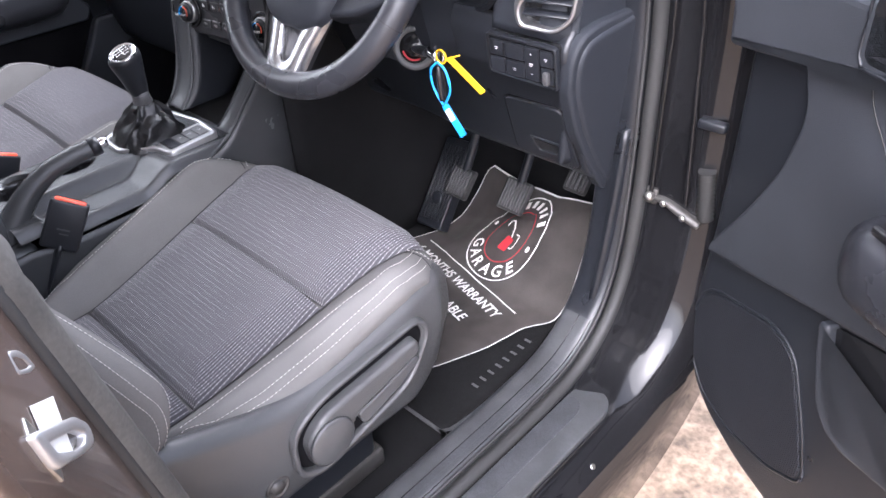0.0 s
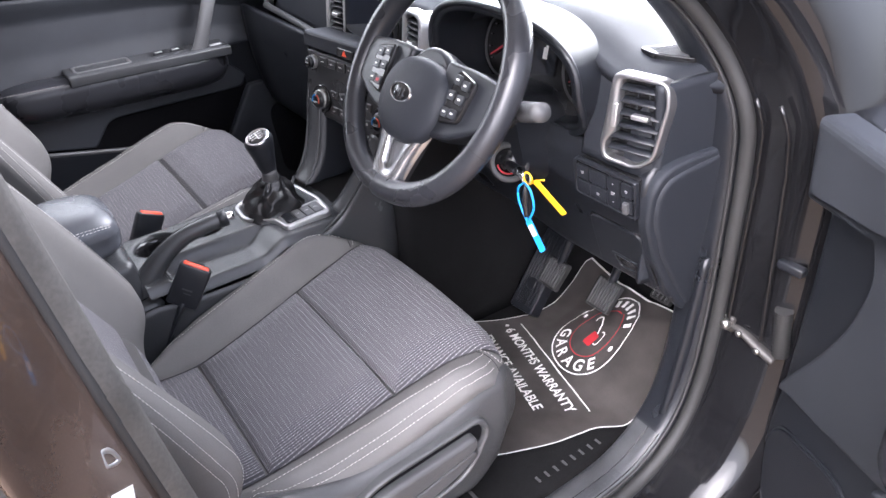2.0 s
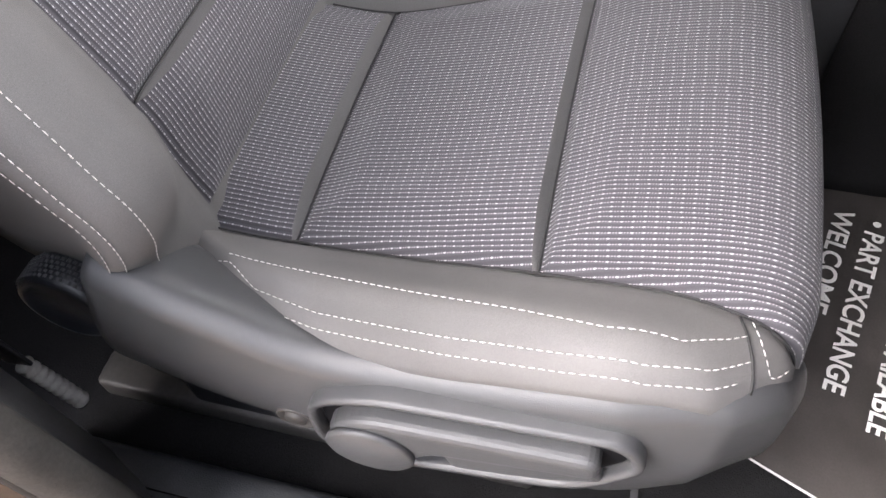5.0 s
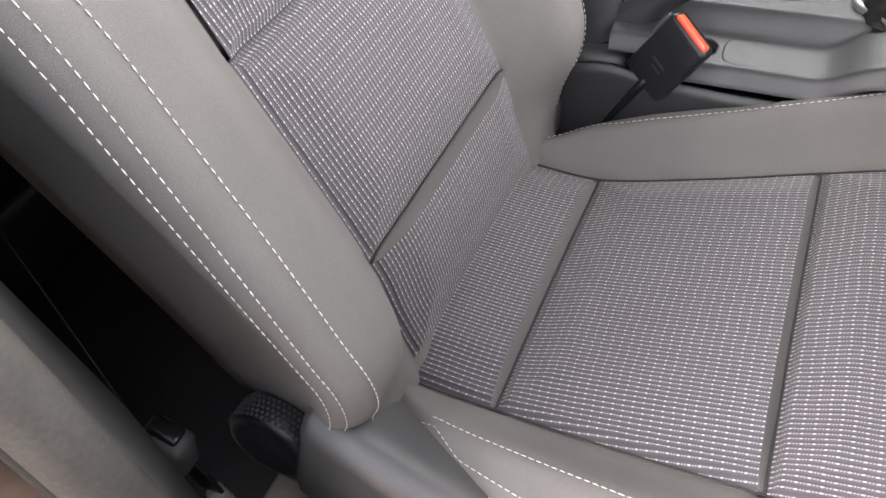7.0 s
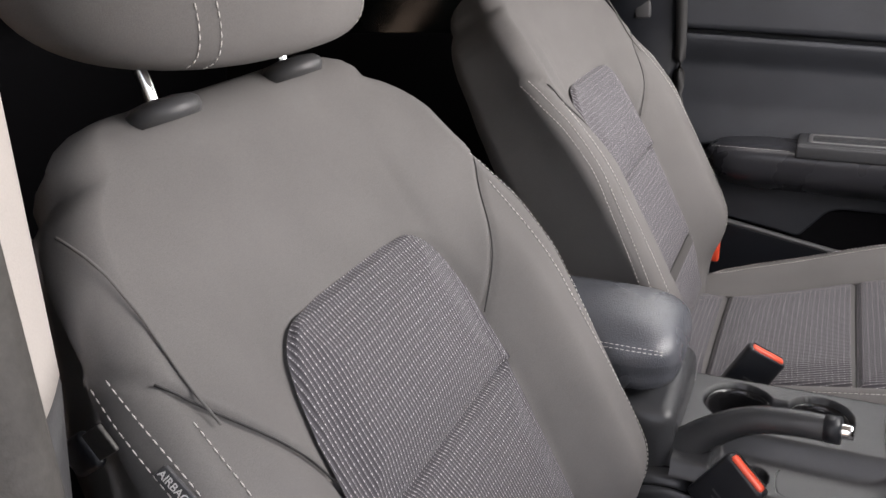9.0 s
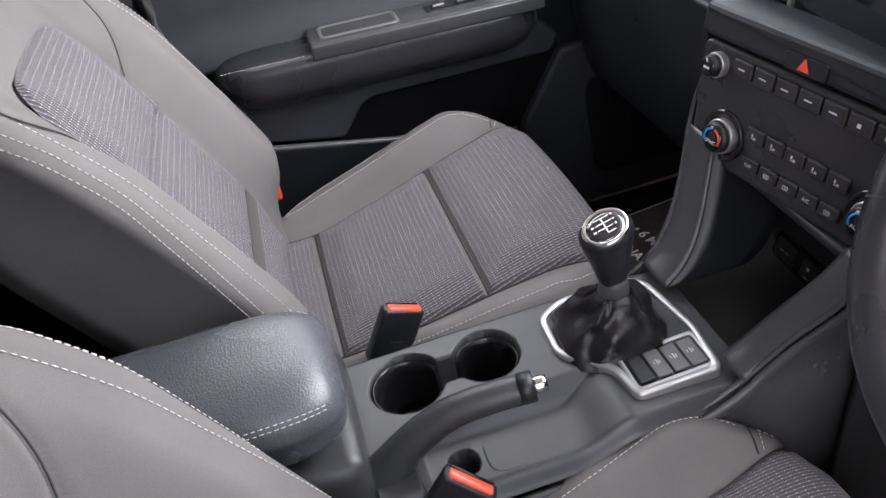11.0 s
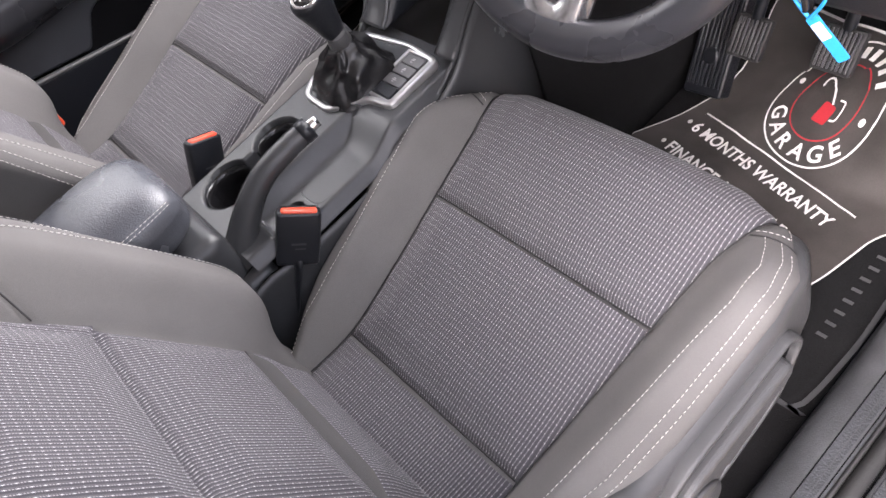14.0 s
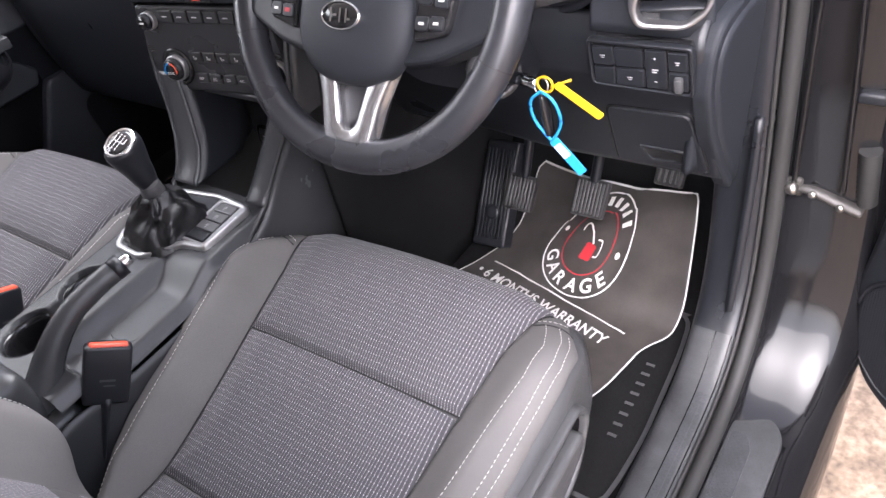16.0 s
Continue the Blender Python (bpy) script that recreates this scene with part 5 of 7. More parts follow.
    marks(sw, m @ pose(0, 0, 0.0060), [(-0.041, 0.0135, 0.006, 0.0012), (-0.041, 0.011, 0.004, 0.0012), (-0.012, -0.012, 0.006, 0.0012), (-0.012, -0.0145, 0.004, 0.0012), (0.017, 0.015, 0.003, 0.0009), (0.017, 0.015, 0.0009, 0.003), (0.017, 0.001, 0.007, 0.0012), (0.016, -0.002, 0.005, 0.0012), (0.017, -0.014, 0.003, 0.0009), (0.041, 0.0125, 0.005, 0.0012), (0.041, 0.010, 0.003, 0.0012)])
    # driver's side vent pod, with its notch to the driver's left
    m = frame_matrix((0.627, 0.657, 1.050), (1, 0.30, -0.02), (0.08, 0.14, 1))
    out = [(-0.038, 0.062), (0.040, 0.060), (0.046, 0.030), (0.036, -0.045), (0.012, -0.064), (-0.038, -0.060), (-0.046, -0.040), (-0.042, 0.0), (-0.040, 0.030)]
    inn = [(-0.026, 0.055), (0.034, 0.054), (0.040, 0.030), (0.030, -0.042), (0.010, -0.058), (-0.034, -0.054), (-0.038, -0.034), (-0.024, -0.016), (-0.026, 0.030)]
    body = slab("air_vent", soft_outline(inn, 0.010), 0.03, m @ pose(0, 0, -0.012), GLOSS, d, "dark air vent throat", r=0)
    ring_slab("vent_frame", soft_outline(out, 0.014), soft_outline(inn, 0.008), 0.025, m @ pose(0, 0, 0.006), VENTSILVER, body, "satin silver frame", 0.003)
    for k in range(6):
        y = -0.040 + 0.0165 * k
        x0, x1 = (-0.024 if -0.02 < y < 0.035 else -0.034), 0.034 - 0.05 * max(0, 0.02 - y) * 0.5
        rbox("slat", (x1 - x0, 0.003, 0.014), (0, 0, 0), PLASTIC, body, r=0.001, seg=1).data.transform(m @ pose((x0 + x1) / 2, y, -0.004, 25))
    for x in (-0.006, 0.010, 0.022):
        rbox("blade", (0.002, 0.09, 0.010), (0, 0, 0), PLASTIC, body, r=0.0008, seg=1).data.transform(m @ pose(x, -0.002, -0.016))
    rbox("tab", (0.024, 0.007, 0.012), (0, 0, 0), SILVER, body, "silver thumb tab", r=0.002).data.transform(m @ pose(0.008, 0.008, 0.004))
    slab("vent_thumbwheel", round_outline(0.009, 0.034, 0.003), 0.010, m @ pose(-0.028, 0.006, 0.009), SILVER, body, "silver thumbwheel", r=0.002)
    # demister grille on top by the pillar
    m = frame_matrix((0.612, 0.752, 1.119), (1, 0.55, -0.05), (-0.5, 1, 0.02))
    g = slab("demister", soft_outline([(-0.055, -0.005), (-0.02, 0.022), (0.045, 0.025), (0.055, 0.008), (0.02, -0.022), (-0.03, -0.022)], 0.008), 0.01, m @ pose(0, 0, 0.001), GLOSS, d, "dark demister slot", r=0.001)
    for k in range(7):
        y = -0.018 + 0.006 * k
        w = 0.085 - 2.4 * abs(y)
        rbox("slat", (w, 0.002, 0.005), (0, 0, 0), PLASTIC, g, r=0.0006, seg=1).data.transform(m @ pose(0.0 + 0.3 * y, y, -0.0005))
    # end cap beside the door, with its swelling side pad
    m = frame_matrix((0.672, 0.690, 0.86), (0.42, 0.90, 0), (0.0, -0.05, 1))
    def cap(u, v):
        z = 0.775 + 0.33 * v
        y = 0.66 + 0.15 * u
        x = 0.648 + 0.020 * u ** 0.6 - 0.02 * (1 - v) ** 2 + 0.010 * v
        return (x, y + 0.03 * (1 - v) * (1 - u), z)
    sheet("end_cap", cap, 20, 30, SOFT, d, "charcoal end cap beside the door seal", thick=0.01)
    m = frame_matrix((0.6670, 0.700, 0.880), (0.090, 0.996, 0), (0.072, 0.0, 0.997))
    pad = [(0.010, 0.102), (-0.020, 0.095), (-0.036, 0.073), (-0.037, 0.032), (-0.011, -0.037), (0.030, -0.108), (0.068, -0.163), (0.089, -0.168), (0.103, -0.126), (0.108, -0.047), (0.103, 0.017), (0.090, 0.110)]
    slab("side_pad", soft_outline(pad, 0.014), 0.02, m @ pose(0, 0, 0.004), SOFT, d, "raised charcoal side pad", r=0.008, seg=4)
    slab("pad_surround", soft_outline([(0.006, 0.113), (-0.028, 0.104), (-0.046, 0.078), (-0.047, 0.030), (-0.021, -0.040), (0.020, -0.113), (0.060, -0.172), (0.096, -0.178), (0.114, -0.126), (0.116, 0.115)], 0.014), 0.02, m @ pose(0, 0, 0.0), SOFT, d, "moulded edge round the side pad", r=0.006, seg=3)
    # instrument hood and cluster
    def hood(u, v):
        a = 2 * math.pi * u
        c, q = math.cos(a), math.sin(a)
        w, h = 0.178 - 0.012 * v, 0.094 - 0.010 * v
        x = 0.372 + w * math.copysign(abs(c) ** 0.75, c)
        z = 1.066 + h * math.copysign(abs(q) ** 0.8, q)
        y = 0.628 + 0.05 * (q < 0) * abs(q) - 0.008 * q + 0.11 * v
        return (x, y, z)
    sheet("hood", hood, 72, 14, PLASTIC, d, "black instrument hood", loop=True, thick=-0.012)
    tube("hood_lip", [hood(u, 0) for u in np.linspace(0, 1, 48, endpoint=False)], 0.0055, PLASTIC, d, "moulded hood lip", steps=97, closed=True, n=10)
    m = frame_matrix((0.372, 0.728, 1.062), (1, 0, 0), (0, 0.25, 1))
    face_ = slab("instrument_panel", soft_outline([(-0.165, -0.08), (0.165, -0.08), (0.165, 0.08), (-0.165, 0.08)], 0.05), 0.01, m, GLOSS, d, "gloss black instrument panel", r=0)
    for x in (-0.098, 0.098):
        ring_slab("dial_ring", [(x + 0.056 * math.cos(a), 0.056 * math.sin(a)) for a in np.linspace(0, 2 * math.pi, 40, endpoint=False)], [(x + 0.0535 * math.cos(a), 0.0535 * math.sin(a)) for a in np.linspace(0, 2 * math.pi, 40, endpoint=False)], 0.004, m @ pose(0, 0, 0.005), TRIM, face_, "grey dial ring")
        marks(face_, m @ pose(x, 0, 0.0025), [(0.045 * math.cos(a), 0.045 * math.sin(a), 0.004, 0.0018) for a in np.linspace(-0.7, 3.85, 11)], TRIM, "dial_marks")
        slab("needle", [(-0.002, -0.006), (0.002, -0.006), (0.001, 0.042), (-0.001, 0.042)], 0.001, m @ pose(x, 0, 0.006, 0, 0, 125), REDPRINT, face_, "red needle", r=0)
    slab("trip_screen", round_outline(0.05, 0.062, 0.004), 0.001, m @ pose(0, 0.004, 0.003), SCREEN, face_, "dim trip computer screen", r=0)
    marks(face_, m @ pose(0, 0.006, 0.0045), [(0, 0.0, 0.010, 0.018), (0.002, 0.012, 0.006, 0.005)], WHITE, "trip_symbol")
    # centre: screen between two tall vents
    for x, sgn in ((-0.148, -1), (0.135, 1)):
        louvre_vent("air_vent", d, frame_matrix((x, 0.625, 1.056), (1, -0.10 * sgn, 0), (0.03 * sgn, 0.12, 1)), 0.062, 0.105, 8, 2)
    m = frame_matrix((-0.008, 0.628, 1.062), (1, 0, 0), (0, 0.12, 1))
    scr = slab("screen", round_outline(0.20, 0.112, 0.006), 0.02, m @ pose(0, 0, 0.006), GLOSS, d, "dark touch screen", r=0.002)
    slab("screen_glass", round_outline(0.165, 0.092, 0.003), 0.001, m @ pose(0, 0.003, 0.008), SCREEN, scr, "switched-off display glass", r=0)
    # passenger's far vent
    louvre_vent("air_vent", d, frame_matrix((-0.628, 0.672, 1.045), (1, -0.35, 0), (0, 0.12, 1)), 0.07, 0.11, 6, 2)
    tube("glove_trim", [(-0.60, 0.652, 0.992), (-0.4, 0.640, 0.99), (-0.2, 0.628, 0.985)], 0.008, TRIM, d, "satin grey trim strip", steps=20)
    return d


SCREEN = material("dark display glass", (0.010, 0.012, 0.018), 0.08, grain=0.05)
build_dashboard()


# ---- centre stack ----
def dial(parent, m, r, colour=None, h=0.016):
    k = lathe("dial", [(r * 1.0, -0.004), (r, h * 0.6), (r * 0.92, h), (r * 0.80, h * 1.04)], m, PLASTIC, parent, "ribbed control dial", n=28)
    lathe("dial_ring", [(r * 1.10, -0.004), (r * 1.12, h * 0.45), (r * 1.02, h * 0.62), (r * 1.0, 0)], m, SILVER, k, "silver ring", n=28, cap=False)
    lathe("dial_face", [(r * 0.78, h * 0.9), (r * 0.78, h * 1.08), (0.001, h * 1.10)], m, GLOSS, k, "dark dial face", n=24)
    if colour:
        for nm, mt, a0, a1 in (("cold_mark", BLUE, 1.7, 3.6), ("hot_mark", ORANGE, -0.4, 1.4)):
            pts = [m @ Vector((r * 0.62 * math.cos(a), r * 0.62 * math.sin(a), h * 1.12)) for a in np.linspace(a0, a1, 8)]
            tube(nm, pts, 0.0012, mt, k, steps=12, n=5)
    if not colour:
        marks(k, m @ pose(0, 0, h * 1.14), [(0, 0, r * 0.7, r * 0.22)])
    return k


def build_stack():
    c = thing("centre_stack", (0.0, 0.60, 0.85), "black radio and climate controls with silver-ringed dials", "control panel")
    m = frame_matrix((0.004, 0.556, 0.930), (1, 0.17, -0.02), (0, 0.14, 1))
    slab("fascia", soft_outline([(-0.146, 0.075), (0.146, 0.075), (0.140, -0.030), (0.126, -0.053), (-0.126, -0.053), (-0.140, -0.030)], 0.012), 0.05, m, FASCIA, c, "black control fascia", r=0.004, seg=3)
    slab("fascia_upper", round_outline(0.30, 0.032, 0.004, cy=0.095), 0.06, m @ pose(0, 0, 0.004), SOFT, c, "satin charcoal strip under the screen", r=0.006)
    slab("hazard_button", round_outline(0.05, 0.018, 0.004, cx=-0.012, cy=0.090), 0.01, m @ pose(0, 0, 0.007), GLOSS, c, "hazard light button", r=0.002)
    slab("hazard_triangle", [(-0.019, 0.085), (-0.005, 0.085), (-0.012, 0.097)], 0.001, m @ pose(0, 0, 0.0082), ORANGE, c, "red triangle", r=0)
    dial(c, m @ pose(-0.118, 0.054, 0.0), 0.012)
    dial(c, m @ pose(0.120, 0.054, 0.0), 0.012)
    dial(c, m @ pose(-0.092, -0.016, 0.0), 0.0172, True)
    dial(c, m @ pose(0.094, -0.016, 0.0), 0.0172, True)
    for x in (-0.092, 0.094):
        lathe("dial_well", [(0.0285, -0.001), (0.0285, 0.0030), (0.0265, 0.0050), (0.0205, 0.0015)], m @ pose(x, -0.016, 0.0), GLOSS, c, "dark ring round the dial", n=36, cap=False)
    for words, x in (("SYNC", -0.092), ("AUTO", 0.094)):
        put_text(words, 0.0056, m @ pose(x, -0.0195, 0.0188), WHITE, c)
    for y, n, h, w, cx, symbols in ((0.060, 7, 0.018, 0.196, 0.0, 0), (0.0015, 5, 0.016, 0.128, 0.001, 1), (-0.0305, 5, 0.015, 0.126, 0.002, 2)):
        for k in range(n):
            x = cx + (k + 0.5 - n / 2) * w / n
            b = slab("button", round_outline(w / n - 0.0025, h, 0.002, 3, x, y), 0.008, m @ pose(0, 0, 0.0042), FASCIA, c, r=0.0022, seg=3)
            word = {(2, 0): "OFF", (2, 3): "A/C"}.get((symbols, k))
            if word:
                put_text(word, 0.0052, m @ pose(x, y, 0.0052), WHITE, b)
            elif symbols == 1:
                marks(b, m @ pose(x, y, 0.0052), [(-0.0015, 0.0010, 0.0018, 0.0036), (0.0020, -0.0008, 0.0030, 0.0012), (0.0005, -0.0022, 0.0060, 0.0007)])
            elif symbols == 2:
                marks(b, m @ pose(x, y, 0.0052), [(0, 0.0018, 0.0064, 0.0007), (0, -0.0018, 0.0060, 0.0007), (-0.0030, 0, 0.0007, 0.0032), (0.0030, 0, 0.0007, 0.0032), (0, 0, 0.0028, 0.0008)])
            else:
                marks(b, m @ pose(x, y, 0.0052), [(0, 0.0006, 0.0092, 0.0016)] if k < 5 else [(0, 0, 0.0040, 0.0040)])
    for k in range(4):
        slab("speaker_slot", round_outline(0.014, 0.0011, 0.0005, 2, -0.135, 0.006 + 0.0028 * k), 0.001, m @ pose(0, 0, 0.0004), GLOSS, c, r=0)
    # open tray below, with sockets on its back wall
    rbox("tray_back", (0.26, 0.012, 0.16), (0, 0.642, 0.795), FASCIA, c, "black tray back wall", r=0.004, turn=(-12, 0, 0))
    m2 = frame_matrix((-0.012, 0.621, 0.743), (1, 0, 0.0), (0, 0.22, 1))
    so = slab("socket_strip", round_outline(0.15, 0.034, 0.006), 0.01, m2, GLOSS, c, "gloss socket strip", r=0.002)
    for x, w in ((-0.052, 0.034), (-0.010, 0.024), (0.018, 0.022), (0.052, 0.034)):
        slab("socket", round_outline(w, 0.024, 0.004, cx=x), 0.004, m2 @ pose(0, 0, 0.0022), FASCIA, so, r=0.0015)
    marks(so, m2 @ pose(0, 0, 0.0030), [(-0.056, 0, 0.006, 0.0014), (-0.047, 0, 0.007, 0.0010), (-0.010, 0.003, 0.0045, 0.0045), (0.018, 0.006, 0.012, 0.0008), (0.018, 0.000, 0.012, 0.0008), (0.012, 0.003, 0.0008, 0.006), (0.024, 0.003, 0.0008, 0.006), (0.018, 0.0035, 0.007, 0.0018), (-0.010, -0.008, 0.007, 0.0014), (0.018, -0.008, 0.007, 0.0014), (0.048, 0, 0.006, 0.0014), (0.057, 0, 0.007, 0.0010)])
    def tray(u, v):
        return (-0.098 + 0.196 * u, 0.452 + 0.20 * v, 0.715 + 0.03 * (2 * u - 1) ** 6 + 0.02 * bump_(v, 0.8, 1.0) + 0.015 * (1 - bump_(v, 0, 0.15)))
    sheet("tray_mat", tray, 24, 16, RUBBER, c, "rubber tray floor", thick=0.01)
    # roof of the tray, closing the space behind the controls
    rbox("tray_roof", (0.26, 0.11, 0.012), (0, 0.610, 0.872), FASCIA, c, r=0.004, turn=(4, 0, 0))


build_stack()


# ---- console ----
def console_height(x, y):
    z = 0.750 + 0.004 * math.sin((y - 0.1) * 5)
    edge = bump_(abs(x - 0.002), 0.088, 0.107)
    cups = 1.0
    for cx, cy, r in ((-0.040, 0.143, 0.041), (-0.043, 0.234, 0.037)):
        cups = min(cups, bump_(math.hypot(x - cx, y - cy), r - 0.004, r + 0.001))
    slot = max(bump_(abs(x + 0.041), 0.014, 0.018), bump_(abs(y - 0.19), 0.03, 0.032))
    depth = 0.0
    if cups < 1 or slot < 1:
        depth = max(0.085 * (1 - cups), 0.040 * (1 - slot))
    # open tray beside the handbrake
    tx = bump_(-(x - 0.026), -0.014, 0.010)
    ty = max(bump_(-(y - 0.125), -0.012, 0.0), bump_(y - 0.336, -0.055, 0.010))
    tr = max(tx, ty)
    depth = max(depth, 0.024 * (1 - tr))
    hole = bump_(math.hypot(x - 0.066, y - 0.172), 0.014, 0.018)
    depth = max(depth, 0.06 * (1 - hole))
    return z - depth - 0.016 * edge ** 2


def console_half(y, z):
    """Half width of the console's sides."""
    return 0.104 + 0.048 * bump_(z, 0.76, 0.93) + 0.02 * bump_(0.62 - z, 0, 0.2)


def build_console():
    con = thing("centre_console", (0, 0.2, FLOOR_Z), "black plastic centre console between the front seats", "console")
    nx, ny = 106, 176
    xs, ys = np.linspace(-0.105, 0.109, nx), np.linspace(0.085, 0.470, ny)
    verts = [(x, y, console_height(x, y)) for y in ys for x in xs]
    faces = [(j * nx + i, j * nx + i + 1, (j + 1) * nx + i + 1, (j + 1) * nx + i) for j in range(ny - 1) for i in range(nx - 1)]
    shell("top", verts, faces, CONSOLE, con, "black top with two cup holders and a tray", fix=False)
    lip = spline([(-0.30, 0.700), (-0.05, 0.705), (0.05, 0.712), (0.09, 0.718), (0.16, 0.708), (0.29, 0.708), (0.35, 0.724), (0.42, 0.742), (0.458, 0.766), (0.497, 0.82), (0.524, 0.88), (0.545, 0.95), (0.575, 1.02)], 60)
    for s, nm in ((1, "side_panel"), (-1, "side_panel")):
        def side(u, v, s=s):
            y, z = lip[int(round(u * 59))]
            zz = z + (0.40 - z) * v
            yy = y + (0.05 * v * bump_(y, 0.4, 0.6))
            return (s * (console_half(y, zz) + 0.002) + 0.002, yy, zz)
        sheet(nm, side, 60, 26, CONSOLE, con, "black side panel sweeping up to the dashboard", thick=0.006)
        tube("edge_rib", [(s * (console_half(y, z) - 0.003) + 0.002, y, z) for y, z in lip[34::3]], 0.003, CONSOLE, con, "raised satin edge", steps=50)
        rise = spline([(0.452, 0.764), (0.475, 0.785), (0.497, 0.818), (0.516, 0.86), (0.532, 0.905)], 30)
        brow_w = 0.040 if s > 0 else 0.056
        def brow(u, v, s=s, brow_w=brow_w):
            """The broad front edge of the wall beside the tray."""
            y, z = rise[int(round(u * 29))]
            return (s * (console_half(y, z) - brow_w * v) + 0.002, y - 0.004 * math.sin(math.pi * v), z + 0.004 * math.sin(math.pi * v))
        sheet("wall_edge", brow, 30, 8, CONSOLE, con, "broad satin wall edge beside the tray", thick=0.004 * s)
        sheet("tray_wall", lambda u, v, s=s, brow_w=brow_w: (s * (console_half(*rise[int(round(u * 29))]) - brow_w) + 0.002, rise[int(round(u * 29))][0] + 0.10 * v, rise[int(round(u * 29))][1] - 0.02 * v * u), 30, 6, PLASTIC, con, "black tray side wall", thick=0.003)
        sheet("tray_skirt", lambda u, v, s=s: (s * 0.104 + 0.002, 0.45 + 0.18 * u, 0.712 + v * (0.05 + 0.14 * bump_(u, 0.0, 0.6))), 12, 6, PLASTIC, con, "black tray side", thick=0.003)
        def foot(u, v, s=s):
            y = 0.55 + 0.55 * u
            z = 0.40 + 0.62 * v
            return (s * (0.150 + 0.004 * math.sin(8 * y)), y, z)
        sheet("foot_side", foot, 16, 16, CARPET, con, "black footwell side lining", thick=0.008)
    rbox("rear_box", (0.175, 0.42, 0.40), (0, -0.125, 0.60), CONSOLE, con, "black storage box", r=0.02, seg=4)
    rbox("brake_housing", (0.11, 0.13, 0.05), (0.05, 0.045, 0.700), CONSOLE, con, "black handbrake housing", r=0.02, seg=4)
    # cup holder spring tabs
    for x, y in ((-0.074, 0.196), (-0.008, 0.190)):
        rbox("spring_tab", (0.008, 0.014, 0.016), (x, y, 0.728), SILVER, con, "pale spring tab", r=0.003)
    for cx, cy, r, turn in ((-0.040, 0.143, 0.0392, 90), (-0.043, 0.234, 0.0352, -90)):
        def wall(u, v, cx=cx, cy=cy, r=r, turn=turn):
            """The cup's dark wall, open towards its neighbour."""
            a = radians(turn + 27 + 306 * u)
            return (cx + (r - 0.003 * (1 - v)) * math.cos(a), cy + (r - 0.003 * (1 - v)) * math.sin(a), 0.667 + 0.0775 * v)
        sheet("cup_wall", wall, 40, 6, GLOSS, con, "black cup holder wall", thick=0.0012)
    lathe("cup_mat", [(0.001, 0), (0.033, 0), (0.034, 0.003), (0.030, 0.004), (0.001, 0.004)], pose(-0.040, 0.143, 0.666), RUBBER, con, "rubber cup liner")
    lathe("cup_mat", [(0.001, 0), (0.029, 0), (0.030, 0.003), (0.026, 0.004), (0.001, 0.004)], pose(-0.043, 0.234, 0.666), RUBBER, con, "rubber cup liner")
    liner = soft_outline([(0.040, 0.196), (0.092, 0.196), (0.086, 0.304), (0.060, 0.310), (0.046, 0.300)], 0.020)
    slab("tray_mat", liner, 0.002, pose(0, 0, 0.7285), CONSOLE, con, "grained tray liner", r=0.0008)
    ring_slab("liner_joint", [(0.066 + (x - 0.066) * 1.05, 0.25 + (y - 0.25) * 1.03) for x, y in liner], liner, 0.001, pose(0, 0, 0.7279), GLOSS, con, "dark joint round the liner", 0.0002)
    # gear bezel
    out = soft_outline([(-0.084, 0.335), (-0.066, 0.305), (-0.006, 0.302), (0.040, 0.347), (0.082, 0.352), (0.084, 0.446), (0.02, 0.452), (-0.066, 0.440), (-0.084, 0.42)], 0.012)
    inn = soft_outline([(-0.076, 0.337), (-0.062, 0.313), (-0.010, 0.310), (0.036, 0.355), (0.074, 0.360), (0.076, 0.438), (0.018, 0.444), (-0.062, 0.432), (-0.076, 0.416)], 0.009)
    ring_slab("gear_bezel", out, inn, 0.014, pose(0, 0, 0.7465, 2.5, 0, 0), SILVER, con, "satin silver gear surround", 0.002)
    slab("bezel_plate", inn, 0.004, pose(0, 0, 0.7425, 2.5, 0, 0), PLASTIC, con, "black plate inside the surround", r=0)
    ring_slab("bezel_divider", round_outline(0.052, 0.088, 0.006, 5, 0.050, 0.400), round_outline(0.042, 0.078, 0.004, 5, 0.050, 0.400), 0.008, pose(0, 0, 0.7460, 2.5, 0, 0), SILVER, con, "silver button surround", 0.001)
    for k in range(4):
        y = 0.372 + 0.0188 * k
        b = slab("button", round_outline(0.036, 0.0172, 0.002, 3, 0.050, y), 0.006, pose(0, 0, 0.7465, 2.5, 0, 0), GREYSATIN if k else PLASTIC, con, r=0.0015)
        if k:
            marks(b, pose(0.050, y, 0.7465 + 0.0437 * y + 0.0006, 2.5, 0, 0), [(0, 0.0015, 0.005, 0.0010), (0, -0.0010, 0.007, 0.0010), (0.0, -0.0045, 0.004, 0.0008)])
    return con


build_console()


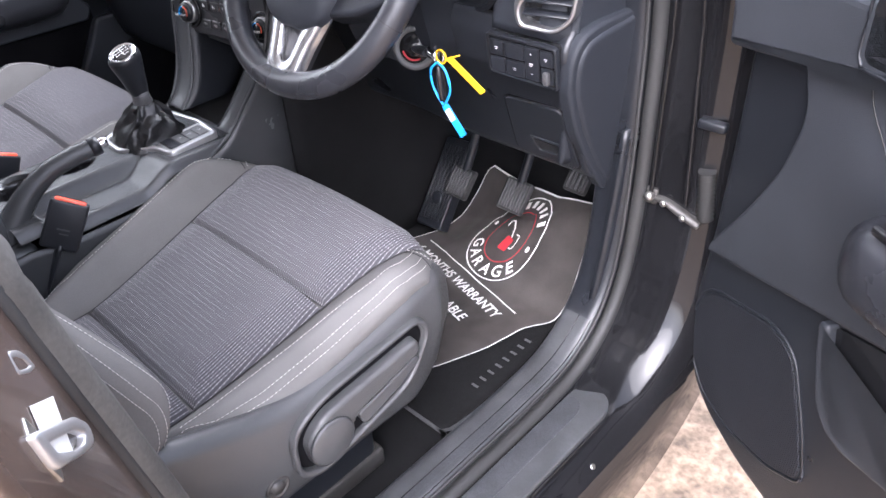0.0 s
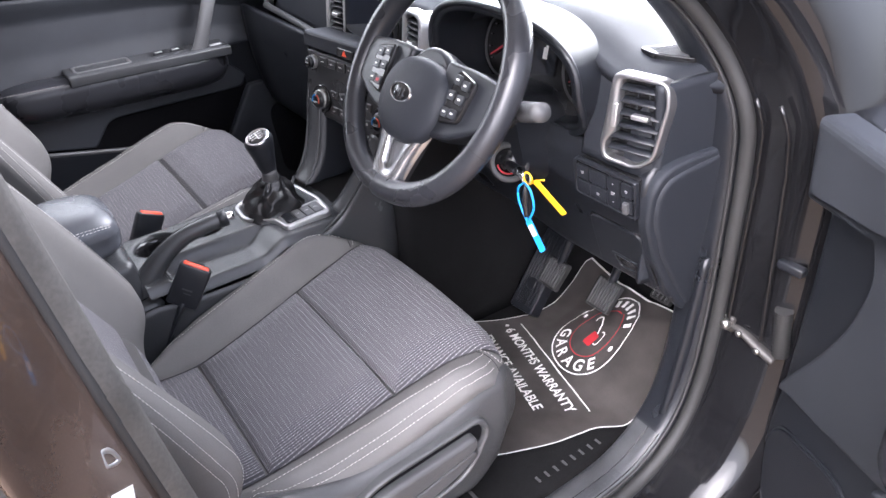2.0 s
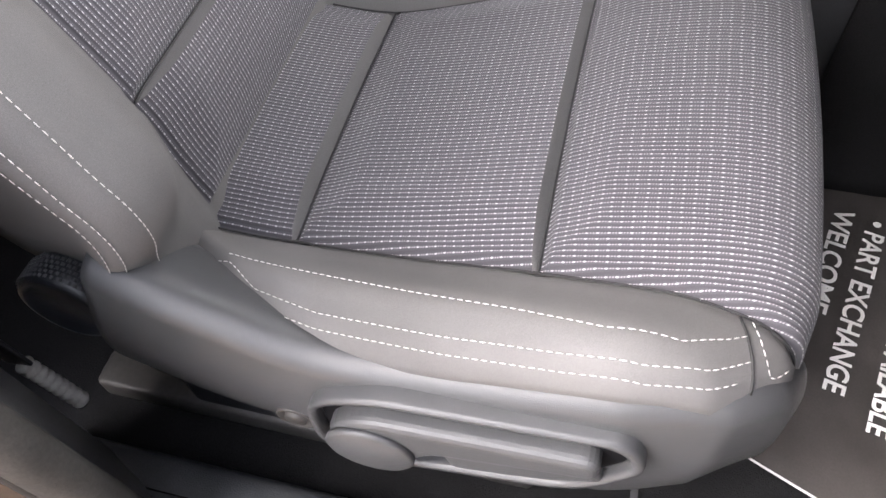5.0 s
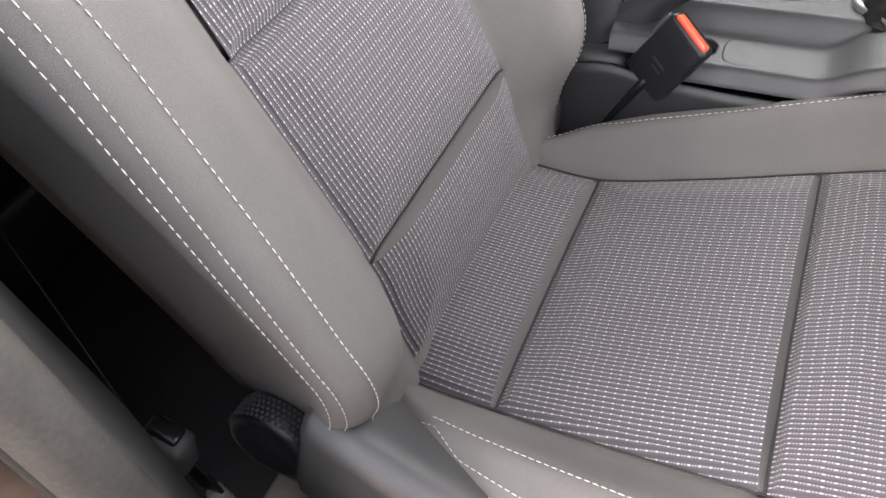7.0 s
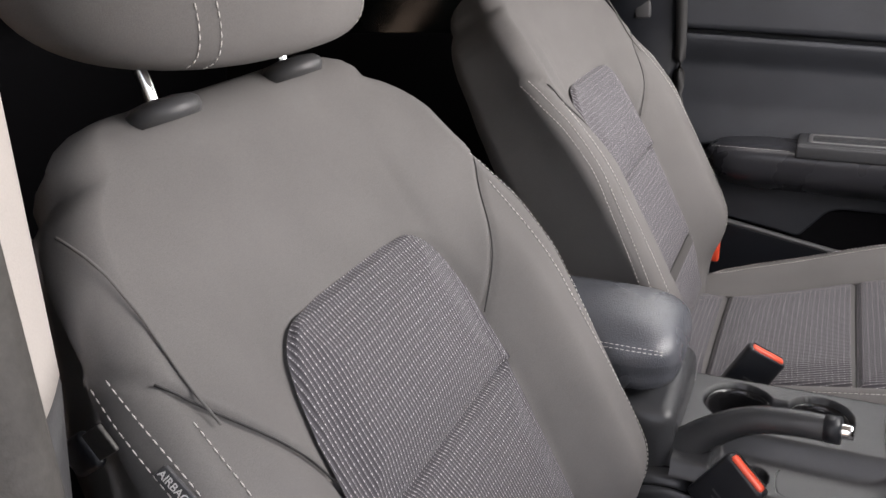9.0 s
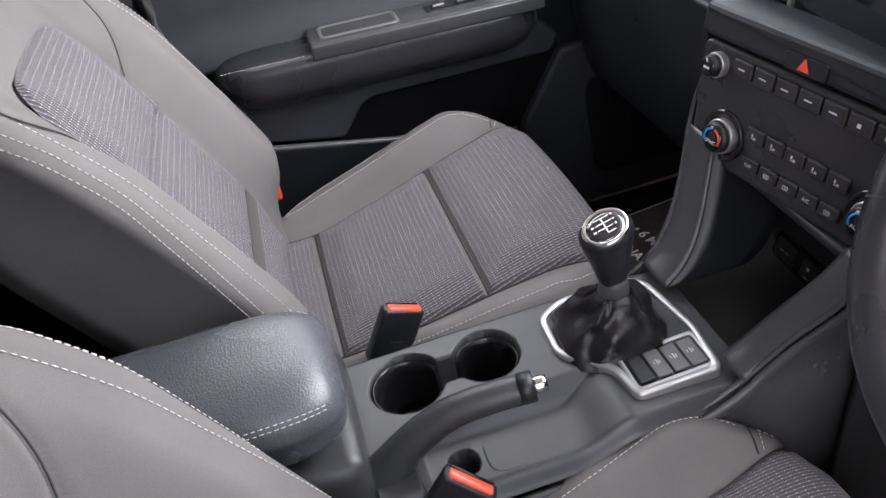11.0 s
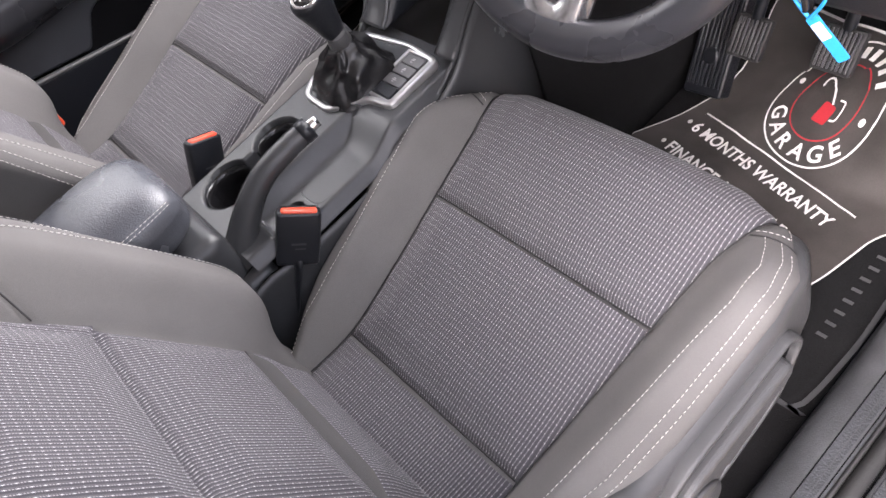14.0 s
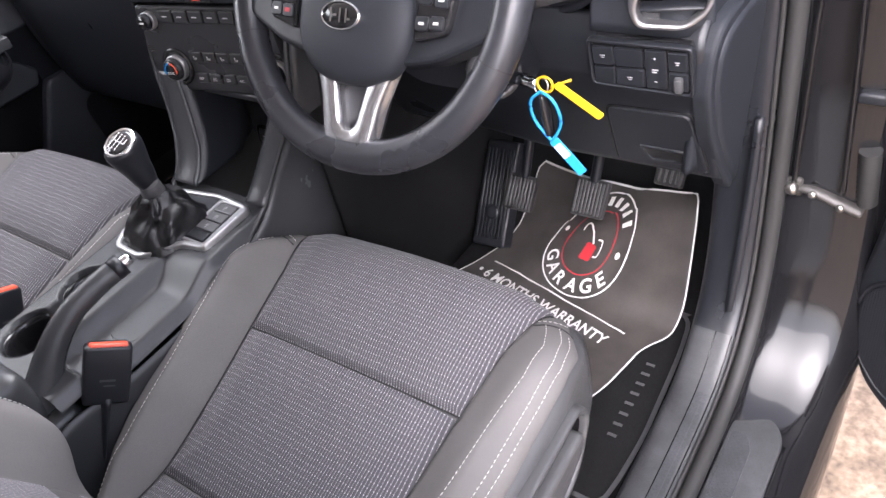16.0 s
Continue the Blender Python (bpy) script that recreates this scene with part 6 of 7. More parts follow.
def build_armrest():
    a = thing("armrest", (0, -0.1, 0.72), "padded black vinyl armrest with white stitching on the console", "armrest")
    def f(u, v):
        an = 2 * math.pi * u
        c, q = math.cos(an), math.sin(an)
        t = math.sin(math.pi * (v - 0.5))
        e = max(0.0, 1 - abs(t) ** 7) ** 0.36
        x = (0.080 if q > 0 else 0.074) * e ** 0.6 * math.copysign(abs(c) ** 0.5, c)
        z = 0.845 + (0.046 if q > 0 else 0.040) * e * math.copysign(abs(q) ** 0.56, q) + 0.008 * e * (1 - (x / 0.08) ** 2) * (q > 0)
        return (x + 0.009, -0.106 + 0.188 * t, z)
    sheet("pad", f, 96, 72, VINYL, a, "smooth vinyl pad", loop=True)
    for u in (0.090, 0.072, 0.410, 0.428):
        stitches("stitching", [Vector(f(u, v)) * 1.0 + Vector((0, 0, 0.0006)) for v in np.linspace(0.12, 0.88, 34)], a)
    tube("hinge", [(-0.06, -0.27, 0.80), (0.05, -0.27, 0.80)], 0.012, PLASTIC, a, steps=4)
    rbox("neck", (0.13, 0.10, 0.06), (-0.005, -0.20, 0.795), PLASTIC, a, "black hinge block on the storage box", r=0.01)


build_armrest()


def build_handbrake():
    h = thing("handbrake", (0.055, 0.05, 0.70), "black leather handbrake lever with silver button", "handbrake")
    pts = [(0.058, 0.045, 0.690), (0.059, 0.088, 0.735), (0.060, 0.128, 0.776), (0.063, 0.168, 0.802), (0.070, 0.21, 0.814), (0.076, 0.242, 0.819)]
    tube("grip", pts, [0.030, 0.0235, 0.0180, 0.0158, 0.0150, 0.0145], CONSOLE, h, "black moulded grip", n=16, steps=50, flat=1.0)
    tube("collar", [(0.075, 0.236, 0.8185), (0.0775, 0.250, 0.8205)], 0.0150, PLASTIC, h, steps=3, n=16)
    tube("button", [(0.0772, 0.248, 0.8203), (0.0795, 0.262, 0.8222)], [0.0085, 0.0078], CHROME, h, "silver push button", steps=4, n=14)
    def gaiter(u, v):
        a = 2 * math.pi * u
        r = 0.045 * (1 - v) + 0.024 * v + 0.003 * math.sin(9 * v * math.pi)
        return (0.058 + r * 0.9 * math.cos(a), 0.050 + 0.02 * v + r * 1.25 * math.sin(a), 0.700 + 0.035 * v)
    sheet("gaiter", gaiter, 32, 12, GAITER, h, "black gaiter", loop=True)


build_handbrake()


def build_gear_lever():
    g = thing("gear_lever", (-0.02, 0.37, 0.76), "black gear lever with chrome-ringed cap and leather boot", "gear lever")
    bx, by = -0.022, 0.372
    def boot(u, v):
        a = 2 * math.pi * u
        c, q = math.cos(a), math.sin(a)
        k = 0.5 + 0.15 * (1 - v)
        w, h = 0.042 * (1 - v) ** 1.05 + 0.015, 0.046 * (1 - v) ** 1.05 + 0.015
        fold = 0.0060 * math.sin(3 * a + 3 * v + 0.6) * math.sin(math.pi * min(1, v * 1.1)) + 0.0030 * math.sin(7 * a - 7 * v) * math.sin(math.pi * v) + 0.004 * noise.noise((3 * math.cos(a), 3 * math.sin(a), 5 * v))
        x = bx + (w + fold) * math.copysign(abs(c) ** k, c)
        y = by + (h + fold) * math.copysign(abs(q) ** k, q)
        return (x + 0.012 * v, y, 0.752 + 0.070 * v ** 0.85 + 0.004 * math.sin(math.pi * v) * math.sin(4 * a))
    sheet("boot", boot, 96, 30, GAITER, g, "creased black leather boot", loop=True)
    m = pose(-0.010, 0.372, 0.820, 4, 6, 0)
    lathe("collar", [(0.0155, -0.012), (0.0165, 0.0), (0.0150, 0.012), (0.0130, 0.024)], m, TRIM, g, "satin grey collar", n=24)
    lathe("lever_neck", [(0.0135, 0.010), (0.0140, 0.018), (0.0125, 0.030)], m, GREYSATIN, g, "satin silver lever neck", n=24)
    def knob(u, v):
        a = 2 * math.pi * u
        h = 0.018 + 0.082 * v
        r = float(np.interp(v, [0, 0.15, 0.4, 0.65, 0.85, 0.94, 1.0], [0.0130, 0.0160, 0.0188, 0.0228, 0.0252, 0.0245, 0.0205]))
        return m @ Vector((r * 0.92 * math.cos(a), r * 1.08 * math.sin(a) - 0.006 * v, h - 0.010 * v * (0.5 - 0.5 * math.sin(a)) * v))
    sheet("knob", knob, 40, 30, PLASTIC, g, "smooth black knob", loop=True)
    mc = m @ pose(0.001, -0.006, 0.0945, 16, 8, 0)
    lathe("cap_ring", [(0.0205, -0.004), (0.0212, 0.001), (0.0190, 0.0036), (0.0165, 0.002)], mc, CHROME, g, "chrome cap ring", n=32, cap=False, squash=1.12)
    lathe("cap", [(0.0175, -0.002), (0.0175, 0.0022), (0.012, 0.0032), (0.001, 0.0036)], mc, CAP, g, "gloss black cap with a white shift pattern", n=32, squash=1.12)
    marks(g, mc @ pose(0, 0, 0.0042), [(-0.009, 0, 0.0012, 0.016), (-0.003, 0, 0.0012, 0.016), (0.003, 0, 0.0012, 0.016), (0.009, 0.004, 0.0012, 0.008), (0, 0, 0.019, 0.0014), (-0.009, -0.011, 0.002, 0.003), (-0.003, -0.011, 0.002, 0.003), (0.003, -0.011, 0.002, 0.003), (-0.009, 0.0105, 0.002, 0.002), (-0.003, 0.0105, 0.002, 0.002), (0.003, 0.0105, 0.002, 0.002)], WHITE, "shift_pattern")


build_gear_lever()


def build_buckle(x, y, z, lean, turn):
    b = thing("belt_buckle", (x, y, z - 0.12), "black seat belt buckle with orange-red release button", "belt buckle", "belt buckles")
    m = pose(x, y, z, *lean) @ pose(0, 0, 0, 0, 0, turn)
    rbox("body", (0.054, 0.020, 0.078), (0, 0, 0), PLASTIC, b, r=0.005, taper=(1.0, 0.95)).data.transform(m @ pose(0, 0, -0.040))
    rbox("button", (0.044, 0.011, 0.010), (0, 0, 0), ORANGE, b, "orange-red release button", r=0.003).data.transform(m @ pose(0, -0.002, -0.0035))
    rbox("slot", (0.042, 0.003, 0.004), (0, 0, 0), GLOSS, b, "dark latch slot", r=0.0005).data.transform(m @ pose(0, 0.0065, -0.0022))
    marks(b, m @ frame_matrix((0, -0.0108, -0.045), (1, 0, 0), (0, 0, 1)), [(0, 0, 0.018, 0.003), (0.002, -0.007, 0.013, 0.002)], TRIM, "embossing")
    tube("stalk", [m @ Vector(q) for q in ((0, 0, -0.07), (0, 0.004, -0.12), (0, 0.010, -0.19))], [0.014, 0.011, 0.012], PLASTIC, b, "webbed stalk", flat=0.4, steps=10)


build_buckle(0.120, 0.170, 0.775, (-32, 4, 0), 62)
build_buckle(-0.142, 0.167, 0.768, (-28, -4, 0), 100)


# ---- steering wheel and column ----
WHEEL = frame_matrix((0.368, 0.496, 1.072), (1, 0, 0), (0, math.sin(radians(33)), math.cos(radians(33)))) @ Matrix.Scale(1.04, 4)


def build_wheel():
    wh = thing("steering_wheel", (0.364, 0.496, 1.07), "black leather steering wheel with silver lower spoke", "steering wheel")
    R = 0.166
    pts, rad = [], []
    for a in np.linspace(0, 2 * math.pi, 36, endpoint=False):
        low = max(0.0, -math.sin(a)) ** 6
        pts.append(WHEEL @ Vector((R * math.cos(a), R * math.sin(a) * (1 - 0.02 * low) + 0.011, 0)))
        grip = math.exp(-((math.sin(a) - 0.35) / 0.25) ** 2)
        rad.append(0.0182 + 0.0015 * grip)
    tube("rim", pts, rad, LEATHER, wh, "stitched leather rim", n=18, steps=145, closed=True, up=WHEEL.to_3x3() @ Vector((0, 0, 1)))
    for a in (200, 340, 30, 150):
        q = radians(a)
        c = WHEEL @ Vector((R * math.cos(q), R * math.sin(q) + 0.011, 0))
        n = WHEEL.to_3x3() @ Vector((-math.sin(q), math.cos(q), 0))
        lathe("rim_seam", [(0.0182, -0.0008), (0.0187, 0), (0.0182, 0.0008)], frame_matrix(c, WHEEL.to_3x3() @ Vector((math.cos(q), math.sin(q), 0)), WHEEL.to_3x3() @ Vector((0, 0, 1))) @ pose(0, 0, 0), RUBBER, wh, n=20, cap=False)
    # airbag pad: a rounded shield
    def pad(u, v):
        a = 2 * math.pi * u
        c, q = math.cos(a), math.sin(a)
        w = 0.072 * abs(c) ** 0.8 * (1 if c > 0 else -1)
        h = (0.056 if q > 0 else 0.064) * abs(q) ** 0.9 * (1 if q > 0 else -1)
        k = math.sin(math.pi / 2 * v)
        return WHEEL @ Vector((w * k, h * k - 0.019, 0.002 + 0.030 * math.cos(math.pi / 2 * v) ** 0.6))
    sheet("airbag_pad", pad, 64, 20, SOFT, wh, "grained airbag pad", loop=True)
    lathe("hub", [(0.038, -0.125), (0.042, -0.075), (0.050, -0.05), (0.056, -0.02), (0.056, 0.0), (0.050, 0.004)], WHEEL, PLASTIC, wh, "black hub", n=36)
    # badge: a plain chrome oval
    m = WHEEL @ pose(0, -0.019, 0.0325)
    lathe("badge", [(0.0235, -0.004), (0.0235, 0.0), (0.021, 0.0022), (0.001, 0.0024)], m, GLOSS, wh, "dark oval badge", n=36, squash=0.55)
    lathe("badge_ring", [(0.0245, -0.003), (0.0250, 0.001), (0.0232, 0.0032), (0.0220, 0.0022)], m, CHROME, wh, "chrome badge ring", n=36, cap=False, squash=0.55)
    marks(wh, m @ pose(0, 0, 0.0036), [(-0.010, 0, 0.0022, 0.013), (-0.005, 0, 0.005, 0.0022), (0.0015, 0, 0.0022, 0.013), (0.009, 0, 0.0022, 0.013), (0.0125, -0.003, 0.004, 0.0022)], CHROME, "badge_bars")
    # side spokes with buttons
    for s in (-1, 1):
        sp = slab("side_spoke", soft_outline([(s * 0.040, 0.046), (s * 0.100, 0.046), (s * 0.158, 0.040), (s * 0.158, -0.022), (s * 0.100, -0.050), (s * 0.050, -0.060)][::s], 0.010), 0.030, WHEEL @ pose(0, 0, 0.010), PLASTIC, wh, "black side spoke", r=0.006, seg=3)
        bp = slab("button_pad", soft_outline([(s * 0.078, 0.040), (s * 0.120, 0.030), (s * 0.112, -0.026), (s * 0.074, -0.036)][::s], 0.008), 0.012, WHEEL @ pose(0, 0, 0.017), GLOSS, wh, "gloss button pad", r=0.003)
        for k, (x, y) in enumerate(((0.087, 0.026), (0.105, 0.022), (0.086, 0.005), (0.104, 0.003), (0.085, -0.018), (0.101, -0.017))):
            slab("button", round_outline(0.015, 0.013, 0.003, 3, s * x, y), 0.006, WHEEL @ pose(0, 0, 0.0195), PLASTIC, bp, r=0.001)
        marks(bp, WHEEL @ pose(0, 0, 0.0200), [(s * x, y, 0.006, 0.0025) for x, y in ((0.087, 0.026), (0.105, 0.022), (0.086, 0.005), (0.104, 0.003), (0.085, -0.018), (0.101, -0.017))])
        if s < 0:
            marks(bp, WHEEL @ pose(0, 0, 0.0202), [(-0.085, -0.018, 0.007, 0.004)], REDPRINT, "call_symbol")
    # forked silver lower spoke: two arms that run beside the pad into one rounded foot
    fork = soft_outline([(-0.060, -0.034), (0.060, -0.034), (0.037, -0.098), (0.029, -0.140), (0.012, -0.151), (-0.012, -0.151), (-0.029, -0.140), (-0.037, -0.098)], 0.008)
    slot = soft_outline([(-0.022, -0.070), (0.022, -0.070), (0.0155, -0.098), (0.011, -0.118), (0.005, -0.125), (-0.005, -0.125), (-0.011, -0.118), (-0.0155, -0.098)], 0.003)
    ring_slab("lower_spoke", fork, slot, 0.018, WHEEL @ pose(0, 0, 0.010), SATIN, wh, "satin silver forked spoke", 0.003)
    slab("spoke_back", soft_outline([(-0.040, -0.05), (-0.021, -0.146), (0.021, -0.146), (0.040, -0.05)], 0.006), 0.012, WHEEL @ pose(0, 0, -0.008), PLASTIC, wh, r=0.002)


build_wheel()


def build_column():
    c = thing("steering_column", (0.36, 0.60, 0.95), "black plastic steering column cowl with ignition lock", "steering column")
    def cowl(u, v):
        a = 2 * math.pi * u
        cc, q = math.cos(a), math.sin(a)
        w, h = 0.082 - 0.006 * v, 0.058 + 0.012 * v
        x = 0.362 + (w + (0.030 * bump_(-q, -0.3, 0.6) if cc > 0 else 0)) * math.copysign(abs(cc) ** 0.6, cc)
        return (x, 0.600 + 0.13 * v, 1.000 + h * math.copysign(abs(q) ** 0.6, q) - 0.05 * v - (0.03 if q < 0 else 0) * abs(q))
    sheet("cowl", cowl, 60, 16, PLASTIC, c, "black grained cowl", loop=True)
    sheet("cowl_front", lambda u, v: tuple(Vector((0.385, 0.594, 0.980)) * (1 - v) + Vector(cowl(u, 0)) * v), 60, 8, PLASTIC, c, loop=True)
    # ignition barrel
    m = frame_matrix((0.438, 0.595, 0.944), (0.8, 0.6, 0), (-0.2, 0.25, 1))
    lathe("lock_ring", [(0.032, -0.05), (0.032, 0.002), (0.029, 0.006), (0.024, 0.006), (0.022, 0.002)], m, TRIM, c, "grey lock surround", n=32)
    lathe("lock_face", [(0.022, -0.002), (0.022, 0.004), (0.001, 0.005)], m, GLOSS, c, "dark lock face", n=28)
    tube("lock_mark", [m @ Vector((0.017 * math.cos(a), 0.017 * math.sin(a), 0.006)) for a in np.linspace(3.4, 5.2, 8)], 0.0016, REDPRINT, c, "red lock mark", steps=12, n=5)
    # stalks
    tube("indicator_stalk", [(0.455, 0.575, 1.035), (0.505, 0.555, 1.058), (0.535, 0.545, 1.068)], [0.010, 0.0125, 0.015], PLASTIC, c, "black indicator stalk", steps=14)
    tube("stalk_end", [(0.528, 0.5475, 1.0655), (0.580, 0.536, 1.083)], [0.0150, 0.0130], TRIM, c, "grey twist end", steps=5)
    marks(c, frame_matrix((0.527, 0.532, 1.070), (1, -0.3, 0.35), (0, 0.3, 1)), [(-0.006, 0, 0.006, 0.003), (0.006, 0.001, 0.006, 0.003)])
    lathe("stalk_boot", [(0.024, -0.01), (0.022, 0.008), (0.014, 0.014)], frame_matrix((0.462, 0.568, 1.038), (0.4, 1, 0), (0, 0, 1)), RUBBER, c, n=24)
    tube("wiper_stalk", [(0.265, 0.575, 1.035), (0.215, 0.558, 1.062), (0.175, 0.548, 1.078)], [0.009, 0.010, 0.011], PLASTIC, c, "black wiper stalk", steps=14)


build_column()


def build_keys():
    k = thing("key_bunch", (0.50, 0.55, 0.95), "car key in the ignition with blue and yellow plastic tags", "keys")
    tube("key_bow", [(0.445, 0.590, 0.946), (0.470, 0.578, 0.952), (0.492, 0.570, 0.957)], [0.007, 0.010, 0.010], PLASTIC, k, "black key bow", flat=0.6, steps=12)
    tube("key_shaft", [(0.492, 0.570, 0.957), (0.514, 0.562, 0.959)], [0.0075, 0.0060], CHROME, k, "chrome key end", steps=4)
    O = Vector((0.520, 0.560, 0.958))
    ring = [O + Vector((0.008 * math.cos(a), 0.003 * math.sin(a), 0.008 * math.sin(a))) for a in np.linspace(0, 6.28, 12, endpoint=False)]
    tube("split_ring", ring, 0.0012, STEEL, k, "steel split ring", steps=40, n=6, closed=True)
    tube("fob", [O + Vector((0.0, 0, -0.010)), O + Vector((0.002, 0, -0.030)), O + Vector((0.004, 0.0, -0.058))], [0.005, 0.0085, 0.007], GLOSS, k, "black key fob", flat=0.6, steps=14)
    loop = [O + Vector(q) for q in ((0, -0.003, -0.004), (-0.013, -0.004, -0.018), (-0.011, -0.004, -0.040), (0.004, -0.004, -0.061), (0.010, -0.004, -0.061), (0.021, -0.004, -0.038), (0.015, -0.004, -0.014))]
    tube("blue_tie", loop, 0.0018, BLUE, k, "blue cable tie loop", steps=60, n=8, closed=True)
    m = frame_matrix(O + Vector((0.025, -0.004, -0.082)), (0.66, 0.0, -0.75), (0.55, 0.1, 0.5))
    slab("blue_tag", round_outline(0.050, 0.012, 0.002), 0.0018, m, BLUE, k, "blue plastic tag", r=0.0004)
    slab("tag_label", round_outline(0.018, 0.0100, 0.001, cx=-0.009), 0.0004, m @ pose(0, 0, 0.0004), WHITE, k, "white paper label", r=0)
    yl = [O + Vector((0.006 + 0.009 * math.cos(a), -0.002, 0.004 + 0.009 * math.sin(a))) for a in np.linspace(0, 6.28, 10, endpoint=False)]
    tube("yellow_tie", yl, 0.0015, YELLOW, k, "yellow tie loop", steps=40, n=6, closed=True)
    tube("yellow_tail", [O + Vector((0.012, -0.002, 0.002)), O + Vector((0.034, 0.004, 0.010))], 0.0014, YELLOW, k, "yellow tie tail", steps=4, n=6)
    m = frame_matrix(O + Vector((0.036, 0.012, -0.020)), (0.60, 0.42, -0.82), (0.6, 0.2, 0.6))
    slab("yellow_tag", round_outline(0.066, 0.0090, 0.002), 0.002, m, YELLOW, k, "yellow plastic tag", r=0.0005)


build_keys()


# ---- pedals and mats ----
PASS_EDGE = soft_outline([(-0.19, 0.93), (-0.66, 0.93), (-0.632, 0.79), (-0.618, 0.66), (-0.58, 0.50), (-0.16, 0.50)], 0.03)
PASS_TEXT = (-0.578, 0.690)

def build_pedals():
    def pedal(name, label, x, y, z, w, h, tilt, ribs):
        p = thing(name, (x, y, z), label, "pedal", "pedals")
        m = pose(x, y, z, tilt, 0, 0)
        slab("pad", soft_outline([(-w / 2, -h / 2), (w / 2, -h / 2), (w / 2 * 1.05, h / 2), (-w / 2 * 1.05, h / 2)], 0.006), 0.012, m, RUBBER, p, "ribbed black rubber pad", r=0.003)
        for k in range(ribs):
            xx = (k + 0.5 - ribs / 2) * (w - 0.008) / ribs
            rbox("rib", (0.0032, h - 0.010, 0.004), (0, 0, 0), TRIM, p, r=0.001, seg=1).data.transform(m @ pose(xx, 0, 0.001))
        tube("arm", [m @ Vector((0, h * 0.2, -0.012)), Vector((x + 0.01, y + 0.05, z + 0.10)), Vector((x + 0.02, y + 0.09, z + 0.26))], [0.009, 0.009, 0.009], PLASTIC, p, "black pedal arm", steps=12)
    pedal("clutch_pedal", "black rubber clutch pedal with upright ribs", 0.271, 0.842, 0.545, 0.056, 0.064, 50, 7)
    pedal("brake_pedal", "black rubber brake pedal with upright ribs", 0.397, 0.863, 0.550, 0.060, 0.066, 50, 8)
    pedal("accelerator_pedal", "black plastic accelerator pedal", 0.535, 0.885, 0.640, 0.045, 0.075, 50, 4)
    f = thing("footrest", (0.19, 0.82, 0.5), "black ribbed plastic footrest beside the tunnel", "footrest")
    m = frame_matrix((0.200, 0.868, 0.505), (1, 0.05, 0.04), (0.30, 0.62, 0.75))
    slab("plate", soft_outline([(-0.036, -0.10), (0.034, -0.10), (0.034, 0.10), (-0.034, 0.10)], 0.008), 0.03, m, PLASTIC, f, "black plastic plate", r=0.004)
    for k in range(8):
        rbox("rib", (0.004, 0.17, 0.004), (0, 0, 0), PLASTIC, f, r=0.0012, seg=1).data.transform(m @ pose(-0.027 + 0.0075 * k, 0, 0.0015))
    lathe("boss", [(0.014, -0.002), (0.014, 0.004), (0.010, 0.0055), (0.001, 0.005)], m @ pose(0, -0.035, 0.001), PLASTIC, f, "round boss", n=24)


build_pedals()

ARC_Y = np.linspace(0.0, 1.1, 400)
ARC_Z = np.array([floor_z(y) for y in ARC_Y])
ARC_S = np.r_[0, np.cumsum(np.hypot(np.diff(ARC_Y), np.diff(ARC_Z)))]


def on_floor(x, s, lift):
    """A place on the floor's skin, s metres along it from y = 0, lifted a little off it."""
    y = float(np.interp(s, ARC_S, ARC_Y))
    y2 = float(np.interp(s + 0.004, ARC_S, ARC_Y))
    d = Vector((0, y2 - y, floor_z(y2) - floor_z(y))).normalized()
    n = Vector((0, -d.z, d.y))
    return Vector((x, y, floor_z(y))) + n * lift


def floor_s(y):
    return float(np.interp(y, ARC_Y, ARC_S))


def lay_mesh(name, me, place, mat, parent, label="", lift=0.0):
    """Lays a flat mesh (x, y) on the floor skin through place(x, y) -> (x, s)."""
    for v in me.vertices:
        x, s = place(v.co.x, v.co.y)
        v.co = on_floor(x, s, lift) + Vector((0, 0, v.co.z))
    return link(name, me, mat, parent, label)


def ribbon(pts, w, closed=False):
    """A flat strip of width w along (x, y) points."""
    p = spline([tuple(q) + (0,) for q in (list(pts) + [pts[0]] if closed else pts)], 160 if closed else 60)[:, :2]
    d = np.gradient(p, axis=0)
    d /= np.linalg.norm(d, axis=1)[:, None] + 1e-9
    n = np.stack([-d[:, 1], d[:, 0]], 1) * w / 2
    verts = [(*q, 0) for q in np.vstack([p + n, p - n])]
    k = len(p)
    me = bpy.data.meshes.new("strip")
    me.from_pydata(verts, [], [(i, i + 1, k + i + 1, k + i) for i in range(k - 1)])
    return me


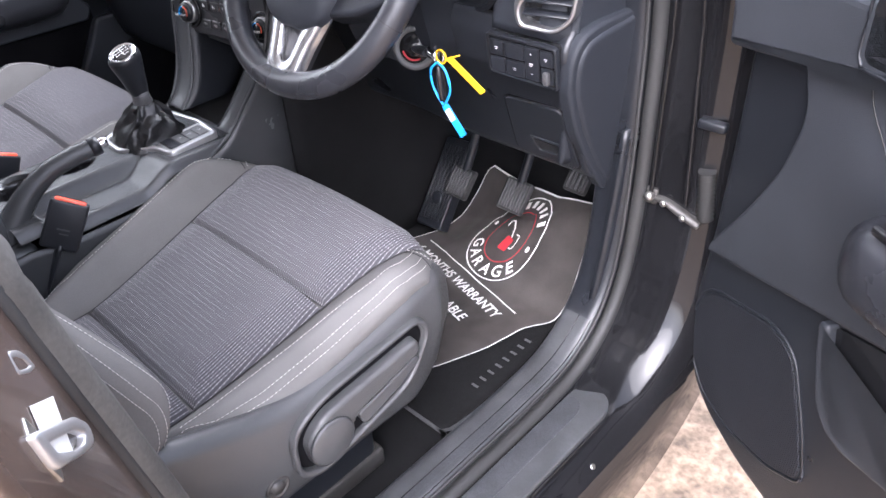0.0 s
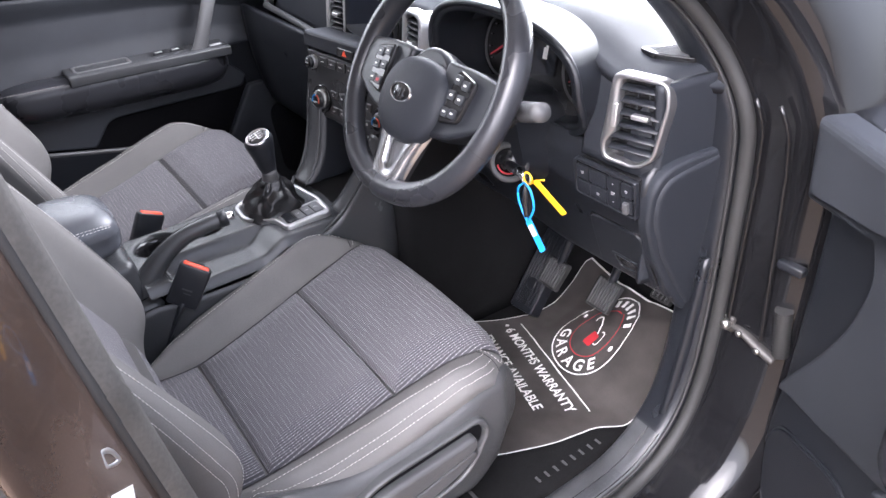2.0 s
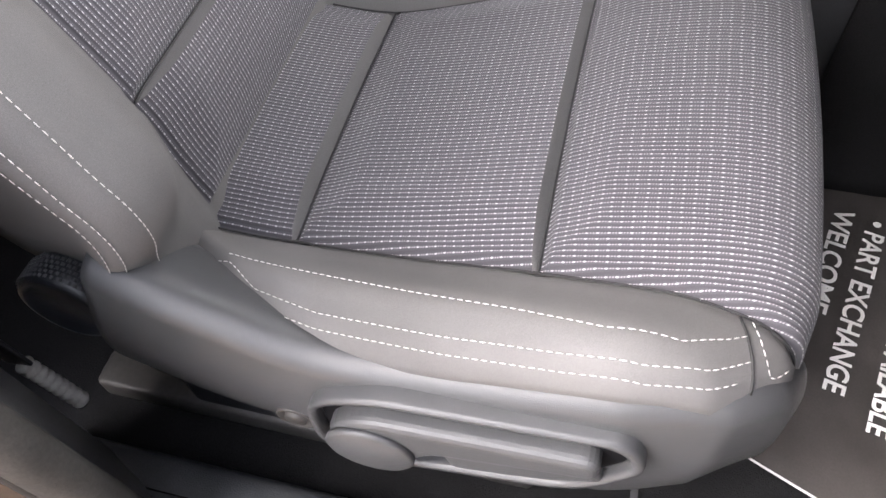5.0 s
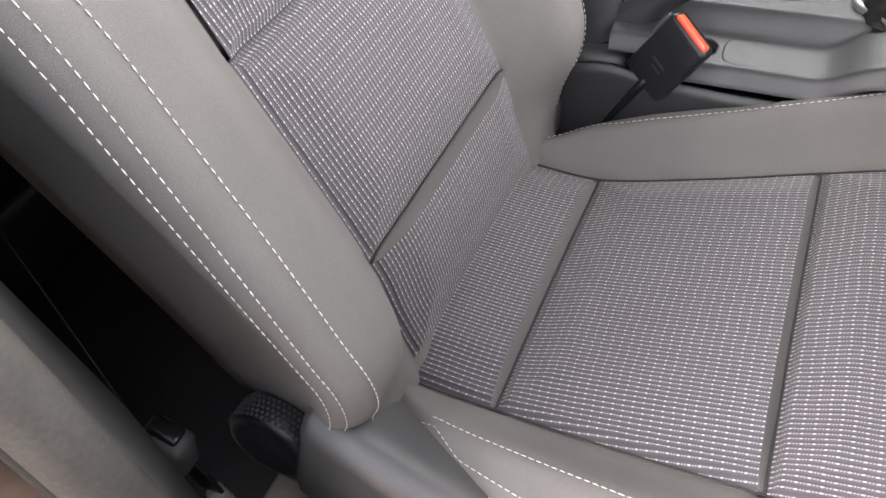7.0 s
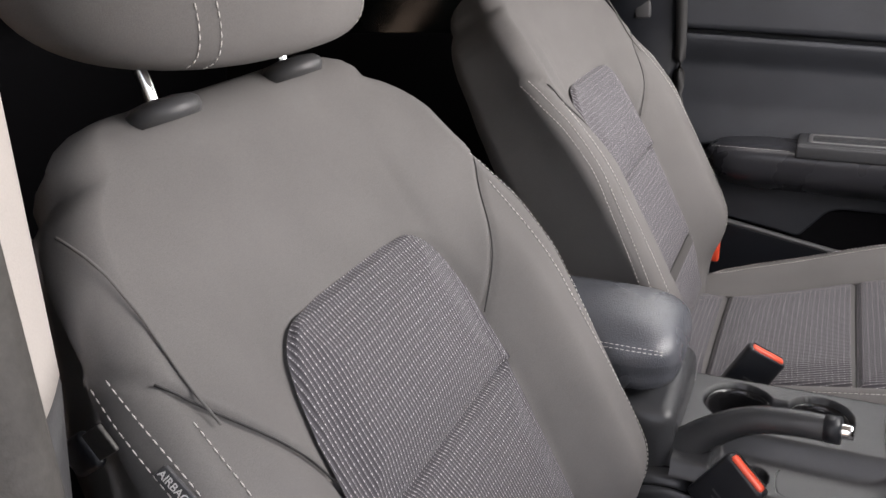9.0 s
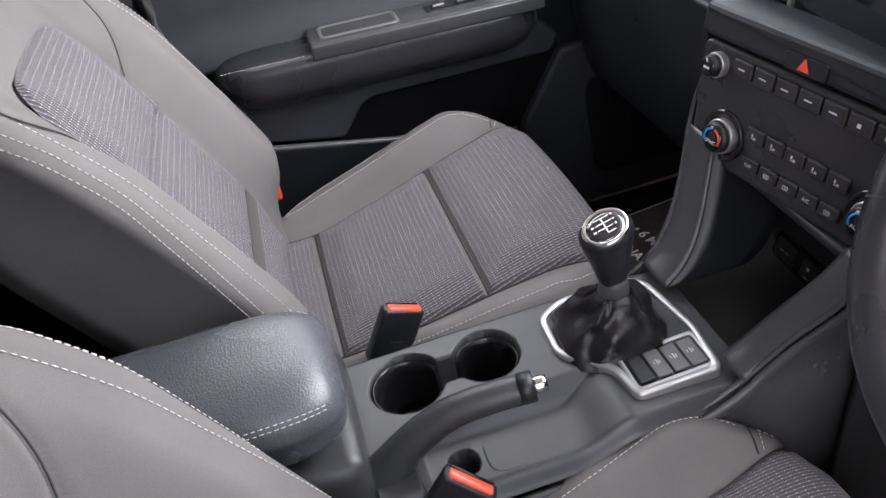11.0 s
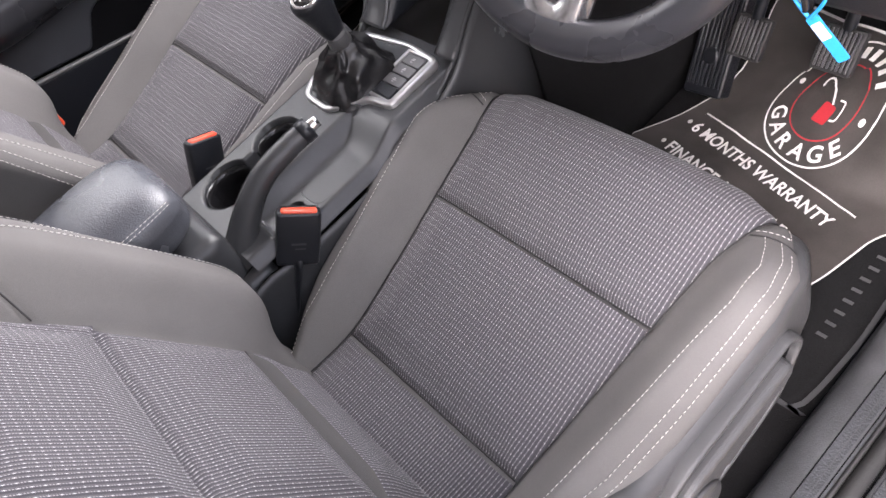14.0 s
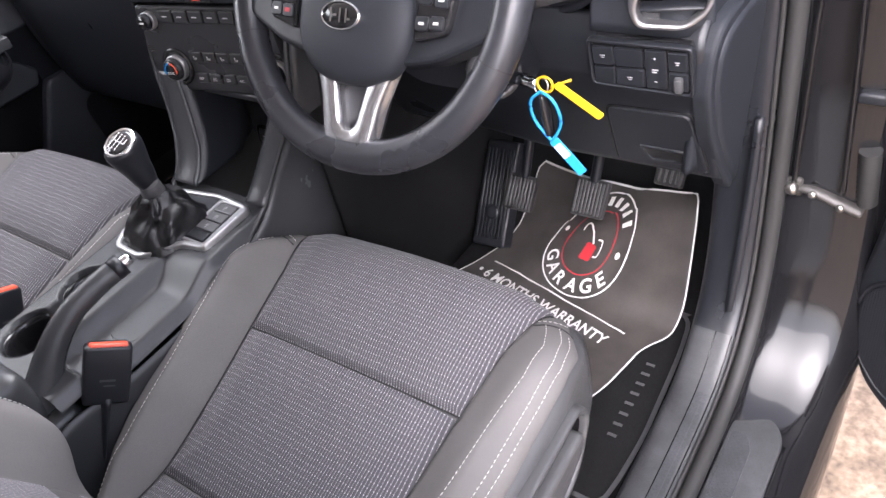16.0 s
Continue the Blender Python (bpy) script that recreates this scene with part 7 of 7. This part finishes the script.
def build_mats():
    # moulded carpet mat under the film
    cm = thing("carpet_mat", (0.42, 0.6, FLOOR_Z), "black carpet floor mat with an embroidered grey word", "floor mat")
    out = soft_outline([(0.17, 0.425), (0.612, 0.425), (0.618, 0.47), (0.622, 0.55), (0.612, 0.72), (0.600, 0.80), (0.20, 0.80), (0.16, 0.6)], 0.03)
    def fill(outline, nx, ny, inset=0.0):
        """Grid points inside an outline as a mesh of quads squeezed to its edges, row by row."""
        o = np.array(outline)
        y0, y1 = o[:, 1].min(), o[:, 1].max()
        verts, faces = [], []
        for j in range(ny):
            y = y0 + (y1 - y0) * (0.001 + 0.998 * j / (ny - 1))
            xs = []
            for a, b in zip(o, np.roll(o, -1, axis=0)):
                if (a[1] - y) * (b[1] - y) <= 0 and abs(a[1] - b[1]) > 1e-9:
                    xs.append(a[0] + (b[0] - a[0]) * (y - a[1]) / (b[1] - a[1]))
            x0, x1 = min(xs), max(xs)
            verts += [(x0 + (x1 - x0) * i / (nx - 1), y, 0) for i in range(nx)]
        faces = [(j * nx + i, j * nx + i + 1, (j + 1) * nx + i + 1, (j + 1) * nx + i) for j in range(ny - 1) for i in range(nx - 1)]
        me = bpy.data.meshes.new("skin")
        me.from_pydata(verts, [], faces)
        me.polygons.foreach_set("use_smooth", [True] * len(faces))
        return me
    ob = lay_mesh("carpet", fill(out, 24, 50), lambda x, y: (x, floor_s(y)), CARPET, cm, "black carpet pile", 0.006)
    ob.modifiers.new("thickness", "SOLIDIFY").thickness = 0.005
    lay_mesh("binding", ribbon(out, 0.007, True), lambda x, y: (x, floor_s(y)), TRIM, cm, "grey stitched binding", 0.0085)
    # the embroidered word, as plain bars
    bars = bpy.data.meshes.new("bars")
    verts, faces = [], []
    for k in range(8):
        y = 0.535 + 0.0205 * k
        o = len(verts)
        verts += [(0.580 + a * 0.0140, y + b * 0.0052 / 2, 0) for a, b in ((-0.5, -1), (0.5, -1), (0.5, 1), (-0.5, 1))]
        faces.append((o, o + 1, o + 2, o + 3))
    bars.from_pydata(verts, [], faces)
    lay_mesh("embroidery", bars, lambda x, y: (x, floor_s(y)), TRIM, cm, "grey embroidered bars", 0.0082)["kind"] = "stuff"

    # printed protective film on top, slightly rumpled
    fm = thing("floor_film", (0.40, 0.65, FLOOR_Z), "black printed protective floor film with white edging and text", "floor mat")
    fo = soft_outline([(0.232, 1.0), (0.40, 0.952), (0.577, 0.897), (0.586, 0.85), (0.594, 0.78), (0.586, 0.738), (0.566, 0.712), (0.555, 0.69), (0.535, 0.60), (0.505, 0.53), (0.47, 0.46), (0.20, 0.42), (0.12, 0.50), (0.12, 0.62), (0.145, 0.695), (0.192, 0.765), (0.215, 0.83), (0.225, 0.90)], 0.022)
    skin = fill(fo, 60, 90)
    def place(x, y):
        return (x, floor_s(y))
    def rumple(x, y):
        curl = 0.172 * min(1.0, max(0.0, (x - 0.225) / 0.352)) ** 1.25 * bump_(y, 0.74, 0.90)        # the corner rides up the side trim
        return curl + 0.0022 * noise.noise((x * 14, y * 14, 1.0)) + 0.0012 * noise.noise((x * 40, y * 40, 5.0))
    for v in skin.vertices:
        v.co.z = rumple(v.co.x, v.co.y)
    ob = lay_mesh("film", skin, place, MATBLACK, fm, "thin black film", 0.0125)
    edge = ribbon(fo, 0.0026, True)
    for v in edge.vertices:
        v.co.z = rumple(v.co.x, v.co.y)
    lay_mesh("white_edge", edge, place, WHITE, fm, "white printed edge", 0.0137)
    # printing: local x along the words, local y towards the toe board
    ax = Vector((0.292, -0.073)).normalized()
    s0 = floor_s(0.79)
    def print_at(px, py):
        return lambda x, y: (0.228 + (px + x) * ax.x - (py + y) * ax.y, s0 + (px + x) * ax.y + (py + y) * ax.x)
    def printed(name, me, px, py, mat=WHITE, label="white print"):
        f = print_at(px, py)
        for v in me.vertices:
            x, s = f(v.co.x, v.co.y)
            v.co.z = rumple(x, float(np.interp(s, ARC_S, ARC_Y)))
        return lay_mesh(name, me, f, mat, fm, label, 0.0141)
    printed("rule", ribbon([(0, 0), (0.15, 0), (0.301, 0)], 0.0028), 0, 0)
    for k, words in enumerate(("\u2022 6 MONTHS WARRANTY", "\u2022 FINANCE AVAILABLE", "\u2022 PART EXCHANGE", "WELCOME")):
        me = flat_text(words, 0.030)
        wide = max(v.co.x for v in me.vertices)
        for v in me.vertices:
            v.co.x *= (0.297, 0.265, 0.238, 0.150)[k] / wide
        printed("lettering", me, -0.010, (-0.032, -0.087, -0.134, -0.170)[k])
    # emblem: an egg-shaped ring, a red ring, bars where the name stands and a red fuel can
    cx, cy = 0.153, 0.102
    egg = lambda r: [(r * math.cos(a) * (1 - 0.13 * math.sin(a)), 1.15 * r * math.sin(a)) for a in np.linspace(0, 2 * math.pi, 28, endpoint=False)]
    printed("emblem_ring", ribbon(egg(0.081), 0.0026, True), cx, cy)
    printed("emblem_inner_ring", ribbon(egg(0.049), 0.0020, True), cx, cy, REDPRINT, "red print")
    def arc_bars(n, a0, a1, r, w, h):
        me = bpy.data.meshes.new("bars")
        verts, faces = [], []
        for k in range(n):
            a = radians(a0 + (a1 - a0) * k / max(1, n - 1))
            o = len(verts)
            c = Vector((math.cos(a) * (1 - 0.13 * math.sin(a)), 1.15 * math.sin(a))) * r
            t, q = Vector((-math.sin(a), math.cos(a))), Vector((math.cos(a), math.sin(a)))
            verts += [(*(c + t * (i * w * 0.34) + q * (j * h / 2)), 0) for i, j in ((-1, -1), (1, -1), (1, 1), (-1, 1))]
            faces.append((o, o + 1, o + 2, o + 3))
        me.from_pydata(verts, [], faces)
        return me
    for k in range(7):
        printed("name_bar", arc_bars(1, 128 - 17.0 * k, 0, 0.0655, 0.0130, 0.017), cx, cy)
    for k, letter in enumerate("GARAGE"):
        a = radians(214 + 21.5 * k)
        me = flat_text(letter, 0.031)
        xs = [v.co.x for v in me.vertices]
        me.transform(Matrix.Translation((0.0655 * math.cos(a) * (1 - 0.13 * math.sin(a)), 0.0655 * 1.15 * math.sin(a), 0)) @ Matrix.Rotation(a + math.pi / 2, 4, "Z") @ Matrix.Translation((-(min(xs) + max(xs)) / 2, 0, 0)))
        printed("letter", me, cx, cy)
    for a in (170, 352):
        me = bpy.data.meshes.new("dot")
        n = 14
        me.from_pydata([(0.0045 * math.cos(2 * math.pi * k / n), 0.0045 * math.sin(2 * math.pi * k / n), 0) for k in range(n)], [], [tuple(range(n))])
        printed("emblem_dot", me, cx + 0.0655 * math.cos(radians(a)), cy + 0.0655 * 1.15 * math.sin(radians(a)))
    can = bpy.data.meshes.new("can")
    o = soft_outline([(-0.013, -0.030), (0.011, -0.030), (0.013, -0.006), (-0.009, -0.002)], 0.004)
    can.from_pydata([(x, y, 0) for x, y in o], [], [tuple(range(len(o)))])
    printed("fuel_can", can, cx + 0.006, cy - 0.002, REDPRINT, "red fuel can")
    printed("fuel_hose", ribbon([(0.004, -0.004), (-0.010, 0.016), (-0.022, 0.028), (-0.030, 0.026), (-0.032, 0.016)], 0.0030), cx + 0.006, cy - 0.002)
    printed("fuel_hose", ribbon([(0.014, -0.022), (0.022, -0.018), (0.020, 0.002), (0.010, 0.004)], 0.0022), cx + 0.006, cy - 0.002)
    # the same film in the passenger's footwell
    pf = thing("floor_film", (-0.35, 0.65, FLOOR_Z), "black printed protective floor film in the passenger footwell", "floor mat")
    lay_mesh("film", fill(PASS_EDGE, 30, 40), place, MATBLACK, pf, "thin black film", 0.0125)
    lay_mesh("white_edge", ribbon(PASS_EDGE, 0.0034, True), place, WHITE, pf, "white printed edge", 0.0137)
    for k, words in enumerate(("\u2022 6 MONTHS WARRANTY", "\u2022 FINANCE AVAILABLE")):
        lay_mesh("lettering", flat_text(words, 0.030), lambda x, y, k=k: (PASS_TEXT[0] + x * 0.985 - (y - 0.05 * k) * 0.17, floor_s(PASS_TEXT[1]) + x * 0.17 + (y - 0.05 * k) * 0.985), WHITE, pf, "white print", 0.0141)


build_mats()


# ---- seat side trim ----
def build_seat_side():
    s = SEATS[1][0]
    # the shield: a shelf beside the cushion that rolls over into an upright outer face
    crest = spline([(0.008, 0.713), (0.04, 0.703), (0.08, 0.690), (0.11, 0.680), (0.15, 0.668), (0.195, 0.664), (0.29, 0.675), (0.384, 0.696), (0.435, 0.701), (0.470, 0.688), (0.496, 0.650)], 80)
    def side(u, v):
        y, z = crest[int(round(u * 79))]
        low = 0.512 + 0.06 * bump_(y, 0.38, 0.50) + 0.035 * (1 - bump_(y, 0.0, 0.10))
        out = float(np.interp(y, [0.0, 0.06, 0.15, 0.38, 0.44, 0.48, 0.50], [0.600, 0.606, 0.611, 0.613, 0.604, 0.580, 0.545]))
        if v < 0.3:                                   # the shelf, hollowed a little
            t = v / 0.3
            return (out - 0.060 * (1 - t) - 0.016, y, z + 0.004 - 0.055 * (1 - t) ** 1.3)
        if v < 0.55:                                  # the rounded shoulder
            a = math.pi / 2 * (v - 0.3) / 0.25
            return (out - 0.016 * (1 - math.sin(a)), y, z + 0.004 - 0.016 * (1 - math.cos(a)))
        t = (v - 0.55) / 0.45
        return (out + 0.005 * math.sin(math.pi * t) - 0.016 * t * t, y - 0.045 * t * (1 - bump_(y, 0.0, 0.13)), z - 0.012 + (low - z + 0.012) * t)
    sheet("side_shield", side, 80, 44, TRIM, s, "dark grey plastic side shield", thick=0.004)
    sheet("inner_shield", lambda u, v: (0.712 - side(u, 0.5 + 0.5 * v)[0], side(u, 0.5 + 0.5 * v)[1], side(u, 0.5 + 0.5 * v)[2] - 0.025), 60, 30, TRIM, s, thick=-0.004)
    # raised fairing round the lever
    m = frame_matrix((0.6190, 0.274, 0.622), (0.0, 1, 0.14), (0, -0.14, 1))
    # The hollow behind the lever has its shade painted on as a near-black plate.
    slab("lever_recess", soft_outline([(-0.112, -0.040), (-0.102, 0.026), (-0.05, 0.044), (0.115, 0.036), (0.125, 0.005), (0.08, -0.050), (-0.08, -0.062)], 0.03), 0.012, m @ pose(0, 0, 0.0012), DARKTRIM_SHADE, s, "lever recess, shade painted near black", r=0.006, seg=3)
    hollow = soft_outline([(-0.112, -0.040), (-0.102, 0.026), (-0.05, 0.044), (0.115, 0.036), (0.125, 0.005), (0.08, -0.050), (-0.08, -0.062)], 0.03)
    ring_slab("lever_surround", [(x * 1.07, y * 1.14) for x, y in hollow], hollow, 0.016, m @ pose(0, 0, 0.0085), TRIM, s, "raised rim round the lever", 0.004)
    slab("height_lever", soft_outline([(-0.096, -0.038), (-0.096, 0.008), (-0.062, 0.030), (0.103, 0.022), (0.102, -0.004), (-0.02, -0.012), (-0.045, -0.050), (-0.08, -0.055)], 0.020), 0.016, m @ pose(0, 0, 0.017), TRIM, s, "grey height lever", r=0.007, seg=4)
    slab("lever_lip", soft_outline([(-0.015, -0.022), (0.098, -0.012), (0.104, -0.024), (0.06, -0.040), (-0.01, -0.050)], 0.010), 0.010, m @ pose(0, 0, 0.010), TRIM, s, "lower lip of the lever", r=0.004, seg=3)
    lathe("lever_pivot", [(0.034, 0), (0.034, 0.003), (0.031, 0.005), (0.001, 0.0055)], m @ pose(-0.064, -0.014, 0.017), TRIM, s, "round pivot cover", n=36)
    lathe("shield_screw", [(0.017, -0.004), (0.017, 0.003), (0.0145, 0.0035), (0.0130, -0.002), (0.0100, -0.002), (0.0095, 0.004), (0.001, 0.005)], frame_matrix((0.612, 0.137, 0.562), (0, 1, 0), (0, 0, 1)), RUSTY, s, "dark metal screw cap", n=20)
    # recline dial
    dm = frame_matrix((0.568, -0.036, 0.650), (0, 1, 0), (-0.05, 0, 1))
    prof = [(0.030, -0.005), (0.036, 0.004), (0.0385, 0.010), (0.0385, 0.030), (0.036, 0.034), (0.031, 0.035), (0.029, 0.031), (0.001, 0.031)]
    lathe("recline_dial", prof, dm, PLASTIC, s, "ribbed black recline dial", n=48)
    verts, faces = [], []
    for k in range(260):
        a = 2 * math.pi * (k % 52 + 0.5 * (k // 52 % 2)) / 52
        rbox_c = Vector((0.0385 * math.cos(a), 0.0385 * math.sin(a), 0.0125 + 0.0042 * (k // 52)))
        t = Vector((-math.sin(a), math.cos(a), 0))
        q = Vector((math.cos(a), math.sin(a), 0))
        o = len(verts)
        for h in (-0.0014, 0.0014):
            for p in (rbox_c - t * 0.0016, rbox_c + q * 0.0012, rbox_c + t * 0.0016):
                verts.append(dm @ (p + Vector((0, 0, h))))
        faces += [(o, o + 1, o + 4, o + 3), (o + 1, o + 2, o + 5, o + 4)]
    shell("dial_knurl", verts, faces, TRIM, s, smooth=False, fix=False)
    # rails and cushion pan
    for x in (0.14, 0.56):
        rbox("rail", (0.04, 0.46, 0.035), (x, 0.10, FLOOR_Z + 0.022), RUSTY, s, "steel seat rail", r=0.006)
        rbox("riser", (0.03, 0.34, 0.10), (x, 0.15, 0.475), PLASTIC, s, "black seat riser", r=0.01)
    rbox("pan", (0.44, 0.50, 0.05), (0.35, 0.20, 0.545), PLASTIC, s, "black cushion pan", r=0.015)
    rbox("shield_joint", (0.05, 0.10, 0.05), (0.13, -0.01, 0.645), TRIM, s, r=0.012)
    p = SEATS[-1][0]
    for x in (-0.14, -0.56):
        rbox("rail", (0.04, 0.62, 0.035), (x, 0.16, FLOOR_Z + 0.022), RUSTY, p, "steel seat rail", r=0.006)
        rbox("riser", (0.03, 0.46, 0.12), (x, 0.18, 0.485), PLASTIC, p, "black seat riser", r=0.01)
    rbox("pan", (0.46, 0.50, 0.05), (-0.35, 0.20, 0.555), PLASTIC, p, "black cushion pan", r=0.015)
    rbox("side_shield", (0.03, 0.40, 0.09), (-0.135, 0.18, 0.62), TRIM, p, r=0.012)
    rbox("belt_anchor", (0.02, 0.03, 0.05), (-0.615, 0.03, 0.70), ORANGE, p, "red belt anchor cover", r=0.006)


build_seat_side()
